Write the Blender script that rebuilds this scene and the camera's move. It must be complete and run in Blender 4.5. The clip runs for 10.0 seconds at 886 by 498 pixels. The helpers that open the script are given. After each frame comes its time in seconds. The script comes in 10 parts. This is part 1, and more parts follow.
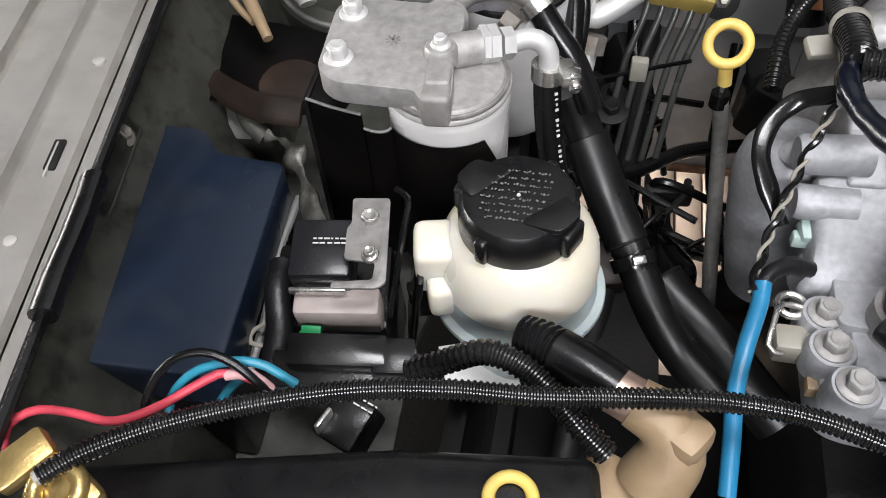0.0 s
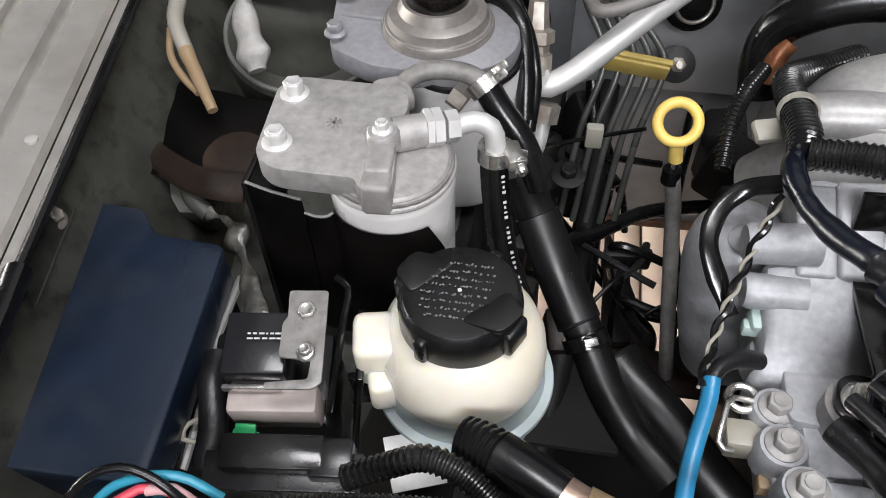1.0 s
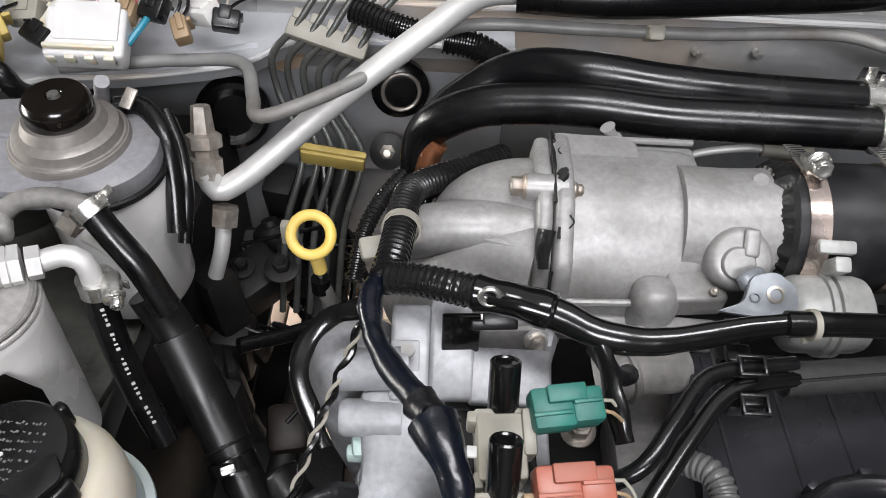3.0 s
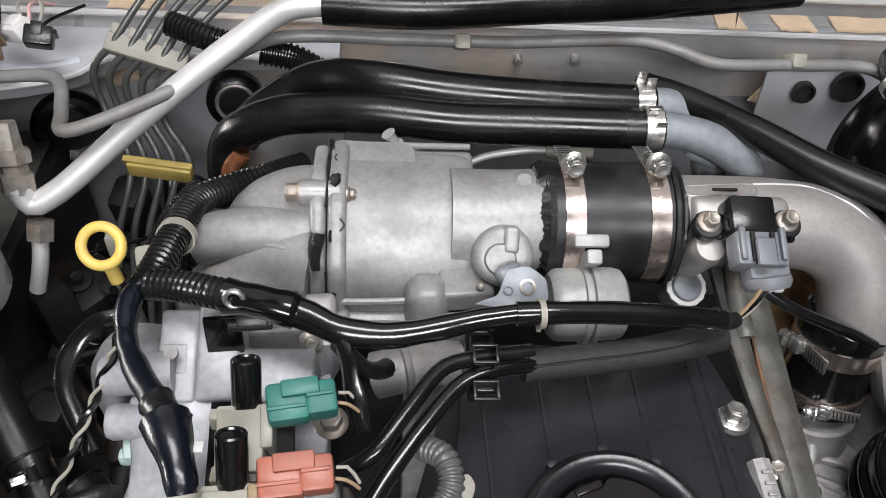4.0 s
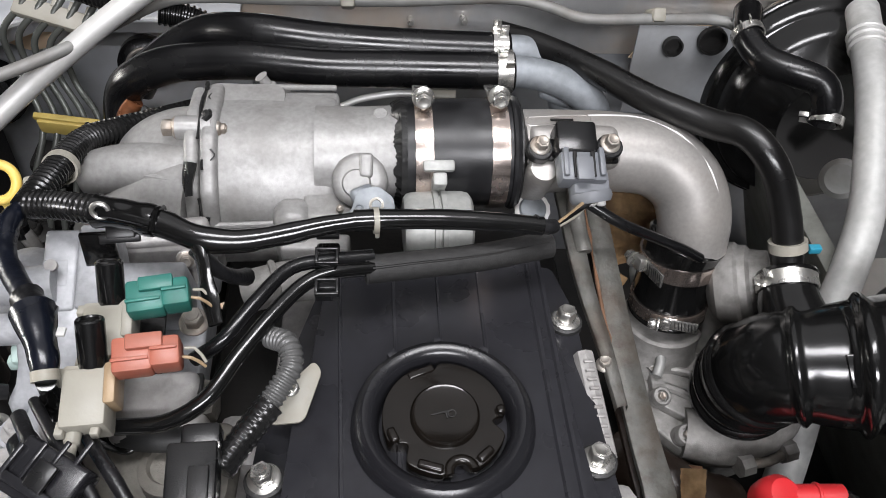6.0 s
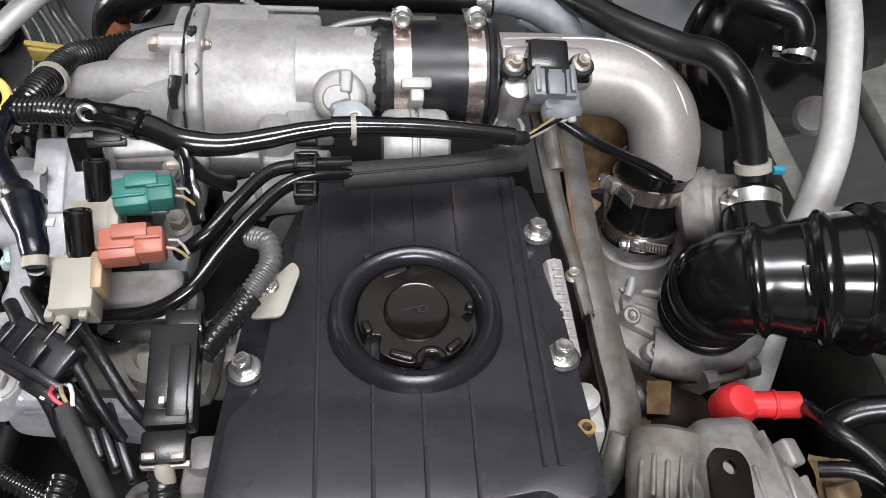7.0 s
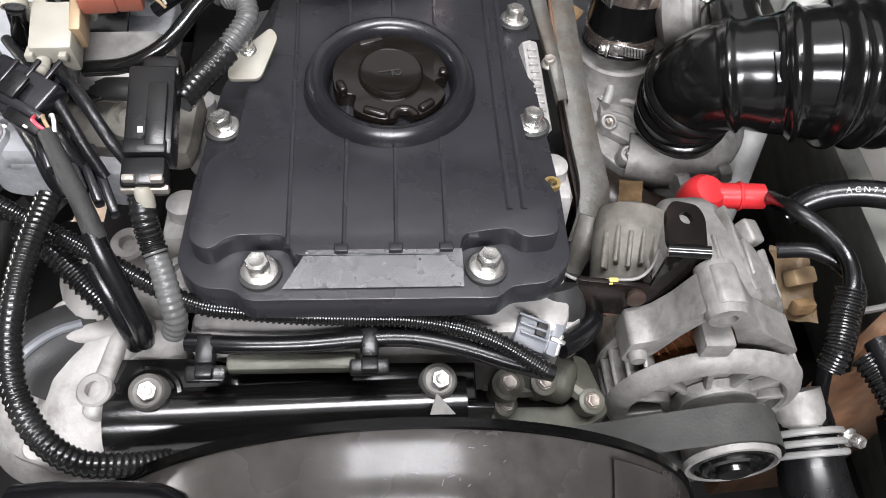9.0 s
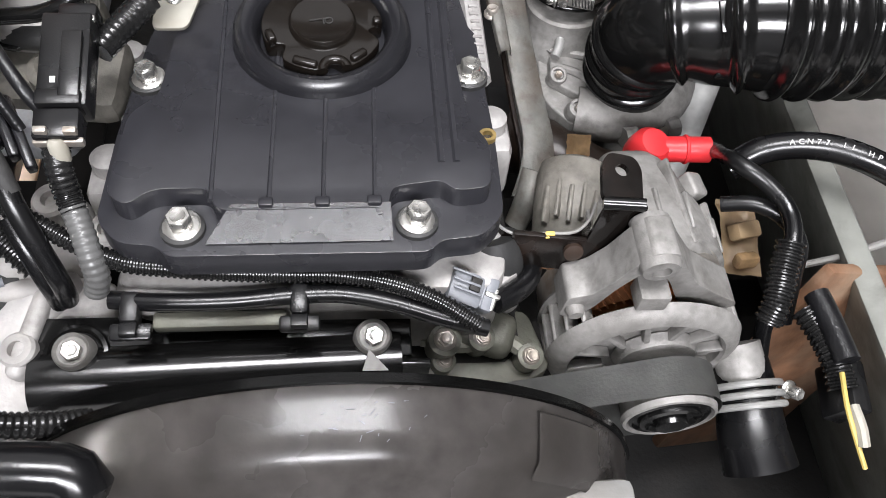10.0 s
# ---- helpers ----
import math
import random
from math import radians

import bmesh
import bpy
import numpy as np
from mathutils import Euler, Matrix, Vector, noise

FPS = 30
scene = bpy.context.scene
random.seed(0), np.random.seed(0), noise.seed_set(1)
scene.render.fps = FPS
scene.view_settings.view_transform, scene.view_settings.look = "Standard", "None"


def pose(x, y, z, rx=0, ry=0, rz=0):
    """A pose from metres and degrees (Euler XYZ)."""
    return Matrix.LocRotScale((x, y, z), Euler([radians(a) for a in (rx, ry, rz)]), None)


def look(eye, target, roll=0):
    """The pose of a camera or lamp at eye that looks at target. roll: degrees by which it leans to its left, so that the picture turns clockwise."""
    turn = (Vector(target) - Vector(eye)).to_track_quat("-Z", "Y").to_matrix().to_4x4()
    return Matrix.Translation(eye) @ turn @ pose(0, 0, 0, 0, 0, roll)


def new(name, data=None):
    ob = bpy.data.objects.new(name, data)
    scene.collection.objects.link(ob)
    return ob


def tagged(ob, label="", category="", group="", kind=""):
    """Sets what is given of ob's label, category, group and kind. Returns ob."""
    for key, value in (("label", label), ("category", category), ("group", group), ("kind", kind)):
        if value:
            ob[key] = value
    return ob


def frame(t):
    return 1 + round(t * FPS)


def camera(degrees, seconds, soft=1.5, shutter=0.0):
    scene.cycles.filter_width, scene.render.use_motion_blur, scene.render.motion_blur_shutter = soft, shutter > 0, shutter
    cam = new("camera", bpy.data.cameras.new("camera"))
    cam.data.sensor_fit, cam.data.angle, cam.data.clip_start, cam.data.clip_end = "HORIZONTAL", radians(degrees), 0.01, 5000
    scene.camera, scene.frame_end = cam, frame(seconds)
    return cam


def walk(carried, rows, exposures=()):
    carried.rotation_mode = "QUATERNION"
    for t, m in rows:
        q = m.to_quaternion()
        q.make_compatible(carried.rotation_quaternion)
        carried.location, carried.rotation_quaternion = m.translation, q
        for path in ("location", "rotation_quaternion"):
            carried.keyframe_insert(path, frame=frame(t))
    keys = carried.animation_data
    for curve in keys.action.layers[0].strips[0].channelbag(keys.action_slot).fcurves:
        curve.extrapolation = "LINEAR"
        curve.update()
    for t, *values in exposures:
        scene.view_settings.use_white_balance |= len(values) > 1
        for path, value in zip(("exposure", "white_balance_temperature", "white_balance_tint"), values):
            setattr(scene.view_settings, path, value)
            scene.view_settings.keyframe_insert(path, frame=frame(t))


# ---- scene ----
cam = camera(57.5, 10.0, soft=0.9)
METRES, EYE, TILT, LEAN, TURN = 0.66, 1.30, -52.0, 2.5, 10.5
ROWS = [
    (0.0, 0.0, 0.0, 0.0, 0.0, 0.0, -0.0),
    (0.5, 0.0081, 0.0123, 0.0267, -0.66, 1.07, 0.0),
    (1.0, 0.0306, 0.0228, 0.0563, -1.72, 2.03, 0.2),
    (1.5, 0.0709, 0.0301, 0.0815, -3.1, 2.86, 0.8),
    (2.0, 0.1452, 0.0281, 0.1085, -4.9, 3.79, 1.82),
    (2.5, 0.2166, 0.0265, 0.1227, -6.74, 4.28, 2.93),
    (3.0, 0.3073, 0.0159, 0.1296, -8.87, 4.52, 3.99),
    (4.5, 0.5059, -0.083, 0.0914, -13.65, 4.71, 7.03),
    (5.0, 0.5198, -0.11, 0.0728, -13.9, 4.72, 7.32),
    (6.5, 0.5669, -0.1842, -0.0292, -14.42, 3.31, 7.66),
    (7.0, 0.5628, -0.1974, -0.0652, -14.51, 2.1, 7.21),
    (7.5, 0.5625, -0.2143, -0.104, -14.49, 0.75, 7.03),
    (8.0, 0.5642, -0.2295, -0.1474, -14.5, -0.66, 6.85),
    (8.5, 0.5612, -0.229, -0.1838, -14.5, -2.35, 6.48),
    (9.0, 0.5646, -0.2274, -0.2105, -14.58, -4.5, 6.27),
    (9.5, 0.5828, -0.2279, -0.2247, -14.92, -6.76, 6.21),
    (10.0, 0.6081, -0.2249, -0.223, -16.15, -7.43, 6.49),
]
walk(cam, [(t, pose(0, 0, EYE, TILT, LEAN, TURN) @ pose(METRES * x, METRES * y, METRES * z, 90 + pitch, roll, yaw)) for t, x, y, z, yaw, pitch, roll in ROWS],
     [(0.0, -0.03), (2.0, -0.11), (5.0, -0.10), (6.5, 0.08), (7.5, 0.27), (8.5, 0.51), (10.0, 0.63)])

# ---- world, light ----
world = bpy.data.worlds.new("garage_air")
world.use_nodes = True
scene.world = world
world.node_tree.nodes["Background"].inputs[0].default_value = (0.9, 0.95, 1.0, 1)
world.node_tree.nodes["Background"].inputs[1].default_value = 0.012


def area_lamp(name, eye, target, sx, sy, watts, colour=(0.97, 0.99, 1.0)):
    data = bpy.data.lights.new(name, "AREA")
    data.shape, data.size, data.size_y, data.energy, data.color = "RECTANGLE", sx, sy, watts, colour
    ob = new(name, data)
    ob.matrix_world = look(eye, target)
    return ob


area_lamp("ceiling_lamp", (0.35, -2.0, 2.75), (0.35, -1.9, 0.0), 1.5, 0.8, 122, (0.96, 0.955, 1.0))
area_lamp("ceiling_lamp", (0.45, 0.02, 2.78), (0.45, 0.02, 0.0), 1.3, 0.4, 35, (0.98, 0.97, 1.0))
# added overhead panel without a known source, for sheen on the black plastics
area_lamp("sheen_panel", (0.42, 0.75, 2.82), (0.42, 0.75, 0.0), 2.6, 2.9, 12, (0.98, 0.97, 1.0))
# added low lamp that brightens the floor boards; the wall has no door
area_lamp("board_fill_lamp", (-3.15, 1.2, 0.7), (0.1, 1.1, 0.0), 2.6, 1.3, 75, (1.0, 0.97, 0.93)).data.spread = radians(70)


# ---- materials ----
def mat(name, col, rough=0.5, metal=0.0, vary=0.12, grain=60.0, bump=0.15, bump_scale=400.0, dirt=None, dirt_amount=0.0,
        dirt_scale=12.0, rough_vary=0.12, coat=0.0, sss=0.0, trans=0.0, stretch=None, stain=0.0):
    m = bpy.data.materials.new(name)
    m.use_nodes = True
    nt = m.node_tree
    nd, ln = nt.nodes, nt.links
    b = nd["Principled BSDF"]
    tc = nd.new("ShaderNodeTexCoord")
    vec = tc.outputs["Object"]
    if stretch:
        mp = nd.new("ShaderNodeMapping")
        mp.inputs["Scale"].default_value = stretch
        ln.new(vec, mp.inputs["Vector"])
        vec = mp.outputs["Vector"]
    info = nd.new("ShaderNodeObjectInfo")
    shift = nd.new("ShaderNodeVectorMath")
    shift.operation = "ADD"
    ln.new(vec, shift.inputs[0])
    ln.new(info.outputs["Random"], shift.inputs[1])
    vec = shift.outputs["Vector"]

    def tex(scale, detail=4.0):
        n = nd.new("ShaderNodeTexNoise")
        n.inputs["Scale"].default_value, n.inputs["Detail"].default_value = scale, detail
        ln.new(vec, n.inputs["Vector"])
        return n.outputs["Fac"]

    def ramp(fac, lo, hi, a, c):
        r = nd.new("ShaderNodeMapRange")
        for k, x in zip(("From Min", "From Max", "To Min", "To Max"), (lo, hi, a, c)):
            r.inputs[k].default_value = x
        ln.new(fac, r.inputs["Value"])
        return r.outputs["Result"]

    fine, broad = tex(grain), tex(dirt_scale, 5.0)
    mixc = nd.new("ShaderNodeMix")
    mixc.data_type = "RGBA"
    mixc.inputs["A"].default_value = (*[c * (1 - vary) for c in col], 1)
    mixc.inputs["B"].default_value = (*[min(1, c * (1 + vary)) for c in col], 1)
    ln.new(ramp(fine, 0.3, 0.7, 0, 1), mixc.inputs["Factor"])
    out = mixc.outputs["Result"]
    if dirt:
        md = nd.new("ShaderNodeMix")
        md.data_type = "RGBA"
        ln.new(out, md.inputs["A"])
        md.inputs["B"].default_value = (*dirt, 1)
        ln.new(ramp(broad, 0.48, 0.72, 0, dirt_amount), md.inputs["Factor"])
        out = md.outputs["Result"]
    if stain:
        blot = nd.new("ShaderNodeTexNoise")
        blot.inputs["Scale"].default_value, blot.inputs["Detail"].default_value = dirt_scale * 3.3, 9.0
        blot.inputs["Roughness"].default_value, blot.inputs["Distortion"].default_value = 0.62, 0.15
        ln.new(vec, blot.inputs["Vector"])
        ms = nd.new("ShaderNodeMix")
        ms.data_type = "RGBA"
        ln.new(out, ms.inputs["A"])
        ms.inputs["B"].default_value = (*[c * 0.62 for c in dirt], 1)
        ln.new(ramp(blot.outputs["Fac"], 0.50, 0.74, 0, stain), ms.inputs["Factor"])
        out = ms.outputs["Result"]
    ln.new(out, b.inputs["Base Color"])
    ln.new(ramp(broad, 0.3, 0.7, max(0.03, rough - rough_vary), min(1, rough + rough_vary)), b.inputs["Roughness"])
    b.inputs["Metallic"].default_value = metal
    b.inputs["Coat Weight"].default_value = coat
    b.inputs["Coat Roughness"].default_value = 0.15
    if sss:
        b.inputs["Subsurface Weight"].default_value = sss
        b.inputs["Subsurface Radius"].default_value = (0.02, 0.015, 0.008)
        b.inputs["Subsurface Scale"].default_value = 0.5
    b.inputs["Transmission Weight"].default_value = trans
    if bump:
        bp = nd.new("ShaderNodeBump")
        bp.inputs["Strength"].default_value, bp.inputs["Distance"].default_value = bump, 0.001
        ln.new(tex(bump_scale, 3.0), bp.inputs["Height"])
        ln.new(bp.outputs["Normal"], b.inputs["Normal"])
    return m


ALU = mat("cast_aluminium", (0.395, 0.382, 0.37), 0.52, 0.30, 0.14, 160, 0.16, 1500, (0.21, 0.195, 0.18), 0.6, 24, stain=0.34)
CAST = mat("grey_cast_aluminium", (0.335, 0.33, 0.322), 0.48, 0.30, 0.10, 260, 0.10, 1800, (0.21, 0.20, 0.188), 0.55, 26, stain=0.34)
MANIFOLD = mat("blue_grey_cast_aluminium", (0.43, 0.437, 0.455), 0.5, 0.22, 0.12, 200, 0.14, 1500, (0.24, 0.243, 0.25), 0.55, 22, stain=0.38)
WRAP = mat("grey_white_tape", (0.46, 0.45, 0.43), 0.6, 0, 0.2, 60, 0.6, 180, (0.25, 0.23, 0.20), 0.6, 30, stain=0.4)
ALU_DULL = mat("dull_aluminium", (0.255, 0.247, 0.235), 0.55, 0.25, 0.16, 140, 0.25, 900, (0.095, 0.088, 0.078), 0.65, 20, stain=0.55)
ALU_PALE = mat("limescaled_aluminium", (0.44, 0.425, 0.41), 0.6, 0.15, 0.22, 50, 0.5, 260, (0.19, 0.17, 0.15), 0.65, 14, stain=0.6)
ALU_TUBE = mat("aluminium_tube", (0.70, 0.695, 0.68), 0.50, 0.45, 0.05, 120, 0.06, 1500, (0.48, 0.465, 0.44), 0.4, 16)
STEEL = mat("zinc_steel", (0.62, 0.61, 0.58), 0.28, 0.9, 0.12, 200, 0.1, 900, (0.25, 0.22, 0.18), 0.3, 60)
CLAMP = mat("coppery_bright_steel", (0.64, 0.55, 0.50), 0.24, 0.95, 0.06, 200, 0.04, 900, (0.40, 0.29, 0.23), 0.55, 45)
STEEL_WORN = mat("worn_steel", (0.42, 0.39, 0.35), 0.42, 0.7, 0.18, 150, 0.2, 900, (0.20, 0.12, 0.07), 0.5, 50)
GREY_STEEL = mat("grey_painted_steel", (0.26, 0.26, 0.25), 0.5, 0.2, 0.14, 50, 0.25, 300, (0.12, 0.09, 0.07), 0.5, 15)
BODY = mat("silver_body_paint", (0.60, 0.58, 0.545), 0.40, 0.18, 0.06, 40, 0.15, 200, (0.30, 0.27, 0.23), 0.45, 9, stain=0.22)
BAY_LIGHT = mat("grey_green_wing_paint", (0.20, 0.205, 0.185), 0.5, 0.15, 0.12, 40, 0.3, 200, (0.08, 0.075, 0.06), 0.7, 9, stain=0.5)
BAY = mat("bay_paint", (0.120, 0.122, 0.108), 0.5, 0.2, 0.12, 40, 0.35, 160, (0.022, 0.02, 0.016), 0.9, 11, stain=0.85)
PLASTIC = mat("black_plastic", (0.0070, 0.0070, 0.0075), 0.30, 0, 0.2, 80, 0.10, 900, (0.018, 0.017, 0.016), 0.3, 20)
COVER = mat("satin_black_plastic", (0.0215, 0.0215, 0.0250), 0.29, 0, 0.12, 120, 0.10, 1600, (0.027, 0.027, 0.032), 0.4, 18, 0.06)
GLOSS = mat("glossy_black_enamel", (0.005, 0.005, 0.005), 0.16, 0, 0.2, 60, 0.05, 300, None, 0, 15, 0.06, 0.3)
RUBBER = mat("dressed_black_rubber", (0.0045, 0.0045, 0.005), 0.25, 0, 0.2, 60, 0.06, 500, (0.011, 0.011, 0.011), 0.35, 25, 0.08)
RUBBER_DULL = mat("dull_rubber", (0.022, 0.022, 0.022), 0.55, 0, 0.25, 60, 0.25, 500, (0.05, 0.05, 0.048), 0.4, 25)
LOOM = mat("split_loom_plastic", (0.009, 0.009, 0.009), 0.20, 0, 0.2, 80, 0.05, 500, (0.035, 0.034, 0.033), 0.25, 30)
TAPE = mat("black_cloth_tape", (0.008, 0.008, 0.009), 0.36, 0, 0.3, 90, 0.5, 260)
NAVY_TAPE = mat("navy_vinyl_tape", (0.0042, 0.0055, 0.010), 0.24, 0, 0.3, 90, 0.5, 140)
HOSE_SATIN = mat("satin_rubber", (0.0055, 0.0053, 0.0053), 0.34, 0, 0.2, 60, 0.10, 700, (0.012, 0.0115, 0.011), 0.4, 20)
OIL = mat("oily_black_paint", (0.0035, 0.003, 0.0028), 0.42, 0, 0.3, 40, 0.2, 120, (0.012, 0.008, 0.006), 0.5, 14)
CAP_BROWN = mat("brown_black_gloss_plastic", (0.008, 0.0064, 0.0052), 0.17, 0, 0.2, 60, 0.05, 500, None, 0, 20, 0.05)
FOAM = mat("foam_sleeve", (0.022, 0.0215, 0.021), 0.7, 0, 0.25, 200, 0.3, 900, (0.045, 0.044, 0.043), 0.4, 35)
NAVY = mat("dark_blue_plastic", (0.0085, 0.0150, 0.0290), 0.34, 0, 0.2, 30, 0.10, 900, (0.030, 0.034, 0.042), 0.85, 11, 0.10, stain=0.10)
WHITE_CAN = mat("white_enamel", (0.74, 0.73, 0.72), 0.3, 0, 0.04, 60, 0.03, 300, (0.45, 0.42, 0.38), 0.25, 14)
IVORY = mat("ivory_polyethylene", (0.74, 0.70, 0.60), 0.38, 0, 0.05, 30, 0.05, 400, (0.55, 0.46, 0.28), 0.3, 12, sss=0.6)
FLUID = mat("tank_fluid_shade", (0.40, 0.46, 0.46), 0.38, 0, 0.08, 20, 0.05, 400, (0.26, 0.27, 0.2), 0.3, 14, sss=0.4)
YELLOW = mat("yellow_plastic", (0.80, 0.58, 0.14), 0.42, 0, 0.08, 50, 0.1, 400, (0.5, 0.36, 0.15), 0.35, 30, sss=0.1)
AMBER = mat("aged_yellow_plastic", (0.48, 0.36, 0.10), 0.5, 0, 0.12, 50, 0.1, 400)
WHITE_PL = mat("off_white_plastic", (0.32, 0.305, 0.26), 0.45, 0, 0.08, 40, 0.1, 400, (0.21, 0.18, 0.13), 0.45, 30)
GREY_PL = mat("grey_plastic", (0.16, 0.168, 0.184), 0.45, 0, 0.08, 60, 0.1, 500, (0.16, 0.16, 0.16), 0.3, 25)
GREEN = mat("green_plastic", (0.020, 0.155, 0.125), 0.4, 0, 0.12, 60, 0.1, 500, (0.018, 0.085, 0.068), 0.5, 35)
BRIGHT_GREEN = mat("bright_green_plastic", (0.02, 0.30, 0.10), 0.4, 0, 0.1, 60, 0.1, 500)
ORANGE = mat("salmon_plastic", (0.36, 0.115, 0.075), 0.42, 0, 0.1, 60, 0.1, 500, (0.26, 0.10, 0.07), 0.5, 35)
RED = mat("red_rubber", (0.55, 0.025, 0.03), 0.38, 0, 0.1, 50, 0.1, 400, (0.3, 0.02, 0.02), 0.3, 25)
BLUE = mat("blue_hose", (0.02, 0.19, 0.36), 0.33, 0, 0.1, 50, 0.06, 400)
TEAL_WIRE = mat("blue_wire", (0.03, 0.25, 0.36), 0.38, 0, 0.1, 80, 0.05, 400)
RED_WIRE = mat("red_wire", (0.60, 0.06, 0.09), 0.38, 0, 0.1, 80, 0.05, 400)
PINK_WIRE = mat("pink_wire", (0.62, 0.36, 0.36), 0.4, 0, 0.1, 80, 0.05, 400)
SLEEK = mat("smooth_black_plastic", (0.013, 0.013, 0.015), 0.24, 0, 0.1, 60, 0.03, 900, None, 0, 20, 0.05)
GREY_LOOM = mat("grey_loom_plastic", (0.10, 0.10, 0.098), 0.30, 0, 0.2, 80, 0.08, 500, (0.05, 0.05, 0.048), 0.5, 40)
BRASS = mat("brass", (0.55, 0.40, 0.16), 0.35, 0.8, 0.15, 90, 0.2, 500, (0.3, 0.2, 0.08), 0.5, 30)
TAN = mat("tan_plastic", (0.33, 0.235, 0.14), 0.45, 0.1, 0.12, 60, 0.15, 500, (0.30, 0.2, 0.1), 0.4, 25)
PALE_COPPER = mat("tinned_copper", (0.72, 0.52, 0.42), 0.3, 0.85, 0.12, 90, 0.1, 500)
OLD_PINK = mat("faded_pink_plastic", (0.36, 0.31, 0.29), 0.5, 0, 0.12, 50, 0.15, 300, (0.2, 0.17, 0.15), 0.5, 30)
FOIL = mat("crinkled_foil_tape", (0.11, 0.108, 0.095), 0.32, 0.4, 0.6, 90, 1.0, 150, (0.010, 0.009, 0.008), 1.0, 60)
COPPER = mat("copper", (0.55, 0.25, 0.12), 0.35, 0.9, 0.2, 200, 0.2, 900)
RUST = mat("rusty_steel", (0.17, 0.085, 0.045), 0.75, 0.1, 0.3, 60, 0.5, 300, (0.26, 0.19, 0.13), 0.6, 25)
# grimy metal, its base near black to paint shade into the gaps too
DARK = mat("dark_grime_and_gap_shade", (0.009, 0.0085, 0.008), 0.6, 0.1, 0.3, 40, 0.4, 200, (0.022, 0.018, 0.015), 0.6, 12)
DARK_BROWN = mat("oily_brown_metal", (0.017, 0.011, 0.008), 0.45, 0.1, 0.3, 40, 0.3, 200, (0.055, 0.030, 0.018), 0.6, 18)
CONCRETE = mat("pale_floor", (0.40, 0.39, 0.38), 0.7, 0, 0.1, 12, 0.2, 90, (0.30, 0.29, 0.28), 0.4, 2.5)
BOARD = mat("pale_pine_board", (0.86, 0.68, 0.55), 0.6, 0, 0.12, 14, 0.2, 120, (0.62, 0.45, 0.33), 0.4, 9)
SHROUD = mat("worn_shroud_plastic", (0.082, 0.075, 0.071), 0.28, 0, 0.25, 60, 0.06, 500, (0.045, 0.039, 0.035), 0.7, 12, 0.08, 0.35)
STRAP = mat("stained_steel_strap", (0.20, 0.197, 0.18), 0.48, 0.3, 0.25, 60, 0.4, 300, (0.13, 0.088, 0.058), 0.7, 26, stain=0.6)
ELBOW = mat("satin_aluminium", (0.395, 0.378, 0.36), 0.42, 0.5, 0.08, 300, 0.06, 2500, (0.32, 0.28, 0.24), 0.5, 12)
GOLD_RUST = mat("crusted_golden_rust", (0.24, 0.15, 0.07), 0.8, 0, 0.35, 90, 0.9, 160, (0.12, 0.06, 0.03), 0.8, 35)
CEILING = mat("white_ceiling_paint", (0.28, 0.28, 0.28), 0.8, 0, 0.04, 6, 0.1, 60)
WALLS = mat("garage_wall_paint", (0.10, 0.10, 0.10), 0.8, 0, 0.05, 6, 0.2, 60)
WRITING = mat("white_print", (0.55, 0.55, 0.53), 0.6, 0, 0.1, 100, 0)
DIM_PRINT = mat("grey_print", (0.15, 0.15, 0.145), 0.5, 0, 0.1, 100, 0)
OLIVE = mat("olive_grimy_casting", (0.13, 0.13, 0.105), 0.5, 0.2, 0.25, 60, 0.4, 260, (0.05, 0.045, 0.035), 0.75, 16)
BELT = mat("ribbed_belt_rubber", (0.095, 0.095, 0.09), 0.6, 0, 0.15, 80, 0.2, 500)
PALE_CAST = mat("pale_die_casting", (0.40, 0.405, 0.388), 0.5, 0.15, 0.10, 200, 0.08, 1500, (0.25, 0.25, 0.235), 0.5, 30, stain=0.25)
PUMP_CAST = mat("dirty_and_shaded_casting", (0.20, 0.188, 0.165), 0.55, 0.2, 0.16, 140, 0.25, 900, (0.07, 0.062, 0.05), 0.6, 24, stain=0.5)
GREY_CAST = mat("blue_grey_plated_steel", (0.26, 0.28, 0.30), 0.5, 0.3, 0.12, 160, 0.12, 1200, (0.15, 0.155, 0.16), 0.5, 30, stain=0.2)
PIPE_GREY = mat("chalky_aluminium_pipe", (0.50, 0.50, 0.485), 0.55, 0.25, 0.10, 120, 0.06, 1500, (0.30, 0.29, 0.27), 0.5, 22, stain=0.15)
MINT = mat("chalky_mint_plastic", (0.44, 0.56, 0.52), 0.6, 0, 0.2, 60, 0.3, 300, (0.25, 0.33, 0.31), 0.6, 60)
OLD_COPPER = mat("stained_copper", (0.22, 0.085, 0.038), 0.35, 0.5, 0.3, 90, 0.2, 500, (0.06, 0.030, 0.018), 0.8, 60)
# beige of the sunlight falling on the cowl, put into a colour
SUN_PATCH = mat("beige_sun_patch", (0.62, 0.47, 0.33), 0.5, 0.05, 0.08, 60, 0.1, 300, (0.50, 0.40, 0.31), 0.4, 14)
FILTER_HEAD = mat("dirty_blue_grey_casting", (0.30, 0.30, 0.318), 0.5, 0.25, 0.10, 200, 0.10, 1500, (0.22, 0.20, 0.18), 0.55, 18, stain=0.3)
FILTER_DOME = mat("dusty_turned_metal", (0.30, 0.28, 0.262), 0.40, 0.5, 0.10, 200, 0.08, 1500, (0.19, 0.17, 0.15), 0.5, 22, stain=0.2)
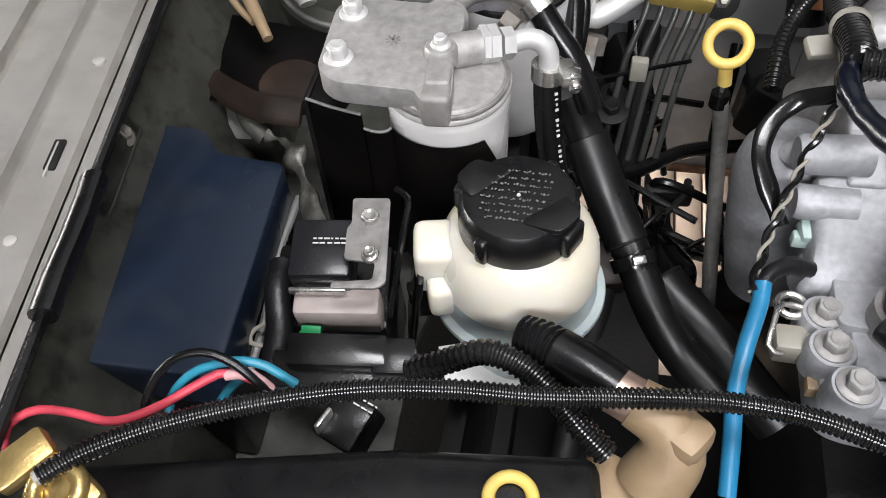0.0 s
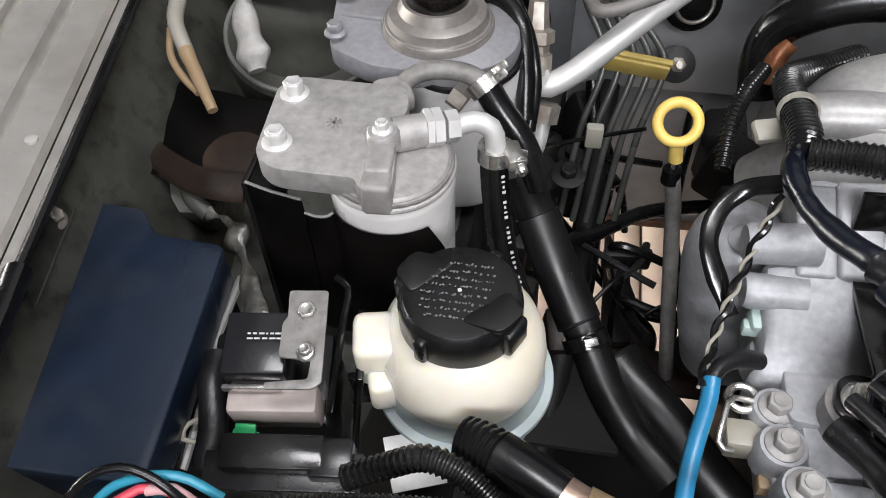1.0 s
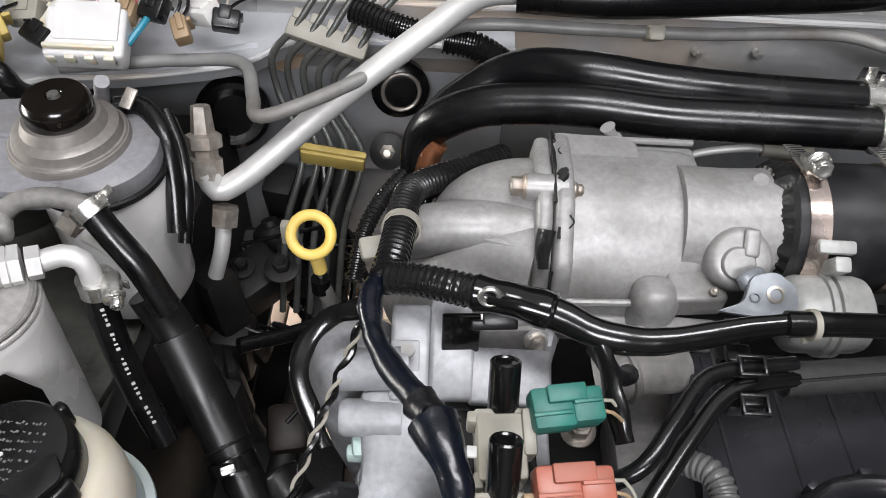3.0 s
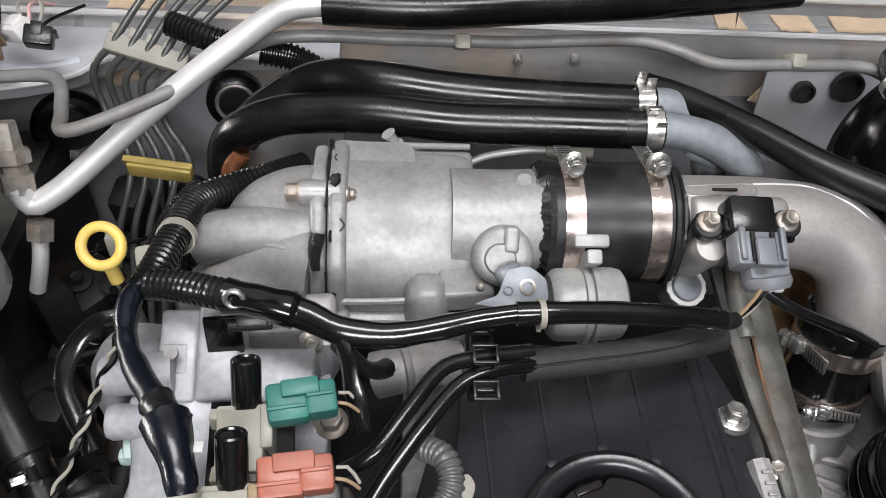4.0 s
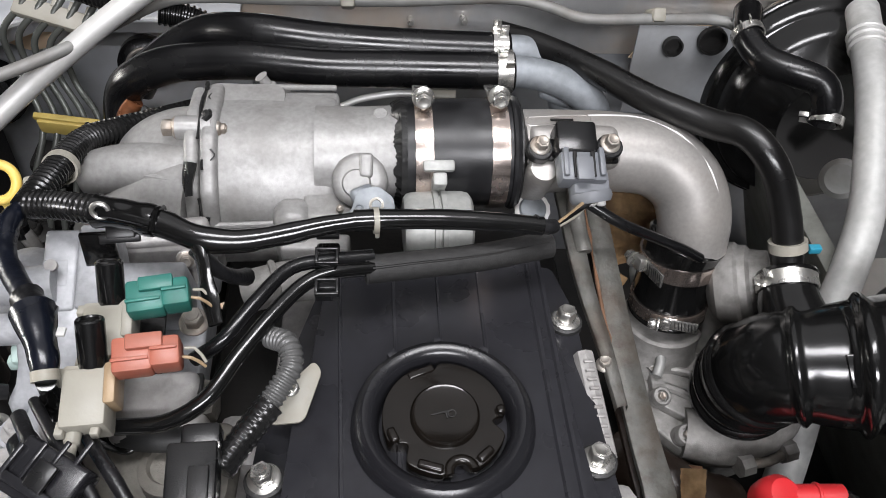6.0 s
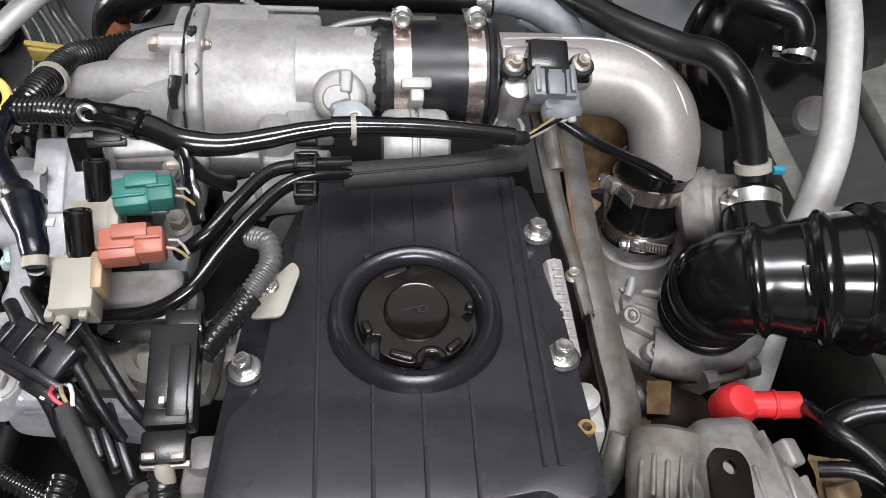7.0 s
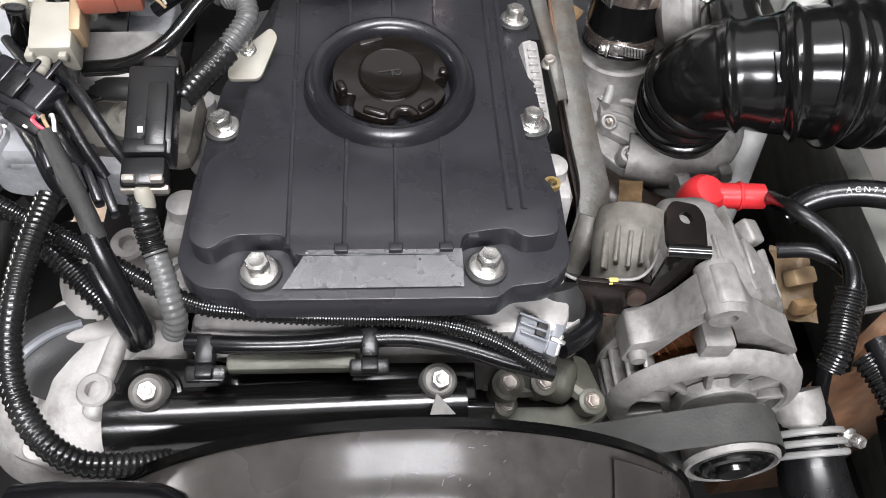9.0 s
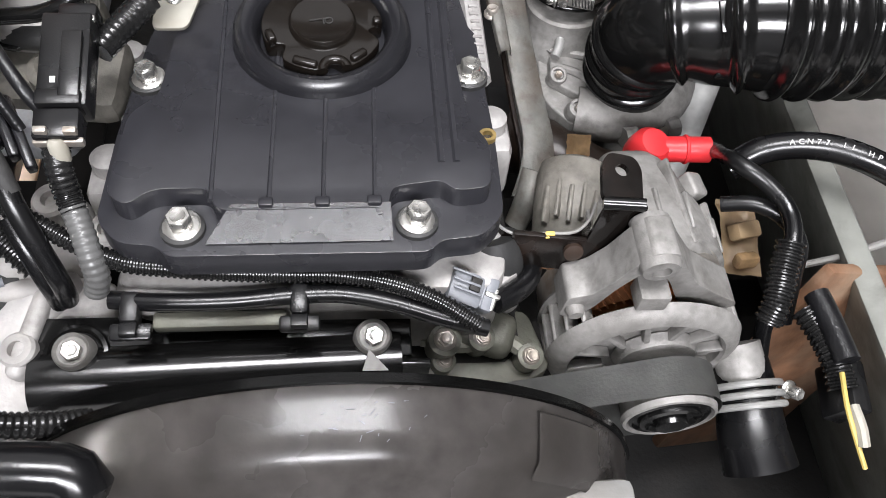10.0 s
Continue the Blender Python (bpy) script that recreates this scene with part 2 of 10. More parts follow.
GREY_TAG = mat("grey_olive_panel", (0.055, 0.055, 0.047), 0.5, 0.1, 0.2, 40, 0.3, 200, (0.02, 0.019, 0.016), 0.8, 12, stain=0.5)
COUPLER = mat("chalky_black_rubber", (0.010, 0.010, 0.011), 0.40, 0, 0.2, 60, 0.10, 600, (0.034, 0.034, 0.037), 0.45, 30, stain=0.0)
SEAL = mat("black_sealant", (0.012, 0.012, 0.012), 0.35, 0, 0.3, 60, 0.8, 180)
# silver body paint darkened, so the bulkhead's shade is in the colour
BULK = mat("shaded_bulkhead_paint", (0.31, 0.32, 0.335), 0.42, 0.3, 0.08, 40, 0.12, 200, (0.17, 0.165, 0.15), 0.6, 7, stain=0.25)
# the same bulkhead paint lightened for daylight on the left corner
BULK_LIT = mat("lit_bulkhead_paint", (0.52, 0.535, 0.56), 0.40, 0.25, 0.06, 40, 0.10, 200, (0.36, 0.36, 0.35), 0.5, 9, stain=0.12)
BRACKET = mat("brown_black_enamel", (0.006, 0.0048, 0.0042), 0.22, 0, 0.2, 60, 0.08, 300, (0.03, 0.014, 0.008), 0.4, 30)
# silver paint whose tan blotches paint sunlight into it
COWL = mat("sun_patched_silver_paint", (0.62, 0.62, 0.62), 0.36, 0.35, 0.08, 40, 0.12, 200, (0.78, 0.60, 0.43), 1.0, 5.5)
DARK_PIPE = mat("dark_coated_pipe", (0.085, 0.09, 0.082), 0.36, 0.3, 0.15, 60, 0.08, 300, (0.04, 0.039, 0.034), 0.6, 20)
TIN = mat("white_label", (0.72, 0.71, 0.69), 0.6, 0, 0.06, 60, 0.2, 300, (0.5, 0.47, 0.42), 0.4, 40)


# ---- builders ----
MATRIX = {}


def thing(name, at, label, category, group="", kind="", m=None):
    ob = new(name)
    ob.empty_display_size = 0.02
    base = m if m is not None else Matrix.Translation(at)
    ob.matrix_basis = base
    MATRIX[ob] = base
    return tagged(ob, label, category, group, kind)


def smooth(me, angle=38):
    me.shade_smooth()
    me.set_sharp_from_angle(angle=radians(angle))


def part(name, bm, material, parent, label="", local=False):
    """One mesh under a thing or part. bm is in world metres, or in the thing's own axes if local."""
    if not local:
        bm.transform(MATRIX[parent].inverted())
    bmesh.ops.recalc_face_normals(bm, faces=bm.faces)
    me = bpy.data.meshes.new(name)
    bm.to_mesh(me)
    bm.free()
    me.materials.append(material)
    smooth(me)
    ob = new(name, me)
    ob.parent = parent
    MATRIX[ob] = MATRIX[parent]
    return tagged(ob, label)


def solo(name, bm, material, label, category, group="", kind=""):
    """A thing that is one mesh, with its origin at its foot."""
    vs = [v.co for v in bm.verts]
    foot = Vector(((min(v.x for v in vs) + max(v.x for v in vs)) / 2, (min(v.y for v in vs) + max(v.y for v in vs)) / 2, min(v.z for v in vs)))
    bm.transform(Matrix.Translation(-foot))
    bmesh.ops.recalc_face_normals(bm, faces=bm.faces)
    me = bpy.data.meshes.new(name)
    bm.to_mesh(me)
    bm.free()
    me.materials.append(material)
    smooth(me)
    ob = new(name, me)
    ob.matrix_basis = Matrix.Translation(foot)
    MATRIX[ob] = ob.matrix_basis.copy()
    return tagged(ob, label, category, group, kind)


def join(*bms):
    out = bmesh.new()
    for b in bms:
        me = bpy.data.meshes.new("join")
        b.to_mesh(me)
        b.free()
        out.from_mesh(me)
        bpy.data.meshes.remove(me)
    return out


def moved(bm, m):
    bm.transform(m)
    return bm


def box(size, at=(0, 0, 0), bevel=0.002, m=None, seg=2):
    bm = bmesh.new()
    bmesh.ops.create_cube(bm, size=1, matrix=Matrix.Diagonal((*size, 1)))
    if bevel:
        bmesh.ops.bevel(bm, geom=bm.edges[:], offset=min(bevel, min(size) * 0.45), segments=seg, affect="EDGES", profile=0.5)
    bm.transform((m if m is not None else Matrix()) if at == (0, 0, 0) else Matrix.Translation(at) @ (m if m is not None else Matrix()))
    return bm


def lathe(profile, seg=32, m=None, squash=None):
    """A body turned about z from (radius, height) pairs."""
    bm = bmesh.new()
    rings = []
    for r, z in profile:
        if r < 1e-5:
            rings.append([bm.verts.new((0, 0, z))])
        else:
            rings.append([bm.verts.new((r * math.cos(2 * math.pi * i / seg), r * math.sin(2 * math.pi * i / seg), z)) for i in range(seg)])
    for a, b in zip(rings, rings[1:]):
        for i in range(seg):
            j = (i + 1) % seg
            q = [a[i % len(a)], a[j % len(a)], b[j % len(b)], b[i % len(b)]]
            q = list(dict.fromkeys(q))
            if len(q) > 2:
                bm.faces.new(q)
    for r in (rings[0], rings[-1]):
        if len(r) > 2:
            bm.faces.new(r)
    if m is not None:
        bm.transform(m)
    return bm


def prism(outline, z0, z1, bevel=0.002, m=None, seg=2):
    """A plate of the given outline between two heights, with rounded edges."""
    bm = bmesh.new()
    low = [bm.verts.new((x, y, z0)) for x, y in outline]
    top = [bm.verts.new((x, y, z1)) for x, y in outline]
    n = len(outline)
    bm.faces.new(low[::-1]), bm.faces.new(top)
    for i in range(n):
        bm.faces.new((low[i], low[(i + 1) % n], top[(i + 1) % n], top[i]))
    bmesh.ops.recalc_face_normals(bm, faces=bm.faces)
    if bevel:
        bmesh.ops.bevel(bm, geom=bm.edges[:], offset=bevel, segments=seg, affect="EDGES", profile=0.5, clamp_overlap=True)
    if m is not None:
        bm.transform(m)
    return bm


def rounded(outline, radius, seg=4):
    """The outline with its corners rounded off."""
    out, n = [], len(outline)
    for i in range(n):
        p, a, b = Vector(outline[i]), Vector(outline[i - 1]), Vector(outline[(i + 1) % n])
        da, db = (a - p), (b - p)
        r = min(radius, da.length * 0.45, db.length * 0.45)
        s, e = p + da.normalized() * r, p + db.normalized() * r
        for k in range(seg + 1):
            u = k / seg
            out.append(tuple(s * (1 - u) ** 2 + p * 2 * u * (1 - u) + e * u * u))
    return out


def spline(points, step=0.006):
    pts = [Vector(p) for p in points]
    if len(pts) == 2:
        pts = [pts[0], (pts[0] + pts[1]) / 2, pts[1]]
    ext = [pts[0] * 2 - pts[1]] + pts + [pts[-1] * 2 - pts[-2]]
    dense = []
    for i in range(1, len(ext) - 2):
        p0, p1, p2, p3 = ext[i - 1:i + 3]
        t0, t1 = 0.0, max((p1 - p0).length, 1e-6) ** 0.5
        t2 = t1 + max((p2 - p1).length, 1e-6) ** 0.5
        t3 = t2 + max((p3 - p2).length, 1e-6) ** 0.5
        for k in range(24):
            t = t1 + (t2 - t1) * k / 24
            a1 = p0 * ((t1 - t) / (t1 - t0)) + p1 * ((t - t0) / (t1 - t0))
            a2 = p1 * ((t2 - t) / (t2 - t1)) + p2 * ((t - t1) / (t2 - t1))
            a3 = p2 * ((t3 - t) / (t3 - t2)) + p3 * ((t - t2) / (t3 - t2))
            b1 = a1 * ((t2 - t) / (t2 - t0)) + a2 * ((t - t0) / (t2 - t0))
            b2 = a2 * ((t3 - t) / (t3 - t1)) + a3 * ((t - t1) / (t3 - t1))
            dense.append(b1 * ((t2 - t) / (t2 - t1)) + b2 * ((t - t1) / (t2 - t1)))
    dense.append(pts[-1])
    run = [0.0]
    for a, b in zip(dense, dense[1:]):
        run.append(run[-1] + (b - a).length)
    n = max(3, round(run[-1] / step))
    out, k = [], 0
    for i in range(n + 1):
        s = run[-1] * i / n
        while k < len(run) - 2 and run[k + 1] < s:
            k += 1
        w = (s - run[k]) / max(run[k + 1] - run[k], 1e-9)
        out.append(dense[k].lerp(dense[k + 1], w))
    return out, run[-1]


def frames_along(pts):
    """A pose at each point, its z along the line, without twist."""
    tans = [(pts[min(i + 1, len(pts) - 1)] - pts[max(i - 1, 0)]).normalized() for i in range(len(pts))]
    side = tans[0].orthogonal().normalized()
    out = []
    for p, t in zip(pts, tans):
        side = (side - t * side.dot(t)).normalized()
        up = t.cross(side)
        out.append(Matrix(((side.x, up.x, t.x, p.x), (side.y, up.y, t.y, p.y), (side.z, up.z, t.z, p.z), (0, 0, 0, 1))))
    return out


def sweep(mats, radii, seg=12, wall=0.0, caps=True, flat=1.0):
    bm = bmesh.new()
    rings = []
    for m, r in zip(mats, radii):
        rings.append([bm.verts.new(m @ Vector((r * math.cos(2 * math.pi * i / seg), flat * r * math.sin(2 * math.pi * i / seg), 0))) for i in range(seg)])
    for a, b in zip(rings, rings[1:]):
        for i in range(seg):
            j = (i + 1) % seg
            bm.faces.new((a[i], a[j], b[j], b[i]))
    if caps:
        bm.faces.new(rings[0][::-1]), bm.faces.new(rings[-1])
    return bm


def tube(points, r, seg=14, step=0.006, lumps=0.0, seed=0, flat=1.0):
    """A hose or pipe through the points; r is one radius or one for each end. lumps: unevenness as a share of r."""
    pts, length = spline(points, step)
    n = len(pts)
    r0, r1 = r if isinstance(r, tuple) else (r, r)
    rnd = random.Random(seed)
    radii = []
    for i in range(n):
        k = 1 + lumps * noise.noise(Vector((i * step * 60, seed * 7.3, 0))) if lumps else 1
        radii.append((r0 + (r1 - r0) * i / (n - 1)) * k)
    return sweep(frames_along(pts), radii, seg, flat=flat)


def conduit(points, r, pitch=0.0042, depth=0.16, seg=12):
    """Corrugated split loom: square ribs along the line."""
    pts, length = spline(points, pitch / 4)
    k = len(pts)
    radii = [r if (i % 4) < 2 else r * (1 - depth) for i in range(k)]
    return sweep(frames_along(pts), radii, seg)


def ringed(points, profile, r, seg=28, step=0.004):
    """A moulded duct: r times profile(length along it)."""
    pts, length = spline(points, step)
    return sweep(frames_along(pts), [r * profile(length * i / (len(pts) - 1), length) for i in range(len(pts))], seg)


def loft(rings_, caps=True):
    """A skin over rings of equally many points."""
    bm = bmesh.new()
    rr_ = [[bm.verts.new(p) for p in ring] for ring in rings_]
    n = len(rr_[0])
    for a, b in zip(rr_, rr_[1:]):
        for i in range(n):
            bm.faces.new((a[i], a[(i + 1) % n], b[(i + 1) % n], b[i]))
    if caps:
        bm.faces.new(rr_[0][::-1]), bm.faces.new(rr_[-1])
    return bm


def crumpled(corners, nx, ny, amount, scale, thick=0.002, seed=0):
    """A dented sheet between four corners."""
    a, b, c, d = [Vector(p) for p in corners]
    up = ((b - a).cross(d - a)).normalized()
    bm = bmesh.new()
    grid = []
    for j in range(ny + 1):
        v = j / ny
        rim = lambda s: 1 + 0.10 * noise.noise(Vector((s * 9, seed, v * 7)))
        row = []
        for i in range(nx + 1):
            u = 0.5 + (i / nx - 0.5) * rim(1 if i > nx / 2 else 2)
            p = (a * (1 - u) + b * u) * (1 - v) + (d * (1 - u) + c * u) * v
            row.append(bm.verts.new(p + up * amount * (noise.noise(p * scale + Vector((seed, 0, 0))) + 0.5 * noise.noise(p * scale * 2.7 + Vector((0, seed, 0))))))
        grid.append(row)
    for p, q in zip(grid, grid[1:]):
        for i in range(nx):
            bm.faces.new((p[i], p[i + 1], q[i + 1], q[i]))
    bmesh.ops.solidify(bm, geom=bm.faces[:], thickness=thick)
    return bm


def along(a, b, roll=0.0):
    """A pose at a whose z points to b."""
    a, b = Vector(a), Vector(b)
    return Matrix.Translation(a) @ (b - a).to_track_quat("Z", "Y").to_matrix().to_4x4() @ pose(0, 0, 0, 0, 0, roll)


def upright(at, rx=0, ry=0, rz=0):
    return Matrix.Translation(at) @ pose(0, 0, 0, rx, ry, rz)


def hexhead(r=0.006, h=0.006, flange=0.0095, m=None, dish=True):
    """A flanged hexagon bolt head, standing on z = 0."""
    a = lathe([(flange, 0), (flange, 0.0012), (flange * 0.86, 0.0022), (r, 0.0026)], 20)
    b = prism([(r * math.cos(math.pi / 3 * i), r * math.sin(math.pi / 3 * i)) for i in range(6)], 0.002, h, 0.0006, seg=1)
    parts_ = [a, b]
    if dish:
        parts_.append(lathe([(r * 0.62, h - 0.0002), (r * 0.58, h + 0.0008), (r * 0.3, h + 0.0004), (0, h + 0.0003)], 12))
    bm = join(*parts_)
    if m is not None:
        bm.transform(m)
    return bm


def torus(R, r, m=None, seg=32, sub=10, a0=0.0, a1=360.0, flat=1.0):
    mats, full = [], abs(a1 - a0) >= 359.9
    bm = bmesh.new()
    rings = []
    n = seg if full else seg + 1
    for i in range(n):
        a = radians(a0 + (a1 - a0) * i / seg)
        rings.append([bm.verts.new(((R + r * math.cos(2 * math.pi * j / sub)) * math.cos(a), (R + r * math.cos(2 * math.pi * j / sub)) * math.sin(a), flat * r * math.sin(2 * math.pi * j / sub))) for j in range(sub)])
    for i in range(n if full else n - 1):
        a, b = rings[i], rings[(i + 1) % n]
        for j in range(sub):
            k = (j + 1) % sub
            bm.faces.new((a[j], a[k], b[k], b[j]))
    if not full:
        bm.faces.new(rings[0][::-1]), bm.faces.new(rings[-1])
    if m is not None:
        bm.transform(m)
    return bm


def band(r, width, thick=0.0012, m=None, seg=36):
    bm = lathe([(r, -width / 2), (r + thick, -width / 2), (r + thick, width / 2), (r, width / 2), (r, -width / 2)], seg)
    bmesh.ops.remove_doubles(bm, verts=bm.verts, dist=1e-6)
    if m is not None:
        bm.transform(m)
    return bm


def aimed(m, way):
    """The turn about m's z that brings its x nearest to a direction."""
    d = m.to_3x3().inverted() @ Vector(way)
    return math.degrees(math.atan2(d.y, d.x))


def worm_clamp(m, r, width=0.011, turn=90.0, label="bright steel worm-drive hose clamp", big=1.0):
    """A hose clamp about the z of m, with its screw housing at that turn."""
    t = thing("hose_clamp", (0, 0, 0), label, "hose clamp", "hose clamps", m=m @ pose(0, 0, 0, 0, 0, turn))
    part("band", band(r, width), CLAMP, t, local=True)
    part("screw_housing", join(box((0.0065 * big, 0.010 * big, width * 0.95), (r + 0.0042 * big, 0.002 * big, 0), 0.0025), box((0.0022, 0.030 * big, width * 0.92), (r + 0.0016, -0.010 * big, 0), 0.0008)), STEEL, t, local=True)
    for k in range(7):
        part("thread_slot", box((0.0014, 0.0009, width * 0.72), (r + 0.0024, -0.023 * big + k * 0.0028 * big, 0), 0.0003, pose(0, 0, 0, 12, 0, 0)), DARK, t, local=True)
    part("screw", hexhead(0.0050 * big, 0.008 * big, 0.0064 * big, Matrix.Translation((r + 0.0055 * big, 0.0078 * big, 0)) @ pose(0, 0, 0, -90, 0, 0)), STEEL, t, local=True)
    return t


def spring_clamp(m, r, width=0.012, turn=90.0, label="spring hose clamp of bright steel with two ears"):
    t = thing("spring_clamp", (0, 0, 0), label, "hose clamp", "hose clamps", m=m @ pose(0, 0, 0, 0, 0, turn))
    part("band", band(r, width, 0.0014), STEEL, t, local=True)
    for s in (-1, 1):
        part("ear", box((0.010, 0.0016, width * 0.55), (r + 0.005, s * 0.005, s * width * 0.2), 0.0005), STEEL, t, local=True)
    return t


def text_mesh(body, size, m, thick=0.0002):
    cu = bpy.data.curves.new("lettering", "FONT")
    cu.body, cu.size, cu.extrude, cu.align_x, cu.align_y = body, size, thick, "CENTER", "CENTER"
    ob = bpy.data.objects.new("lettering", cu)
    scene.collection.objects.link(ob)
    me = bpy.data.meshes.new_from_object(ob.evaluated_get(bpy.context.evaluated_depsgraph_get()))
    bm = bmesh.new()
    bm.from_mesh(me)
    bpy.data.objects.remove(ob)
    bpy.data.curves.remove(cu)
    bpy.data.meshes.remove(me)
    bm.transform(m)
    return bm


def bars(rows, m, bar=0.0009, seed=3):
    """Rows of short dashes for unreadable print: (x from, x to, y)."""
    rnd = random.Random(seed)
    out = []
    for x0, x1, y in rows:
        x = x0
        while x < x1:
            w = rnd.uniform(0.0012, 0.0045)
            out.append(box((min(w, x1 - x), bar, 0.0003), (x + w / 2, y, 0), 0))
            x += w + rnd.uniform(0.0006, 0.0014)
    return moved(join(*out), m)

# ---- setting: garage and body shell ----
solo("floor", box((7.0, 8.0, 0.1), (0.3, 0.6, -0.05), 0), CONCRETE, "pale garage floor under the car", "floor", kind="structure")
for name, size, at in (("wall_north", (7.2, 0.1, 2.9), (0.3, 4.65, 1.4)), ("wall_south", (7.2, 0.1, 2.9), (0.3, -3.45, 1.4)),
                       ("wall_west", (0.1, 8.0, 2.9), (-3.25, 0.6, 1.4)), ("wall_east", (0.1, 8.0, 2.9), (3.85, 0.6, 1.4))):
    solo(name, box(size, at, 0), WALLS, "plain painted garage wall", "wall", kind="structure")
solo("ceiling", box((7.2, 8.2, 0.1), (0.3, 0.6, 2.9), 0), CEILING, "plain pale garage ceiling", "ceiling", kind="structure")

# wing flange along the bay: a ribbed silver panel that climbs outwards
wing_a, wing_b = Vector((-0.321, 0.473, 0.945)), Vector((-0.266, 0.139, 0.945))
run = (wing_b - wing_a).normalized()
side = Vector((run.y, -run.x, 0))
if side.x > 0:
    side = -side


def wing_strip(profile, start, stop, material, name, label, bevel=0.0):
    """A sheet along the wing: (outwards, up) pairs, 3 mm thick."""
    bm = bmesh.new()
    rows_ = []
    for s in (start, stop):
        rows_.append([bm.verts.new(wing_a + run * s + side * o + Vector((0, 0, h))) for o, h in profile])
    for i in range(len(profile) - 1):
        bm.faces.new((rows_[0][i], rows_[0][i + 1], rows_[1][i + 1], rows_[1][i]))
    bmesh.ops.solidify(bm, geom=bm.faces[:], thickness=0.003)
    return solo(name, bm, material, label, "car panel", kind="structure")


wing_strip([(0.0, -0.012), (0.0, 0.0), (0.0085, 0.001), (0.0105, -0.004), (0.0135, -0.004), (0.0155, 0.002), (0.043, 0.004), (0.048, 0.011), (0.051, 0.0115), (0.055, 0.005), (0.083, 0.007), (0.088, 0.015), (0.094, 0.0155), (0.099, 0.009), (0.30, 0.018)],
           -0.45, 0.75, BODY, "wing_flange", "silver painted wing flange with pressed ribs")
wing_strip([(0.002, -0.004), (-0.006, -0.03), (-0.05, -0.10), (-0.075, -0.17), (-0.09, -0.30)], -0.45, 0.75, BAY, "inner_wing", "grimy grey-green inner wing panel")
solo("seal_strip", tube([wing_a + run * -0.2 - side * 0.004 + Vector((0, 0, 0.001)), wing_a + run * 0.2 - side * 0.004 + Vector((0, 0, 0.001)), wing_a + run * 0.36 - side * 0.004], 0.004, 8),
     RUBBER, "thin black rubber seal along the wing edge", "seal")
solo("wing_seal", tube([(-0.279, 0.283, 0.956), (-0.272, 0.247, 0.956), (-0.268, 0.213, 0.955), (-0.264, 0.188, 0.954)], 0.0095, 10, 0.006, 0.15, 3, 0.8), RUBBER,
     "thick black rubber seal block on the wing edge", "seal")

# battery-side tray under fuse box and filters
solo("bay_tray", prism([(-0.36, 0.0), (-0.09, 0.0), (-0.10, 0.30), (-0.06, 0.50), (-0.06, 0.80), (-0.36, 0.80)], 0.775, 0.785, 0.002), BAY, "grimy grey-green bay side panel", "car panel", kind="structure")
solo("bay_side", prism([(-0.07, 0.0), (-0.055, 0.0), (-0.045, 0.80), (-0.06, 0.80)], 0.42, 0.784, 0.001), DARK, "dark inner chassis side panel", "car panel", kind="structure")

# bulkhead with its upper ledge
t = thing("bulkhead", (0.35, 0.835, 0.46), "steel bulkhead in silver paint, darkened to blue-grey as shade", "car panel", kind="structure")
part("panel", box((0.55, 0.012, 0.46), (-0.235, 0.835, 0.69), 0.002), BULK, t)
part("panel", box((1.08, 0.012, 0.46), (0.79, 0.835, 0.69), 0.002), BULK, t)
part("panel", box((0.212, 0.012, 0.455), (0.144, 0.835, 0.6925), 0.002), BULK, t)
part("tunnel_lip", tube([(0.03, 0.826, 0.468), (0.12, 0.826, 0.466), (0.26, 0.826, 0.468)], 0.006, 10), RUST, t)
bm = bmesh.new()
prof = [(0.822, 0.84), (0.815, 0.905), (0.822, 0.918), (0.86, 0.920), (0.865, 0.935), (0.90, 0.937), (0.905, 0.95), (1.1, 0.96)]
rr = [[bm.verts.new((x, y, z)) for y, z in prof] for x in (-0.55, 1.35)]
for i in range(len(prof) - 1):
    bm.faces.new((rr[0][i], rr[0][i + 1], rr[1][i + 1], rr[1][i]))
bmesh.ops.solidify(bm, geom=bm.faces[:], thickness=0.003)
solo("cowl_ledge", bm, COWL, "silver painted cowl ledge with folded steps", "car panel", kind="structure")

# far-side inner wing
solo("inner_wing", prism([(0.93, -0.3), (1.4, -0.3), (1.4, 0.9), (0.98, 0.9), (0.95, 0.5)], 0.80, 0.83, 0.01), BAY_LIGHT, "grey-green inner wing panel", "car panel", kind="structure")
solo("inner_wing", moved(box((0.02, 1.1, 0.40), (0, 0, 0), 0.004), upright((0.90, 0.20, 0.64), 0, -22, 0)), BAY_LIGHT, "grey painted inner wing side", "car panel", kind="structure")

# engine mass below everything, near black so that the gaps read as shade
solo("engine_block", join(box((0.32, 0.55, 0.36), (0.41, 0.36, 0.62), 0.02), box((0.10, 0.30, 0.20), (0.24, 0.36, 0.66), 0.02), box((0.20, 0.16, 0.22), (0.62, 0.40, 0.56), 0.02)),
     DARK, "near-black engine block that paints the gaps' shade", "engine")
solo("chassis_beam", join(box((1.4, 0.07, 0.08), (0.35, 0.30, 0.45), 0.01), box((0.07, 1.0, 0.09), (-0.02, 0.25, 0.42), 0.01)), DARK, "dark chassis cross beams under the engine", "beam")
for y, z in ((0.818, 0.9195), (0.863, 0.9365)):
    solo("cowl_lip", tube([(-0.5, y, z), (0.3, y, z + 0.001), (1.3, y, z)], 0.0035, 8, 0.05), COWL, "bright folded lip of the cowl ledge", "car panel", kind="structure")
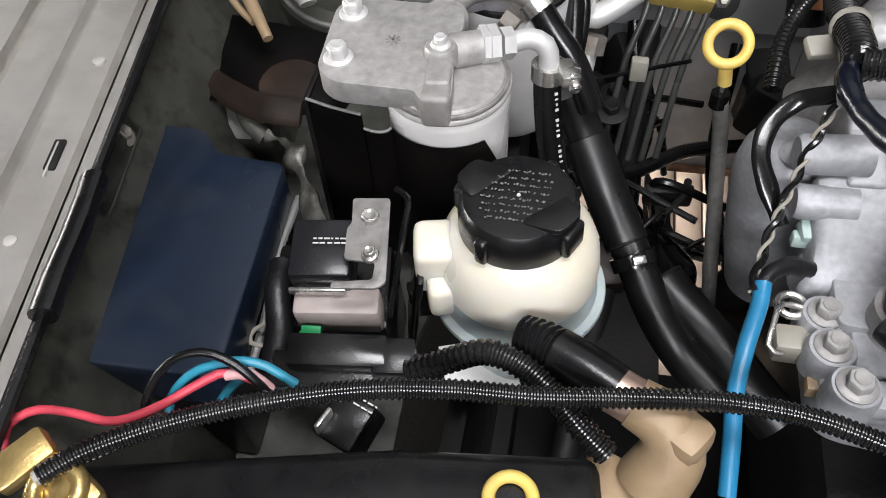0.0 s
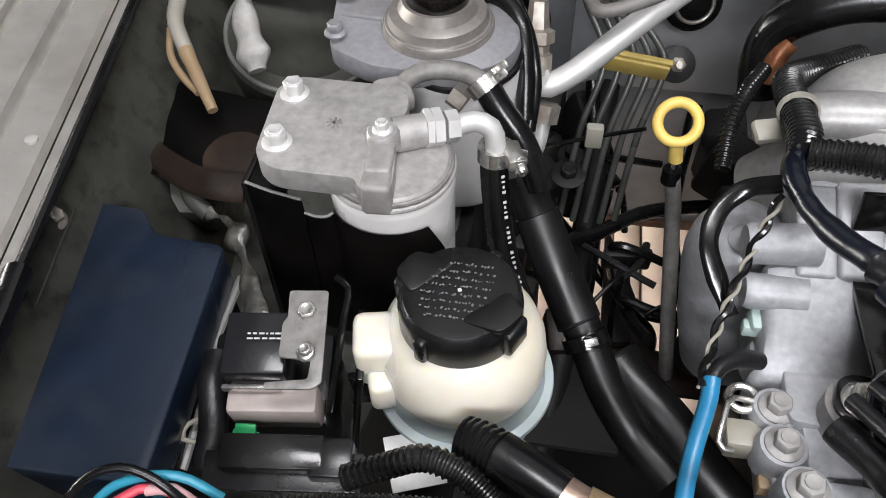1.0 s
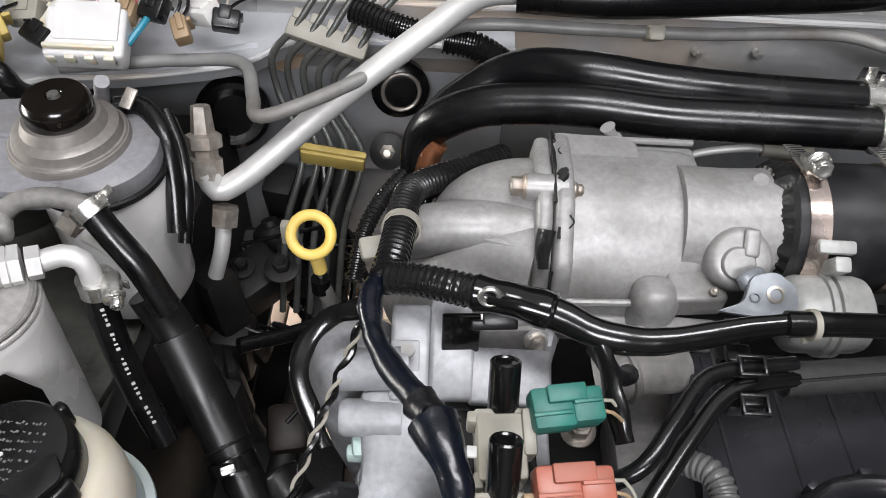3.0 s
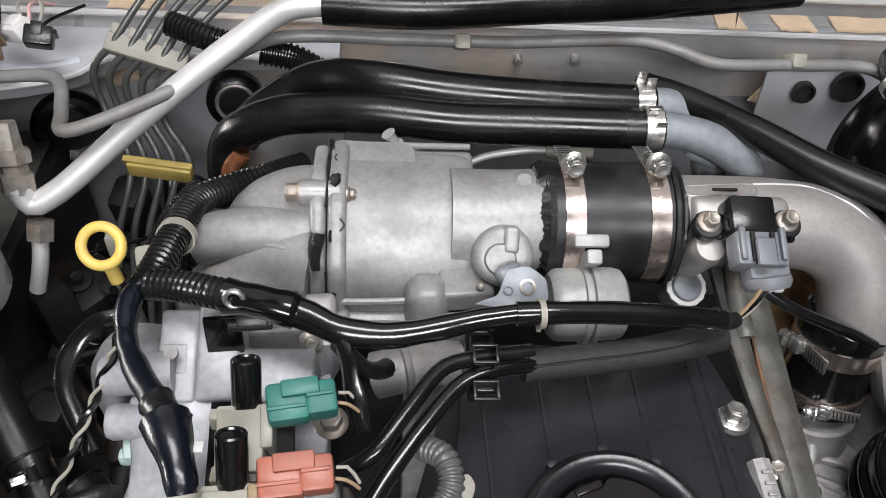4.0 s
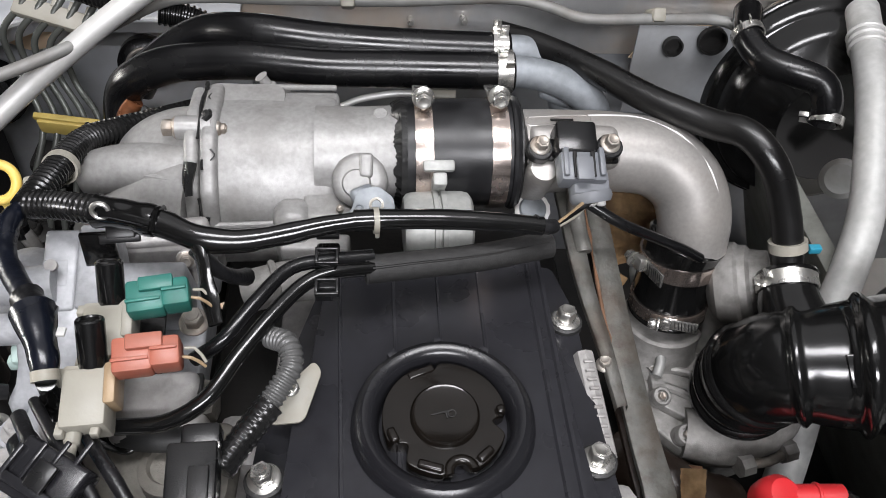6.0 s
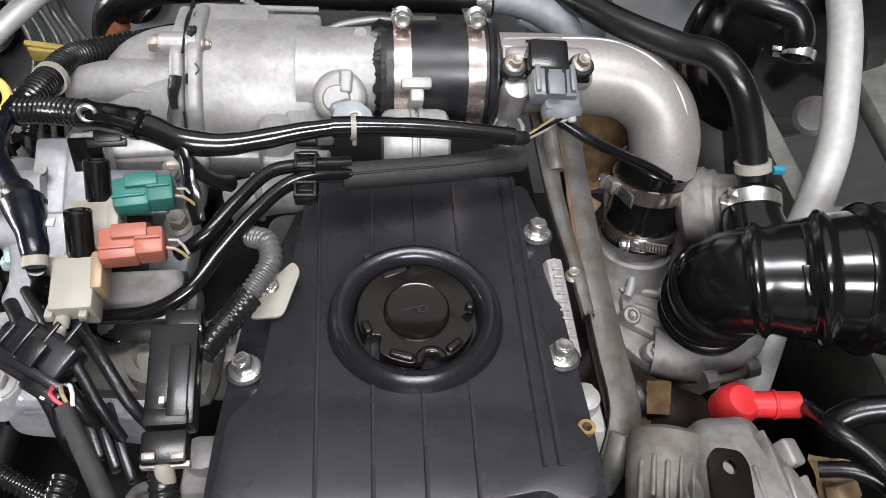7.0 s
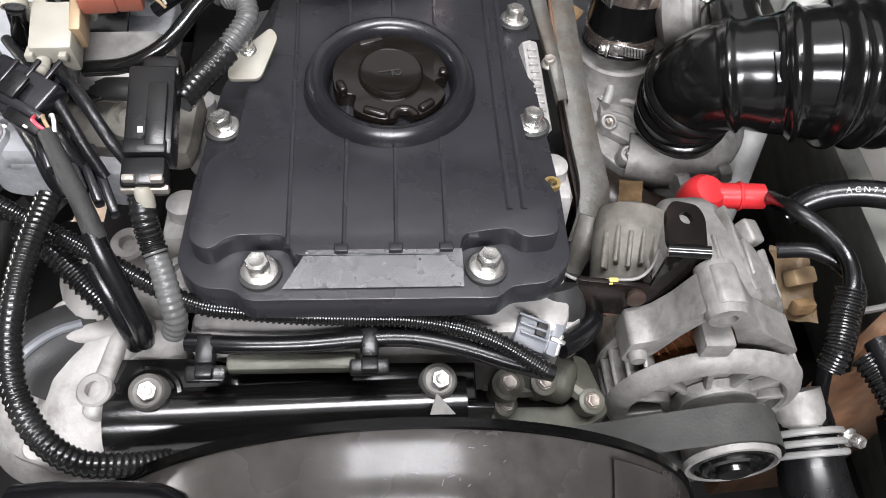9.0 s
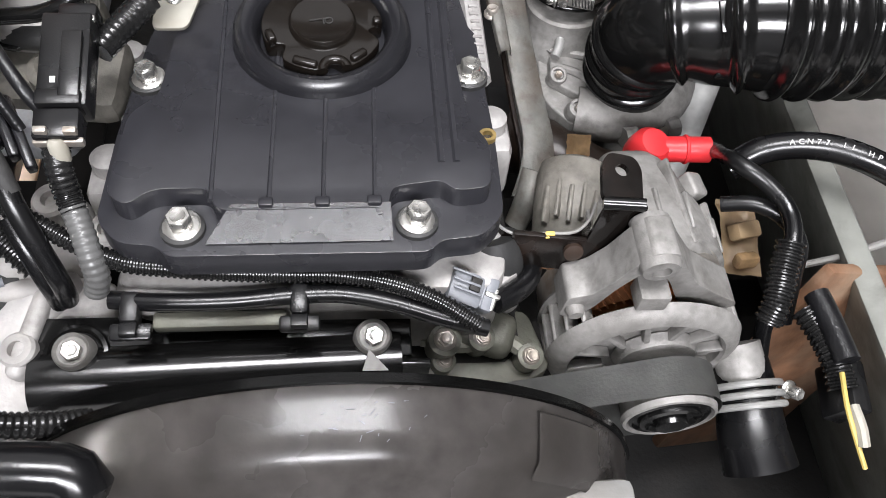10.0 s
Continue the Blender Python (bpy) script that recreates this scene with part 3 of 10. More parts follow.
for q, r in (((0.633, 0.885, 0.900), 0.006), ((0.814, 0.885, 0.914), 0.008), ((0.880, 0.885, 0.915), 0.007), ((0.473, 0.875, 0.892), 0.008), ((0.187, 0.875, 0.884), 0.010)):
    solo("cowl_bolt", hexhead(r, 0.008, r * 1.5, upright(q, 20, 0, 12)), STEEL_WORN, "dulled bolt on the cowl ledge", "bolt", "cowl bolts")
rp = random.Random(44)
# thin beige sheets paint sunlight patches onto the ledge and bulkhead
t = thing("cowl_sun_patches", (0.70, 0.84, 0.922), "beige sheets painted as sunlight patches on the cowl ledge", "paint patch", kind="structure")
for x0, x1, y0, y1, z in ((0.640, 0.672, 0.824, 0.858, 0.9205), (0.708, 0.748, 0.824, 0.857, 0.9205), (0.770, 0.880, 0.826, 0.857, 0.9205), (0.642, 0.668, 0.867, 0.898, 0.9375), (0.716, 0.800, 0.868, 0.899, 0.9375), (0.850, 0.930, 0.867, 0.897, 0.9375), (0.020, 0.075, 0.825, 0.857, 0.9205)):
    n = 7
    ring_ = [(x0 + (x1 - x0) * k / n, y0 + rp.uniform(0, 0.004)) for k in range(n + 1)] + [(x1 - (x1 - x0) * k / n + rp.uniform(-0.004, 0.004), y1 - rp.uniform(0, 0.004)) for k in range(n + 1)]
    part("patch", prism(ring_, z, z + 0.0022, 0), SUN_PATCH, t)
for ring_ in ([(0.695, 0.842), (0.712, 0.838), (0.722, 0.862), (0.728, 0.892), (0.703, 0.893), (0.708, 0.866)], [(0.742, 0.868), (0.765, 0.876), (0.792, 0.890), (0.744, 0.892)]):
    part("patch", prism([(x, z - 0.86) for x, z in ring_], 0, 0.0016, 0, Matrix.Translation((0, 0.8128, 0.86)) @ pose(0, 0, 0, 90, 0, 0)), SUN_PATCH, t)
solo("cowl_hole", lathe([(0.012, -0.004), (0.012, 0.002), (0.010, 0.0025), (0.0, 0.0005)], 24, upright((0.585, 0.885, 0.902), 15, 0, 0)), DARK, "dark plugged hole in the cowl ledge", "hole")
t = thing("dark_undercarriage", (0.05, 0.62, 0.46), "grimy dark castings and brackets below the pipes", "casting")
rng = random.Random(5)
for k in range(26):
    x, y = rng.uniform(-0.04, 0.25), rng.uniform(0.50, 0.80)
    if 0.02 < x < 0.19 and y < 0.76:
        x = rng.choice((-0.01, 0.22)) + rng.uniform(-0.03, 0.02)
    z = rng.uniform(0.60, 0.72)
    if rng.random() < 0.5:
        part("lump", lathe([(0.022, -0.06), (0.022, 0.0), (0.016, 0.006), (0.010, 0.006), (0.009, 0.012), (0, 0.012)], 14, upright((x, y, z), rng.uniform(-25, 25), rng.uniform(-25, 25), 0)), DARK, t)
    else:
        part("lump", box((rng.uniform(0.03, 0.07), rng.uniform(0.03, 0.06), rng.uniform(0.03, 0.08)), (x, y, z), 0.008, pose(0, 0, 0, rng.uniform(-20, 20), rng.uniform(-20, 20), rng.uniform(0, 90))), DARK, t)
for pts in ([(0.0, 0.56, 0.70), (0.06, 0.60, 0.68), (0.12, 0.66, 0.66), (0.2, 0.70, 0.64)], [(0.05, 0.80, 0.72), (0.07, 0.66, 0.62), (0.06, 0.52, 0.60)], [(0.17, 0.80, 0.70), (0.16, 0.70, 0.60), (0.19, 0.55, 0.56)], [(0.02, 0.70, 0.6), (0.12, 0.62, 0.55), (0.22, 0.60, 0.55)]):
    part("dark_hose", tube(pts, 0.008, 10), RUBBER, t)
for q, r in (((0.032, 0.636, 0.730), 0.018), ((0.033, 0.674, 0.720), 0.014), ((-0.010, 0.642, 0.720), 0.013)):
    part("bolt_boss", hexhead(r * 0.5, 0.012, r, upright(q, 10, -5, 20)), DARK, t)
# added dark sheets stand in for the shade under the engine
t = thing("gap_shade_sheets", (0.3, 0.2, 0.46), "added near-black sheets standing in for shade below the engine", "car panel", kind="structure")
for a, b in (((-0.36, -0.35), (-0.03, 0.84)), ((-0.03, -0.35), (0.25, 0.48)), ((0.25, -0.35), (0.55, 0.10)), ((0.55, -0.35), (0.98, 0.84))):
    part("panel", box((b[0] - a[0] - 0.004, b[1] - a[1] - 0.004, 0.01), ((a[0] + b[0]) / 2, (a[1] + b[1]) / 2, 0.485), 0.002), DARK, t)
# made-up dark pieces that cover the bright floor below the hoses
t = thing("gap_filler", (0.06, 0.5, 0.48), "added dark shaft, brackets and sheets that hide the floor under the hoses", "steering shaft")
part("shaft", tube([(0.02, 0.30, 0.56), (0.05, 0.55, 0.62), (0.07, 0.82, 0.70)], 0.014, 12), DARK, t)
part("joint", box((0.04, 0.05, 0.04), (0.045, 0.52, 0.615), 0.008, pose(0, 0, 0, 15, 0, 10)), DARK_BROWN, t)
part("bracket", box((0.05, 0.012, 0.028), (0.101, 0.592, 0.660), 0.003, pose(0, 0, 0, 10, 0, 6)), DARK, t)
part("arm", tube([Vector((0.090, 0.573, 0.640)), Vector((0.109, 0.512, 0.660)), Vector((0.119, 0.481, 0.680))], 0.006, 8), DARK, t)
part("arm", tube([Vector((0.088, 0.554, 0.660)), Vector((0.114, 0.582, 0.670)), Vector((0.120, 0.606, 0.670))], 0.004, 8), DARK, t)
# dark sheets added where the gap is only shaded
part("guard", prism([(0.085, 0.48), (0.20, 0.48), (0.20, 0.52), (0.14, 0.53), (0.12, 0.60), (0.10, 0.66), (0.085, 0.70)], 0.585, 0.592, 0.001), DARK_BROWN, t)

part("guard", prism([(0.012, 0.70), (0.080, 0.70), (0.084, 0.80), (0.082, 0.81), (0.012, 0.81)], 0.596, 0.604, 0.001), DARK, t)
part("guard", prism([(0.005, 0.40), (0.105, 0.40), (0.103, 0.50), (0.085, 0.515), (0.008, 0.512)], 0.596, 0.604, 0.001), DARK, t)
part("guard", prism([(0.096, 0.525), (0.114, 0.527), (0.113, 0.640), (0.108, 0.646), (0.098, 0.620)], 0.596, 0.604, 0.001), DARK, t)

board = thing("floor_boards", (0.2, 1.0, 0.0), "pale pine boards lying under the car", "boards")
for k in range(13):
    part("board", box((0.052, 2.2, 0.018), (-0.26 + k * 0.056, 1.0, 0.0105 + 0.001 * (k % 3)), 0.003), BOARD, board)

t = thing("wing_slot_plate", wing_a + run * 0.16 + side * 0.046, "dark plate on the wing flange standing in for a shaded slot", "hole", kind="structure")
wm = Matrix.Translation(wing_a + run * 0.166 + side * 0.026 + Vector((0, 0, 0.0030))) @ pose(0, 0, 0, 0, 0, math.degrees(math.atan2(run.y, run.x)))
# dark plate paints the slot's shade; the flange itself is not cut
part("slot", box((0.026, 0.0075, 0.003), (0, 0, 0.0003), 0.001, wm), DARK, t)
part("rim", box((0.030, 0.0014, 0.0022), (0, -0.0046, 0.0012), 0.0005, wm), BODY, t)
for s_, o_, r_ in ((0.075, 0.024, 0.0045), (0.235, 0.030, 0.004), (0.02, 0.070, 0.005), (0.13, 0.074, 0.004)):
    solo("wing_dent", lathe([(r_, -0.001), (r_, 0.0008), (r_ * 0.5, 0.0014), (0, 0.0015)], 16, Matrix.Translation(wing_a + run * s_ + side * o_ + Vector((0, 0, 0.0035)))), BODY, "small pale weld spot on the wing flange", "weld spot", "wing weld spots")

t = thing("bulkhead_corner", (0.0, 0.80, 0.84), "bulkhead corner panel, its silver-blue paint lightened as daylight", "car panel", kind="structure")
for x0, x1, low, out in ((-0.34, -0.12, 0.86, 0.820), (-0.12, 0.02, 0.845, 0.818), (0.02, 0.25, 0.70, 0.824)):
    part("panel", box((x1 - x0 - 0.002, 0.004, 0.906 - low), ((x0 + x1) / 2, out, (0.906 + low) / 2), 0.0015, None), BULK_LIT, t)
shelf_edge = [(-0.42, 0.668), (-0.296, 0.676), (-0.194, 0.679), (-0.168, 0.692), (-0.098, 0.701), (-0.039, 0.716), (0.004, 0.733), (0.040, 0.768), (0.25, 0.772)]
part("shelf", prism(shelf_edge + [(0.25, 0.8155), (-0.42, 0.8155)], 0.9015, 0.905, 0.0008), BULK_LIT, t)
part("shelf_lip", tube([(x, y - 0.001, 0.9035) for x, y in shelf_edge], 0.0032, 8, 0.012), COWL, t)
part("shelf_apron", loft([[(x, y + 0.002, 0.901), (x, y + 0.004, 0.901), (x, y + 0.012, 0.884), (x, y + 0.010, 0.884)] for x, y in shelf_edge[3:]]), BULK_LIT, t)
part("shelf_ridge", tube([(x + 0.004, y + 0.024, 0.9055) for x, y in shelf_edge[3:7]], 0.0035, 8, 0.010), BULK_LIT, t)
# one more patch of sunlight, painted as a beige sheet
part("paint_patch", prism([(-0.026, -0.010), (0.028, 0.018), (0.026, -0.016), (0.002, -0.024), (-0.014, -0.018)], 0.0, 0.0006, 0, Matrix.Translation((0.013, 0.8140, 0.861)) @ pose(0, 0, 0, 90, 0, 0)), SUN_PATCH, t, "beige sheet painted as a sunlight patch")

rng2 = random.Random(9)
t = thing("hanging_wires", (0.05, 0.60, 0.60), "tangle of thin dark wires below the hoses", "wire")
for k in range(9):
    x, y = rng2.uniform(0.0, 0.16), rng2.uniform(0.52, 0.74)
    part("wire", tube([(x, y, 0.55), (x + rng2.uniform(-0.03, 0.03), y + rng2.uniform(-0.03, 0.03), 0.62), (x + rng2.uniform(-0.05, 0.05), y + rng2.uniform(-0.05, 0.05), 0.68), (x + rng2.uniform(-0.07, 0.07), y + rng2.uniform(-0.05, 0.05), 0.66)], rng2.uniform(0.002, 0.005), 8), RUBBER, t)

# ---- engine top cover ----
COVER_M = Matrix.Translation((0.420, 0.250, 0.922)) @ Matrix(((1.0, 0.0027, -0.035, 0), (0.0, 0.997, 0.078, 0), (0.035, -0.078, 0.996, 0), (0, 0, 0, 1)))


def engine_cover():
    t = thing("engine_cover", (0, 0, 0), "satin black plastic engine cover with ribs and a filler well", "engine cover", m=COVER_M)
    left = [(-0.068, 0.175), (-0.082, 0.045), (-0.088, 0.030), (-0.092, -0.030), (-0.108, -0.046), (-0.112, -0.108), (-0.100, -0.118), (-0.088, -0.106)]
    front = [(-0.056, -0.106), (-0.052, -0.122), (0.044, -0.123), (0.046, -0.108), (0.075, -0.104), (0.083, -0.112), (0.104, -0.110)]
    right = [(0.107, -0.075), (0.096, -0.055), (0.092, 0.02), (0.092, 0.10), (0.092, 0.172)]
    part("top_plate", prism(rounded(left + front + right, 0.008), -0.030, 0.003, 0.003, seg=2), COVER, t, local=True)
    skirt = [(-0.072, 0.178), (-0.110, 0.04), (-0.118, -0.05), (-0.120, -0.115), (-0.106, -0.132), (-0.086, -0.134), (-0.078, -0.142), (0.066, -0.144),
             (0.074, -0.136), (0.098, -0.134), (0.112, -0.118), (0.114, -0.06), (0.112, 0.03), (0.114, 0.13), (0.105, 0.178)]
    part("skirt", prism(rounded(skirt, 0.008), -0.030, -0.012, 0.003, seg=2), COVER, t, local=True)
    # sloping front face between the front bolts
    bm = bmesh.new()
    a = [bm.verts.new(v) for v in ((-0.043, -0.1195, 0.0045), (0.045, -0.1205, 0.0045), (0.046, -0.1365, -0.0104), (-0.058, -0.1355, -0.0104))]
    bm.faces.new(a)
    bmesh.ops.solidify(bm, geom=bm.faces[:], thickness=0.004)
    part("front_slope", bm, SLEEK, t, "smooth sloping front face", local=True)
    for u0, u1 in ((-0.061, -0.055), (-0.021, -0.023), (0.012, 0.007), (0.043, 0.036)):
        part("rib", tube([(u0, 0.17, 0.0022), (u0 * 0.5 + u1 * 0.5, 0.03, 0.0022), (u1, -0.115, 0.0022)], 0.0022, 6, 0.03, flat=0.7), COVER, t, local=True)
    for u0, u1 in ((0.082, 0.073), (0.091, 0.082)):
        part("rib", tube([(u0, 0.17, 0.0022), (u0 - 0.004, 0.03, 0.0022), (u1 + 0.003, -0.09, 0.0022)], 0.0028, 6, 0.03, flat=0.8), COVER, t, local=True)
    for u in (-0.024, 0.007, 0.036):
        part("tab", box((0.008, 0.006, 0.005), (u, -0.119, 0.0035), 0.001), COVER, t, local=True)
    part("rib", torus(0.021, 0.0022, Matrix.Translation((0.060, -0.124, -0.002)), 16, 6, 95, 185), COVER, t, local=True)
    for u, v in ((0.105, 0.117), (0.103, -0.002), (0.060, -0.124), (-0.071, -0.124), (-0.104, -0.003)):
        m = Matrix.Translation((u, v, -0.010))
        part("washer", lathe([(0.0125, -0.004), (0.0125, 0.001), (0.0105, 0.0022), (0.006, 0.0024)], 24, m), RUBBER_DULL, t, local=True)
        part("bolt", hexhead(0.0072, 0.011, 0.0108, Matrix.Translation((u, v, -0.0085)) @ pose(0, 0, 0, 4, 3, u * 900)), STEEL, t, "bright zinc flanged bolt", local=True)
    part("insert", lathe([(0.0055, -0.004), (0.0055, 0.0015), (0.0032, 0.0015), (0.0032, -0.003)], 18, Matrix.Translation((0.109, -0.057, -0.010))), BRASS, t, "brass threaded insert", local=True)
    # filler well, raised and tipped a little forward
    c = Matrix.Translation((0.007, 0.0220, 0)) @ pose(0, 0, 0, 7, 0, 0)
    part("filler_well", lathe([(0.0590, -0.004), (0.0582, 0.006), (0.0568, 0.0130), (0.0540, 0.0178), (0.0505, 0.0200), (0.0468, 0.0192), (0.0435, 0.0160), (0.0412, 0.0100), (0.0400, 0.000), (0.0, -0.003)], 72, c), SLEEK, t, "raised dished well", local=True)
    for a in (58, 90, 122):
        part("tab", box((0.0065, 0.005, 0.012), (0, 0, 0), 0.001, c @ pose(0, 0, 0, 0, 0, a - 90) @ Matrix.Translation((0, 0.0575, 0.008))), COVER, t, local=True)
    return t


def oil_cap():
    m = COVER_M @ Matrix.Translation((0.007, 0.0215, -0.002)) @ pose(0, 0, 0, 7, 0, 12)
    t = thing("oil_filler_cap", (0, 0, 0), "black plastic oil filler cap in the cover well", "filler cap", m=m)
    lobes = []
    for i in range(144):
        a = i * 2.5
        r = 0.0388
        for notch, half, deep in ((205, 15, 0.009), (268, 17, 0.010), (340, 14, 0.009), (90, 13, 0.006)):
            d = abs((a - notch + 180) % 360 - 180) / half
            if d < 1:
                r -= deep * (0.5 + 0.5 * math.cos(math.pi * d))
        lobes.append((r * math.cos(radians(a)), r * math.sin(radians(a))))
    part("body", prism(lobes, 0.002, 0.0185, 0.0018, seg=3), CAP_BROWN, t, local=True)
    part("centre_disc", lathe([(0.0218, 0.017), (0.0214, 0.0215), (0.0200, 0.0232), (0.0186, 0.0226), (0.0, 0.0216)], 48), CAP_BROWN, t, local=True)
    for a, w, h in ((-170, 0.010, 0.008), (-120, 0.016, 0.006), (-62, 0.012, 0.006), (-8, 0.006, 0.007), (100, 0.018, 0.003)):
        part("grip", box((0.0055, w, h), (0, 0, 0), 0.0018, pose(0, 0, 0, 0, 0, a) @ Matrix.Translation((0.0350, 0, 0.0170 + h * 0.3)), 3), CAP_BROWN, t, local=True)
    part("boss", torus(0.0078, 0.0034, pose(0, 0, 0, 0, 0, -90) @ Matrix.Translation((0.0370, 0, 0.0165)), 22, 10, 85, 275), CAP_BROWN, t, "arched grip", local=True)
    part("mark", join(box((0.013, 0.0008, 0.0006), (-0.002, 0.001, 0.0222), 0), torus(0.0025, 0.0004, Matrix.Translation((0.004, -0.001, 0.0222)), 14, 6), box((0.0008, 0.005, 0.0006), (0.0005, -0.001, 0.0222), 0)), FOAM, t, "faint moulded oil-can mark", local=True)
    return t


engine_cover()
oil_cap()

# cylinder head and cam carrier under the cover
t = thing("cylinder_head", (0.42, 0.25, 0.80), "pale cast aluminium cylinder head", "engine part")
part("casting", moved(prism(rounded([(-0.118, -0.138), (0.118, -0.140), (0.125, 0.20), (-0.11, 0.20)], 0.02), -0.13, -0.056, 0.008), COVER_M), ALU, t)
part("front_ledge", join(box((0.235, 0.032, 0.020), (0.42, 0.118, 0.862), 0.008, pose(0, 0, 0, 4, 0, 0)), box((0.036, 0.030, 0.035), (0.535, 0.128, 0.852), 0.010, pose(0, 0, 0, 0, 0, 35))), ALU, t)
part("olive_plate", box((0.078, 0.010, 0.012), (0.365, 0.096, 0.862), 0.002, pose(0, 0, 0, 12, 0, 0)), OLIVE, t, "olive bar below the loom")
for u, v in ((-0.128, -0.05), (-0.13, 0.05), (0.118, -0.02)):
    solo("casting_lug", moved(join(box((0.03, 0.045, 0.05), (u, v, -0.065), 0.008), lathe([(0.011, -0.045), (0.011, -0.030), (0.006, -0.028)], 18, Matrix.Translation((u, v, 0)))), COVER_M), ALU, "pale cast aluminium lug beside the cover", "engine part", "casting lugs")

# grey rail along the cover's side, with a lettered strip
rail = [Vector(p) for p in [(0.567, 0.480, 0.918), (0.568, 0.453, 0.908), (0.570, 0.395, 0.890), (0.574, 0.337, 0.870), (0.582, 0.291, 0.847), (0.589, 0.255, 0.828), (0.587, 0.238, 0.815), (0.581, 0.222, 0.798)]]
inner_rail = [Vector(p) for p in [(0.541, 0.480, 0.930), (0.542, 0.455, 0.924), (0.544, 0.425, 0.914), (0.548, 0.394, 0.903), (0.556, 0.350, 0.889), (0.563, 0.310, 0.872)]]
t = thing("heat_shield_rail", rail[3], "grey steel rail with rust stains beside the cover", "engine part")
def strap(points, width, lift, thick=0.0045):
    """A flat steel strap along a path, its face up; width is one or one for each end."""
    bm = bmesh.new()
    pts_, _ = spline(points, 0.010)
    w0, w1 = width if isinstance(width, tuple) else (width, width)
    rws = []
    for i, p in enumerate(pts_):
        d = (pts_[min(i + 1, len(pts_) - 1)] - pts_[max(i - 1, 0)]).normalized()
        s_ = Vector((-d.y, d.x, 0)).normalized()
        wd = w0 + (w1 - w0) * i / (len(pts_) - 1)
        rws.append([bm.verts.new(p + s_ * w * wd + Vector((0, 0, lift + h))) for w, h in ((-1, -0.006), (-1, -0.001), (-0.85, 0.0), (0, 0.001), (0.85, 0.0), (1, -0.001), (1, -0.006))])
    for p, q in zip(rws, rws[1:]):
        for i in range(6):
            bm.faces.new((p[i], p[i + 1], q[i + 1], q[i]))
    bmesh.ops.solidify(bm, geom=bm.faces[:], thickness=thick)
    return bm


part("rail", strap(rail, (0.0085, 0.0125), 0.010), STRAP, t)
part("inner_flange", strap(inner_rail, (0.0085, 0.0045), 0.006), STRAP, t)
part("web", strap([p + Vector((0.003, 0, -0.012)) for p in rail], (0.008, 0.014), 0.0), DARK_BROWN, t)
part("rust_edge", tube([p + Vector((-0.0095, 0.001, 0.0085)) for p in rail[:5]], 0.0016, 8, 0.004, 1.2, 4), RUST, t, "rusty strap edge")
part("bolt", hexhead(0.0050, 0.007, 0.0070, upright((0.555, 0.341, 0.886), 0, -10, 0)), STEEL_WORN, t)
part("end_roll", tube([(0.588, 0.240, 0.822), (0.582, 0.224, 0.806), (0.574, 0.212, 0.788)], (0.012, 0.009), 14), STRAP, t)
part("pipe", tube([(0.545, 0.470, 0.945), (0.546, 0.450, 0.930), (0.549, 0.425, 0.918)], 0.0065, 12, 0.005, 0.15, 2), STRAP, t, "rust-stained stub pipe")
strip_a, strip_b = Vector((0.533, 0.335, 0.908)), Vector((0.535, 0.258, 0.900))
t = thing("lettered_strip", strip_b, "pale aluminium strip with raised marks", "casting")
ms = along(strip_a, strip_b)
part("strip", tube([strip_a, strip_b], 0.0075, 8, 0.02, flat=1.0), ALU, t)
for k in range(9):
    s = strip_a.lerp(strip_b, 0.12 + k * 0.09)
    part("raised_mark", box((0.0065, 0.0022, 0.0022), tuple(s + Vector((0.0, -0.001, 0.0076))), 0.0006), ALU, t)

# ---- intake: collector, coupler, elbow ----
axis = [Vector(p) for p in ((0.225, 0.501, 0.945), (0.258, 0.498, 0.948), (0.306, 0.499, 0.950), (0.356, 0.499, 0.952), (0.406, 0.500, 0.954), (0.452, 0.501, 0.955), (0.499, 0.500, 0.956), (0.538, 0.502, 0.956))]


def extruded(section, a, b, bevel=0.006):
    """A body of the given (y, z) section between two points along x."""
    bm = bmesh.new()
    ra_ = [bm.verts.new((a.x, a.y + y, a.z + z)) for y, z in section]
    rb_ = [bm.verts.new((b.x, b.y + y, b.z + z)) for y, z in section]
    n = len(section)
    bm.faces.new(ra_), bm.faces.new(rb_[::-1])
    for i in range(n):
        bm.faces.new((ra_[i], rb_[i], rb_[(i + 1) % n], ra_[(i + 1) % n]))
    bmesh.ops.recalc_face_normals(bm, faces=bm.faces)
    bmesh.ops.bevel(bm, geom=bm.edges[:], offset=bevel, segments=3, affect="EDGES", profile=0.5, clamp_overlap=True)
    return bm


def smear_ring(c, r, x0, x1, r0, ragged, a0, a1, seed):
    """A ragged skin of sealant round the x axis at c: even edge at x1, torn edge about x0 at radius r0."""
    rnd = random.Random(seed)
    n = 110
    rows_, w = [], 0.0
    for k in range(n + 1):
        a = radians(a0 + (a1 - a0) * k / n)
        w = 0.72 * w + rnd.uniform(-0.6, 0.6)
        lump = abs(rnd.gauss(0, 1))
        prof = ((x1, r - 0.0006), (x1, r + 0.0006), ((x0 + x1) / 2, r + 0.0010 + 0.0006 * lump), (x0 + ragged * w, r0 + 0.0011 + 0.0004 * lump), (x0 + ragged * (w + 0.25 * rnd.uniform(-1, 1)) + (x0 - x1) * 0.08, r0 - 0.0012))
        rows_.append([(c.x + x, c.y + q * math.cos(a), c.z + q * math.sin(a)) for x, q in prof])
    return loft(rows_)


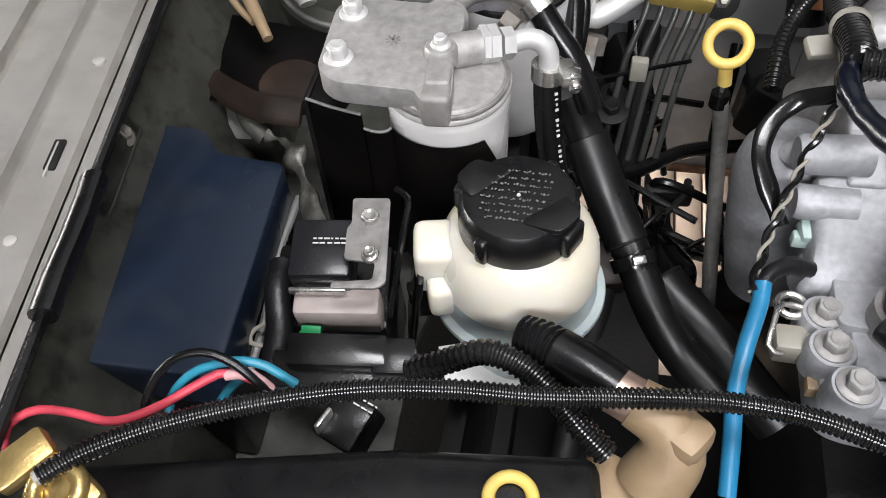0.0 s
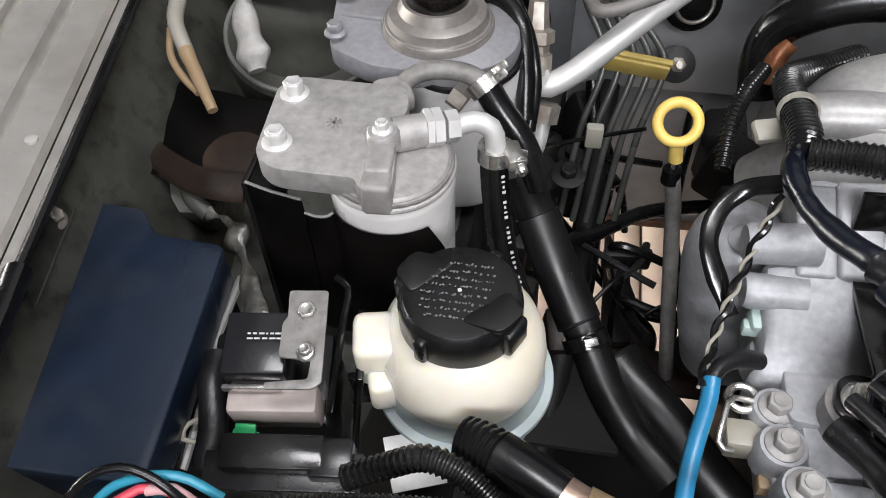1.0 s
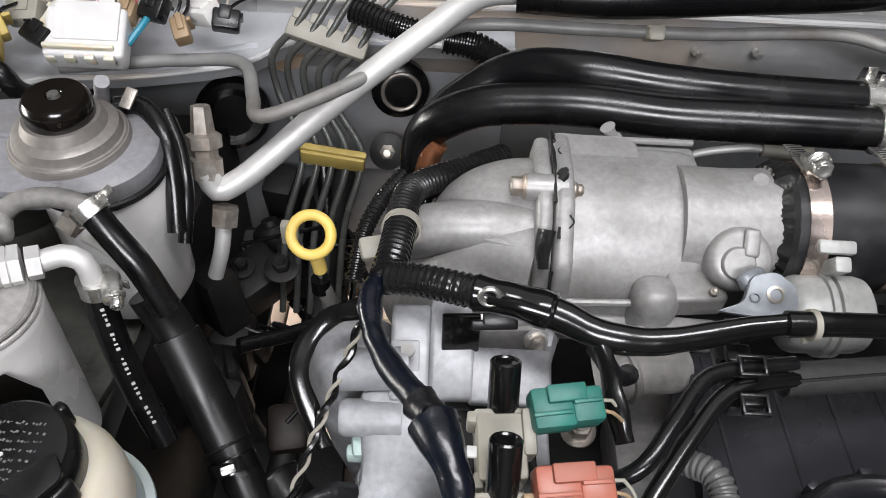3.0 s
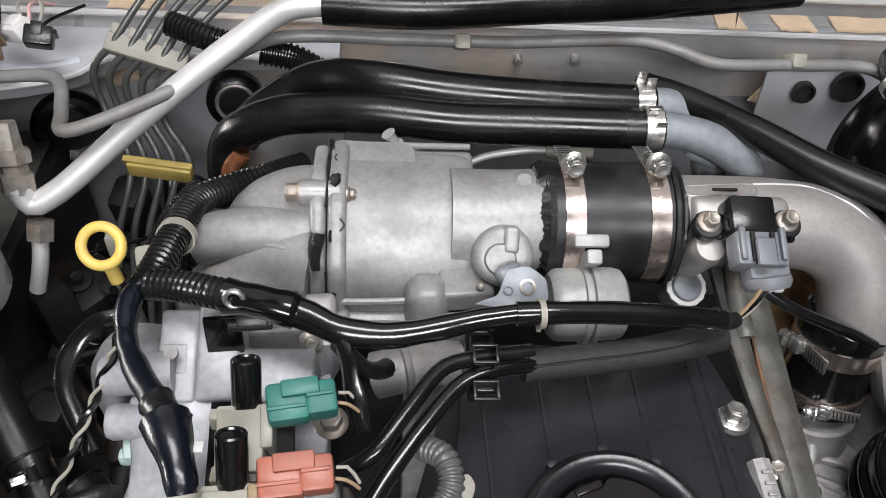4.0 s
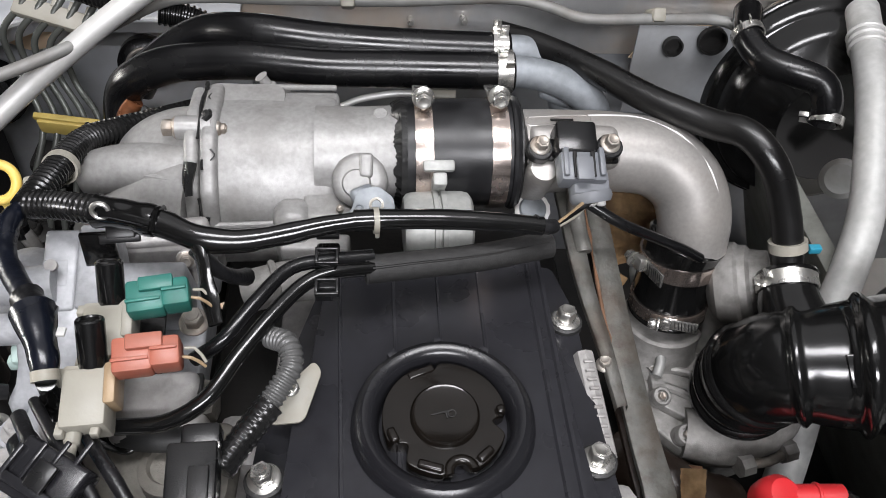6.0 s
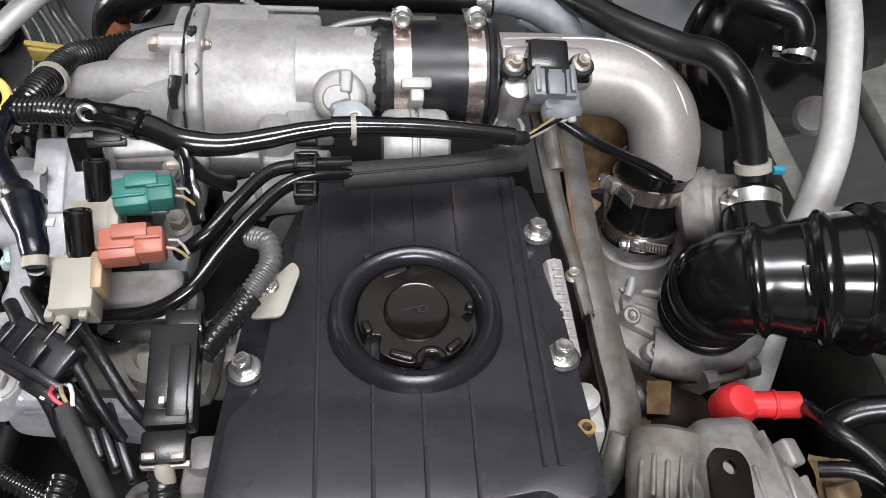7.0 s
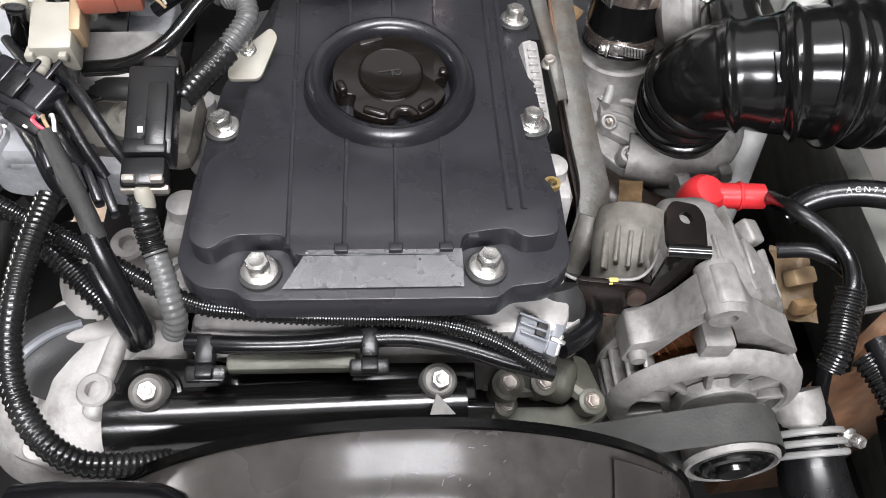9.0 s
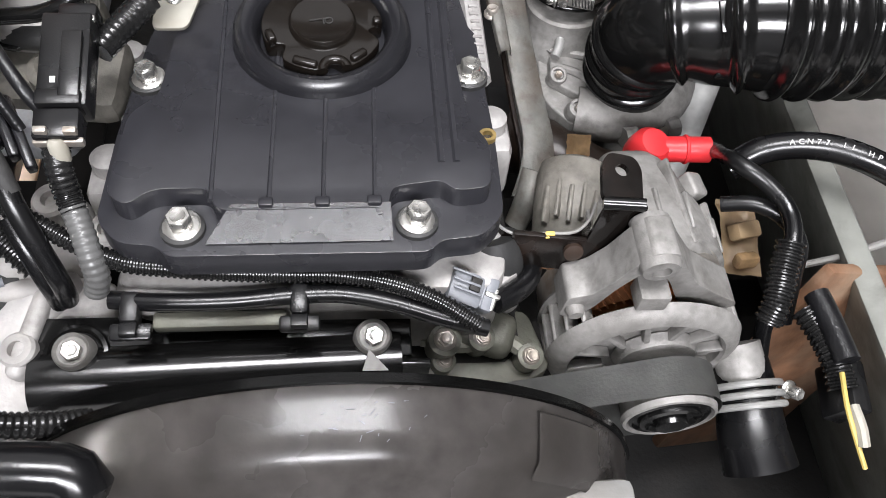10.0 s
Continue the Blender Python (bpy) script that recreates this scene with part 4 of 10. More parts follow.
def collector():
    t = thing("intake_collector", axis[3] - Vector((0, 0, 0.06)), "cast aluminium intake collector with a flanged joint", "intake part")
    c = axis[2]
    sec = rounded([(0.050, -0.050), (0.053, 0.014), (0.044, 0.032), (0.004, 0.037), (-0.020, 0.029), (-0.042, 0.006), (-0.055, -0.022), (-0.054, -0.050), (-0.030, -0.064), (0.03, -0.064)], 0.016, 5)
    part("body", loft([[(x, c.y + y * s, c.z + z * s) for y, z in sec] for x, s in ((0.260, 0.97), (0.264, 1.0), (0.300, 1.0), (0.338, 0.995), (0.350, 0.98), (0.3555, 0.955), (0.3580, 0.90))]), CAST, t)
    part("upper_shelf", prism(rounded([(0.258, 0.492), (0.302, 0.493), (0.314, 0.498), (0.318, 0.508), (0.318, 0.546), (0.258, 0.549)], 0.010, 6), 0.955, 0.9828, 0.0105, Matrix.Translation((0, 0.5, 0.985)) @ pose(0, 0, 0, 5, 0, 0) @ Matrix.Translation((0, -0.5, -0.9865)), seg=6), CAST, t)
    part("top_ledge", box((0.092, 0.004, 0.0035), (0.312, 0.5465, 0.9835), 0.001, None, 2), CAST, t)
    part("front_ridge", tube([(0.266, 0.4425, 0.932), (0.295, 0.4415, 0.934), (0.322, 0.4415, 0.936)], 0.0026, 8), CAST, t)
    part("back_ledge", box((0.100, 0.020, 0.014), (0.310, 0.540, 0.972), 0.005, None, 3), CAST, t)
    part("neck", tube([axis[3] + Vector((-0.014, 0, 0)), axis[3] + Vector((0.02, 0, 0)), axis[4] + Vector((0.004, 0, 0))], (0.0398, 0.0385), 44, 0.006), CAST, t)
    part("cast_marks", bars([(-0.016, 0.012, 0.004), (-0.014, 0.010, 0.0)], Matrix.Translation((0.384, 0.4735, 0.9805)) @ pose(0, 0, 0, 45, 0, 0), 0.0016, 21), CAST, t, "faint raised casting marks")
    fl = [(0.052, -0.052), (0.056, 0.020), (0.044, 0.042), (0.005, 0.046), (-0.020, 0.040), (-0.050, 0.012), (-0.062, -0.030), (-0.060, -0.060), (-0.03, -0.068)]
    part("flange", extruded(fl, axis[1] + Vector((0.0012, 0, 0)), axis[1] + Vector((0.0135, 0, 0)), 0.004), CAST, t)
    part("flange", extruded([(y * 0.96, z * 0.96) for y, z in fl], axis[1] + Vector((-0.0105, 0, 0)), axis[1] + Vector((0.0, 0, 0)), 0.004), CAST, t)
    bead = [Vector((axis[1].x + 0.0006, axis[1].y + y, axis[1].z + z)) for y, z in fl]
    part("sealant_bead", tube([bead[2] + Vector((0, 0.001, -0.0004)), bead[3] + Vector((0, 0, -0.0002)), bead[4] + Vector((0, -0.001, -0.0002))], 0.0013, 7, 0.0012, 2.4, 3), SEAL, t, "squeezed-out black sealant")
    part("sealant_bead", tube([bead[4].lerp(bead[5], 0.42) + Vector((-0.005, -0.002, 0.000)), bead[4].lerp(bead[5], 0.75) + Vector((-0.007, -0.002, 0.000)), bead[5] + Vector((-0.006, -0.002, -0.001))], 0.0032, 9, 0.0014, 2.0, 5, 0.6), SEAL, t, "squeezed-out black sealant")
    part("sealant_bead", tube([bead[5].lerp(bead[6], 0.1) + Vector((0, -0.0002, 0.0002)), bead[6], bead[7]], 0.0011, 7, 0.0012, 2.4, 6), SEAL, t, "squeezed-out black sealant")
    part("inlet_dome", tube([axis[1] + Vector((0.0, 0.014, -0.004)), axis[0] + Vector((0.010, 0.014, -0.005)), axis[0] + Vector((-0.008, 0.014, -0.016)), axis[0] + Vector((-0.018, 0.014, -0.05))], (0.038, 0.034), 36, 0.004), CAST, t)
    part("inlet_wedge", tube([axis[1] + Vector((0.0, -0.020, -0.020)), Vector((0.232, 0.487, 0.925)), Vector((0.203, 0.483, 0.905)), Vector((0.172, 0.490, 0.868))], (0.0395, 0.034), 36, 0.005), CAST, t)
    part("side_stub", tube([Vector((0.252, 0.487, 0.951)), Vector((0.222, 0.488, 0.951)), Vector((0.192, 0.489, 0.948)), Vector((0.168, 0.490, 0.940))], (0.0195, 0.0175), 32, 0.004), CAST, t)
    part("stub_seam", tube([Vector((0.250, 0.461, 0.958)), Vector((0.224, 0.470, 0.956)), Vector((0.200, 0.478, 0.953))], (0.004, 0.002), 8), CAST, t)
    bq = Vector((0.245, 0.494, 0.984))
    part("bolt_barrel", tube([bq + Vector((-0.004, 0, 0)), bq + Vector((0.022, 0, 0))], 0.0090, 22), CAST, t)
    part("bolt", hexhead(0.0068, 0.010, 0.0085, upright(bq + Vector((-0.004, 0, 0)), 0, -90, 0)), STEEL_WORN, t)
    part("bolt", hexhead(0.0042, 0.006, 0.0055, upright((0.271, 0.492, 0.985), 0, 90, 0)), STEEL_WORN, t)
    for q in ((0.262, 0.437, 0.918),):
        part("flange_lug", lathe([(0.009, -0.012), (0.009, 0.010), (0.007, 0.012), (0, 0.012)], 20, upright(q, 0, 90, 0)), CAST, t)
    face = along((0.3765, 0.471, 0.950), (0.3745, 0.437, 0.986))
    part("boss", lathe([(0.0225, -0.02), (0.0215, 0.010), (0.0205, 0.0215), (0.0192, 0.0245), (0.0168, 0.0262), (0.0140, 0.0268), (0.0100, 0.0268), (0, 0.0268)], 40, face), CAST, t)
    part("boss_cap", join(lathe([(0.0110, 0.020), (0.0108, 0.0280), (0.0095, 0.0298), (0.0, 0.0305)], 28, face @ Matrix.Translation((-0.002, -0.003, 0))), box((0.010, 0.018, 0.006), (0.004, -0.012, 0.0275), 0.0025, face, 3)), CAST, t)
    for q, r in (((0.348, 0.503, 0.9845), 0.0062), ((0.392, 0.503, 0.9895), 0.0058)):
        part("boss", lathe([(r, -0.006), (r, 0.0025), (r * 0.8, 0.0035), (0, 0.0035)], 20, upright(q, 16, 0, 0)), CAST, t)
    part("nipple", join(lathe([(0.006, 0), (0.006, 0.006), (0.004, 0.008), (0.004, 0.016), (0.0055, 0.017), (0, 0.018)], 14, upright((0.307, 0.552, 0.975), 0, -30, 0)), box((0.02, 0.012, 0.014), (0.311, 0.551, 0.972), 0.003)), CAST, t)
    lm = Matrix.Translation((0.3835, 0.4235, 0.9710)) @ pose(0, 0, 0, 34, 0, -4)
    part("lever_plate", prism(rounded([(-0.030, -0.013), (-0.014, -0.006), (-0.010, 0.010), (0.004, 0.014), (0.016, 0.006), (0.018, -0.008), (0.008, -0.012), (-0.010, -0.014)], 0.004), -0.003, 0.003, 0.0010, lm), GREY_CAST, t, "blue-grey lever plate")
    part("lever_web", box((0.018, 0.012, 0.010), (0.3775, 0.436, 0.9700), 0.004, pose(0, 0, 0, 30, 0, 30), 3), GREY_CAST, t)
    for x, y, r in ((0.004, 0.000, 0.0036), (-0.008, -0.003, 0.0022)):
        part("pivot", lathe([(r * 1.5, 0.002), (r * 1.5, 0.0036), (r, 0.0040), (r * 0.9, 0.0010), (0, 0.0010)], 18, lm @ Matrix.Translation((x, y, 0))), STEEL_WORN if r > 0.003 else GREY_CAST, t)
    part("foot", box((0.030, 0.030, 0.090), (0.3262, 0.4455, 0.9080), 0.0125, pose(0, 0, 0, 6, 0, 0), 6), CAST, t)
    part("foot_block", box((0.036, 0.026, 0.020), (0.352, 0.450, 0.940), 0.0030, pose(0, 0, 0, 8, 0, 6), 3), CAST, t)
    part("foot_pin", lathe([(0.0028, 0), (0.0028, 0.004), (0.0018, 0.0045), (0, 0.0035)], 14, Matrix.Translation((0.361, 0.4415, 0.949)) @ pose(0, 0, 0, 20, 0, 0)), STEEL_WORN, t)
    part("foot_flange", box((0.052, 0.016, 0.020), (0.342, 0.432, 0.918), 0.003, pose(0, 0, 0, 10, 0, -3), 3), CAST, t)
    part("under_web", box((0.050, 0.012, 0.030), (0.290, 0.446, 0.905), 0.004, pose(0, 0, 0, 12, 0, 0)), CAST, t)
    return t


collector()

t = thing("rubber_coupler", axis[5] - Vector((0, 0, 0.04)), "black rubber coupler joining collector and elbow", "hose")
part("sleeve", tube([axis[4] + Vector((0.000, 0, 0)), axis[5], axis[6]], 0.0425, 44, 0.006, 0.012, 2), COUPLER, t)
d = (axis[5] - axis[6]).normalized()
part("rim", torus(0.0418, 0.0036, along(axis[6] + d * 0.003, axis[5]), 44, 8), COUPLER, t)
part("sealant_smear", smear_ring(axis[4], 0.0425, -0.0035, 0.0055, 0.0388, 0.0022, 20, 250, 8), SEAL, t, "ragged smear of black sealant")
part("sealant_smear", smear_ring(axis[6], 0.0420, 0.0035, -0.0030, 0.0345, 0.0009, 20, 230, 4), SEAL, t, "ragged smear of black sealant")
for p in (axis[4].lerp(axis[6], 0.20), axis[4].lerp(axis[6], 0.82)):
    cm_ = along(p, axis[6] + Vector((0.02, 0, 0)))
    worm_clamp(cm_, 0.0428, 0.0135, aimed(cm_, (0, 0.30, 0.95)), big=1.35)

elbow = [axis[6] + Vector((-0.006, 0, 0)), axis[7], Vector((0.582, 0.501, 0.956)), Vector((0.618, 0.496, 0.952)), Vector((0.642, 0.483, 0.938)), Vector((0.652, 0.468, 0.915)), Vector((0.654, 0.459, 0.889))]
t = thing("intake_elbow", elbow[4] - Vector((0, 0, 0.05)), "sand-blasted aluminium intake elbow pipe", "intake part")
part("pipe", tube(elbow, (0.0342, 0.0295), 40, 0.006), ELBOW, t)
part("seam", tube([(0.5544, 0.5064, 0.9888), (0.5737, 0.5075, 0.9882), (0.5951, 0.5080, 0.9862), (0.6117, 0.5009, 0.9848), (0.6259, 0.4923, 0.9826), (0.6372, 0.4856, 0.9763), (0.6466, 0.4767, 0.9693), (0.6528, 0.4670, 0.9621), (0.6587, 0.4584, 0.9499)], 0.0009, 6, 0.005), ALU_TUBE, t, "bright mould seam")
panel_ = [Vector(p) for p in ((0.5060, 0.5020, 0.9898), (0.5300, 0.5035, 0.9901), (0.5545, 0.5055, 0.9887), (0.5560, 0.5010, 0.9890), (0.5540, 0.4960, 0.9885), (0.5290, 0.4950, 0.9893), (0.5045, 0.4935, 0.9891), (0.5030, 0.4980, 0.9897))]
part("raised_rim", tube(panel_ + [panel_[0]], 0.0008, 6, 0.004), ELBOW, t)
part("slot", box((0.018, 0.0022, 0.001), (0.532, 0.4985, 0.9903), 0.0003, pose(0, 0, 0, 4, 0, 0)), DARK, t, "dark narrow slot")
part("sensor_pad", box((0.072, 0.034, 0.020), (0.540, 0.481, 0.977), 0.008, pose(0, 0, 0, 28, 0, 0), 4), ELBOW, t)
part("post", lathe([(0.0125, -0.034), (0.0122, 0.000), (0.0112, 0.016), (0.0100, 0.019), (0, 0.019)], 24, upright((0.5120, 0.461, 0.966), 30, 0, 0)), ELBOW, t)
t = thing("pressure_sensor", (0.537, 0.460, 0.985), "black pressure sensor with a grey plug", "sensor")
tilt = pose(0, 0, 0, 24, 2, 0)
part("body", box((0.030, 0.026, 0.022), (0.532, 0.459, 1.000), 0.003, tilt), PLASTIC, t)
part("mounting_plate", box((0.066, 0.018, 0.006), (0.535, 0.461, 0.990), 0.002, tilt), PLASTIC, t)
part("print", bars([(-0.004, 0.004, 0.004), (-0.002, 0.004, 0.0)], Matrix.Translation((0.532, 0.4585, 1.0115)) @ tilt, 0.0010, 31), WRITING, t)
for q in ((0.508, 0.460, 0.992), (0.560, 0.460, 0.994)):
    part("lug", lathe([(0.010, -0.003), (0.010, 0.003), (0.009, 0.004)], 20, upright(q, 24, 0, 0)), PLASTIC, t)
    part("bolt", hexhead(0.0055, 0.008, 0.0078, upright(Vector(q) + Vector((0, 0, 0.004)), 24, 0, 10)), STEEL_WORN, t)
plug = part("plug", join(box((0.034, 0.024, 0.018), (0.535, 0.438, 0.992), 0.003, tilt), box((0.028, 0.020, 0.017), (0.541, 0.431, 0.983), 0.004, tilt), box((0.004, 0.022, 0.006), (0.522, 0.436, 1.001), 0.0012, tilt), box((0.004, 0.022, 0.006), (0.548, 0.436, 1.001), 0.0012, tilt)), GREY_PL, t, "grey wiring plug")
for x in (0.5285, 0.5415):
    part("slot", box((0.0028, 0.020, 0.002), (x, 0.4335, 1.0015), 0.0005, tilt), DARK, plug)
part("mouth", lathe([(0.0150, -0.004), (0.0158, 0), (0.0140, 0.004), (0.0125, 0.003)], 24, along((0.5425, 0.4245, 0.9775), (0.5445, 0.415, 0.968)), squash=None), GREY_PL, plug)
for x in (0.536, 0.543, 0.550):
    part("wire_seal", lathe([(0.0034, -0.002), (0.0034, 0.002), (0.002, 0.003), (0, 0.003)], 12, along((x, 0.4215, 0.9755), (x + 0.001, 0.412, 0.966))), TIN, plug)
part("latch", box((0.012, 0.018, 0.004), (0.534, 0.427, 1.003), 0.001, tilt), GREY_PL, plug)
part("seal", lathe([(0.012, -0.003), (0.013, 0), (0.011, 0.003)], 20, along((0.542, 0.428, 0.980), (0.545, 0.427, 0.970))), WHITE_PL, plug)

# elbow hose, clamps and the turbo outlet below
th = [Vector(p) for p in ((0.651, 0.463, 0.893), (0.648, 0.459, 0.877), (0.648, 0.453, 0.850), (0.648, 0.446, 0.822), (0.648, 0.443, 0.806))]
t = thing("elbow_hose", th[-1], "black rubber hose under the elbow", "hose")
part("sleeve", tube(th[:4], 0.0325, 40, 0.005), GLOSS, t)
part("bulge", torus(0.0315, 0.0030, along(th[3], th[4]), 44, 10), GLOSS, t)
part("lip", torus(0.0310, 0.0026, along(th[0], th[1]), 44, 8), GLOSS, t)
cm_ = along(th[1].lerp(th[2], 0.10), th[3])
worm_clamp(cm_, 0.0328, 0.014, aimed(cm_, (-1, -0.25, 0.1)), big=1.1)
cm_ = along(th[2].lerp(th[3], 0.70), th[4])
worm_clamp(cm_, 0.0330, 0.011, aimed(cm_, (-0.35, -1, 0.3)))
t = thing("steel_tag", (0.678, 0.459, 0.889), "bright bent steel tag on the elbow's end", "tag")
part("lug", join(box((0.012, 0.010, 0.016), (0.676, 0.455, 0.890), 0.002, pose(0, 0, 0, 20, 0, 10)), box((0.004, 0.003, 0.022), (0.678, 0.448, 0.884), 0.001, pose(0, 0, 0, 25, 0, 0))), STEEL, t)
part("eye", torus(0.0042, 0.0012, Matrix.Translation((0.677, 0.442, 0.880)) @ pose(0, 0, 0, 60, 0, 0), 16, 6), STEEL, t)

# turbo compressor housing
TM = Matrix.Translation((0.682, 0.410, 0.774)) @ pose(0, 0, 0, 7, 0, 0)
t = thing("turbo_housing", (0.682, 0.410, 0.700), "grey cast aluminium turbo compressor housing with bosses", "engine part")
part("body", prism(rounded([(-0.060, -0.048), (-0.028, -0.082), (0.050, -0.072), (0.075, -0.020), (0.070, 0.040), (0.045, 0.088), (-0.045, 0.095), (-0.058, 0.040)], 0.016, 5), -0.075, 0.0, 0.010, TM, seg=4), ALU_DULL, t)
part("outlet", lathe([(0.044, -0.035), (0.043, -0.012), (0.039, -0.004), (0.0365, 0.004), (0.0365, 0.020), (0.034, 0.022)], 44, along(th[4] - Vector((0, 0, 0.018)), th[3])), ALU_DULL, t)
part("scroll", tube([TM @ Vector(p) for p in ((-0.030, -0.060, 0.000), (0.010, -0.068, 0.004), (0.052, -0.045, 0.004), (0.062, 0.005, 0.000), (0.048, 0.050, -0.006))], (0.022, 0.034), 26, 0.008), ALU_DULL, t)
part("shoulder", prism(rounded([(-0.052, -0.034), (-0.012, -0.060), (0.006, -0.020), (0.012, 0.03), (-0.046, 0.05)], 0.010, 4), -0.01, 0.010, 0.006, TM, seg=3), ALU_DULL, t)
for x, y, r in ((-0.028, 0.022, 0.0125), (-0.046, -0.030, 0.0085), (0.022, 0.034, 0.0085), (0.034, 0.052, 0.0075), (-0.032, -0.066, 0.0095), (0.004, -0.076, 0.0085)):
    m = TM @ Matrix.Translation((x, y, 0.010)) @ pose(0, 0, 0, 16, 0, 0)
    part("boss", lathe([(r, -0.03), (r, 0.004), (r * 0.86, 0.006), (r * 0.64, 0.006), (r * 0.58, 0.003), (0, 0.003)], 26, m), ALU_DULL, t)
    part("bolt", hexhead(r * 0.42, 0.008, r * 0.5, m), STEEL_WORN, t)
for a, b in (((-0.030, -0.004), (-0.006, -0.012)), ((-0.040, -0.020), (-0.014, -0.034)), ((-0.050, -0.004), (-0.034, 0.010)), ((0.012, -0.010), (0.030, 0.018)), ((-0.004, 0.010), (0.014, 0.040))):
    part("rib", tube([TM @ Vector((*a, 0.010)), TM @ Vector(((a[0] + b[0]) / 2, (a[1] + b[1]) / 2, 0.012)), TM @ Vector((*b, 0.009))], 0.0040, 8), ALU_DULL, t)
part("clamp_rod", tube([(0.690, 0.316, 0.772), (0.716, 0.318, 0.772), (0.742, 0.330, 0.770)], 0.0042, 10), STEEL_WORN, t, "steel clamp bolt under the duct mouth")
for q in ((0.694, 0.316, 0.772), (0.736, 0.328, 0.771)):
    part("clamp_nut", lathe([(0.010, -0.006), (0.010, 0.006), (0.006, 0.008), (0, 0.008)], 8, along(q, Vector(q) + Vector((0.02, 0.005, 0)))), ALU_DULL, t)
solo("oil_pipe", tube([(0.640, 0.508, 0.835), (0.626, 0.486, 0.832), (0.626, 0.460, 0.822), (0.634, 0.432, 0.806), (0.640, 0.408, 0.796), (0.634, 0.394, 0.790)], 0.0045, 12), GREY_STEEL, "thin stained steel oil pipe beside the hose", "pipe")
t = thing("vacuum_canister", (0.705, 0.437, 0.800), "blue-grey cast cup behind the breather hose", "engine part")
part("cup", lathe([(0.0, -0.020), (0.022, -0.020), (0.034, -0.012), (0.0365, -0.002), (0.0365, 0.004), (0.0335, 0.007), (0.0330, 0.013), (0.0290, 0.016), (0.0265, 0.030), (0, 0.031)], 40, along((0.694, 0.438, 0.862), (0.760, 0.415, 0.895))), ALU_DULL, t)
part("foot", tube([(0.700, 0.440, 0.845), (0.698, 0.436, 0.810), (0.700, 0.430, 0.775)], (0.020, 0.026), 22), ALU_DULL, t)
t = thing("heat_shield_scrap", (0.637, 0.520, 0.800), "crusted golden-brown heat shield under the elbow", "heat shield")
part("sheet", crumpled(((0.588, 0.478, 0.838), (0.648, 0.486, 0.846), (0.668, 0.548, 0.890), (0.592, 0.556, 0.888)), 26, 22, 0.011, 34, 0.002, 3), GOLD_RUST, t)
part("fold", tube([(0.590, 0.552, 0.884), (0.594, 0.515, 0.860), (0.592, 0.480, 0.838), (0.612, 0.470, 0.828)], 0.007, 10, 0.004, 0.7, 4, 0.6), GOLD_RUST, t)

# twin coolant hoses over the back of the collector
hose_r = 0.0158
t = thing("coolant_hose", (0.170, 0.590, 0.885), "glossy black rubber coolant hose with a copper end", "hose", "twin coolant hoses")
part("sleeve", tube([(0.171, 0.588, 0.885), (0.168, 0.600, 0.917), (0.174, 0.604, 0.938), (0.190, 0.600, 0.955), (0.216, 0.598, 0.968), (0.251, 0.594, 0.975), (0.287, 0.588, 0.980), (0.348, 0.580, 0.980), (0.415, 0.576, 0.982), (0.496, 0.572, 0.984)], hose_r, 28), RUBBER, t)
part("end_bead", torus(hose_r - 0.0012, 0.0020, along((0.5035, 0.5715, 0.9842), (0.520, 0.571, 0.985)), 30, 8), RUBBER, t)
part("copper_stub", tube([(0.1745, 0.5790, 0.905), (0.1745, 0.5850, 0.916), (0.1770, 0.5900, 0.926), (0.1830, 0.5925, 0.935)], (0.0105, 0.0080), 14, 0.004), OLD_COPPER, t, "stained copper end piece")
t = thing("coolant_hose", (0.190, 0.632, 0.940), "glossy black rubber coolant hose", "hose", "twin coolant hoses")
part("sleeve", tube([(0.178, 0.622, 0.925), (0.189, 0.627, 0.942), (0.207, 0.630, 0.957), (0.228, 0.634, 0.970), (0.250, 0.630, 0.981), (0.287, 0.613, 0.992), (0.349, 0.604, 0.990), (0.416, 0.602, 0.987), (0.500, 0.603, 0.984)], hose_r * 0.96, 28), RUBBER, t)
part("end_bead", torus(hose_r * 0.96 - 0.0012, 0.0020, along((0.5035, 0.6030, 0.9840), (0.520, 0.603, 0.984)), 30, 8), RUBBER, t)
part("paper_scrap", prism([(-0.010, -0.001), (-0.004, -0.003), (0.003, 0.0005), (0.010, 0.002), (0.004, 0.003), (-0.003, 0.002)], 0, 0.0006, 0, Matrix.Translation((0.2985, 0.6165, 1.0055)) @ pose(0, 0, 0, -18, 0, -12)), TIN, t, "small white scrap")
cm_ = along((0.497, 0.572, 0.984), (0.518, 0.571, 0.985))
spring_clamp(cm_, hose_r + 0.001, 0.013, aimed(cm_, (0, -0.5, 0.85)))
cm_ = along((0.496, 0.603, 0.984), (0.518, 0.603, 0.984))
spring_clamp(cm_, hose_r * 0.95 + 0.001, 0.013, aimed(cm_, (0, 0.1, 1)))
t = thing("coolant_outlet_pipe", (0.576, 0.590, 0.950), "blue-grey cast twin coolant pipe", "pipe")
part("pipe", tube([(0.496, 0.572, 0.984), (0.520, 0.571, 0.983), (0.548, 0.566, 0.977), (0.572, 0.560, 0.962), (0.583, 0.556, 0.935), (0.585, 0.556, 0.905)], (hose_r * 0.84, hose_r * 0.92), 24, 0.005, 0.03, 3), GREY_CAST, t)
part("pipe", tube([(0.500, 0.603, 0.984), (0.524, 0.603, 0.982), (0.543, 0.598, 0.970), (0.555, 0.585, 0.950), (0.562, 0.575, 0.925)], (hose_r * 0.84, hose_r * 0.90), 24, 0.005, 0.03, 5), GREY_CAST, t)
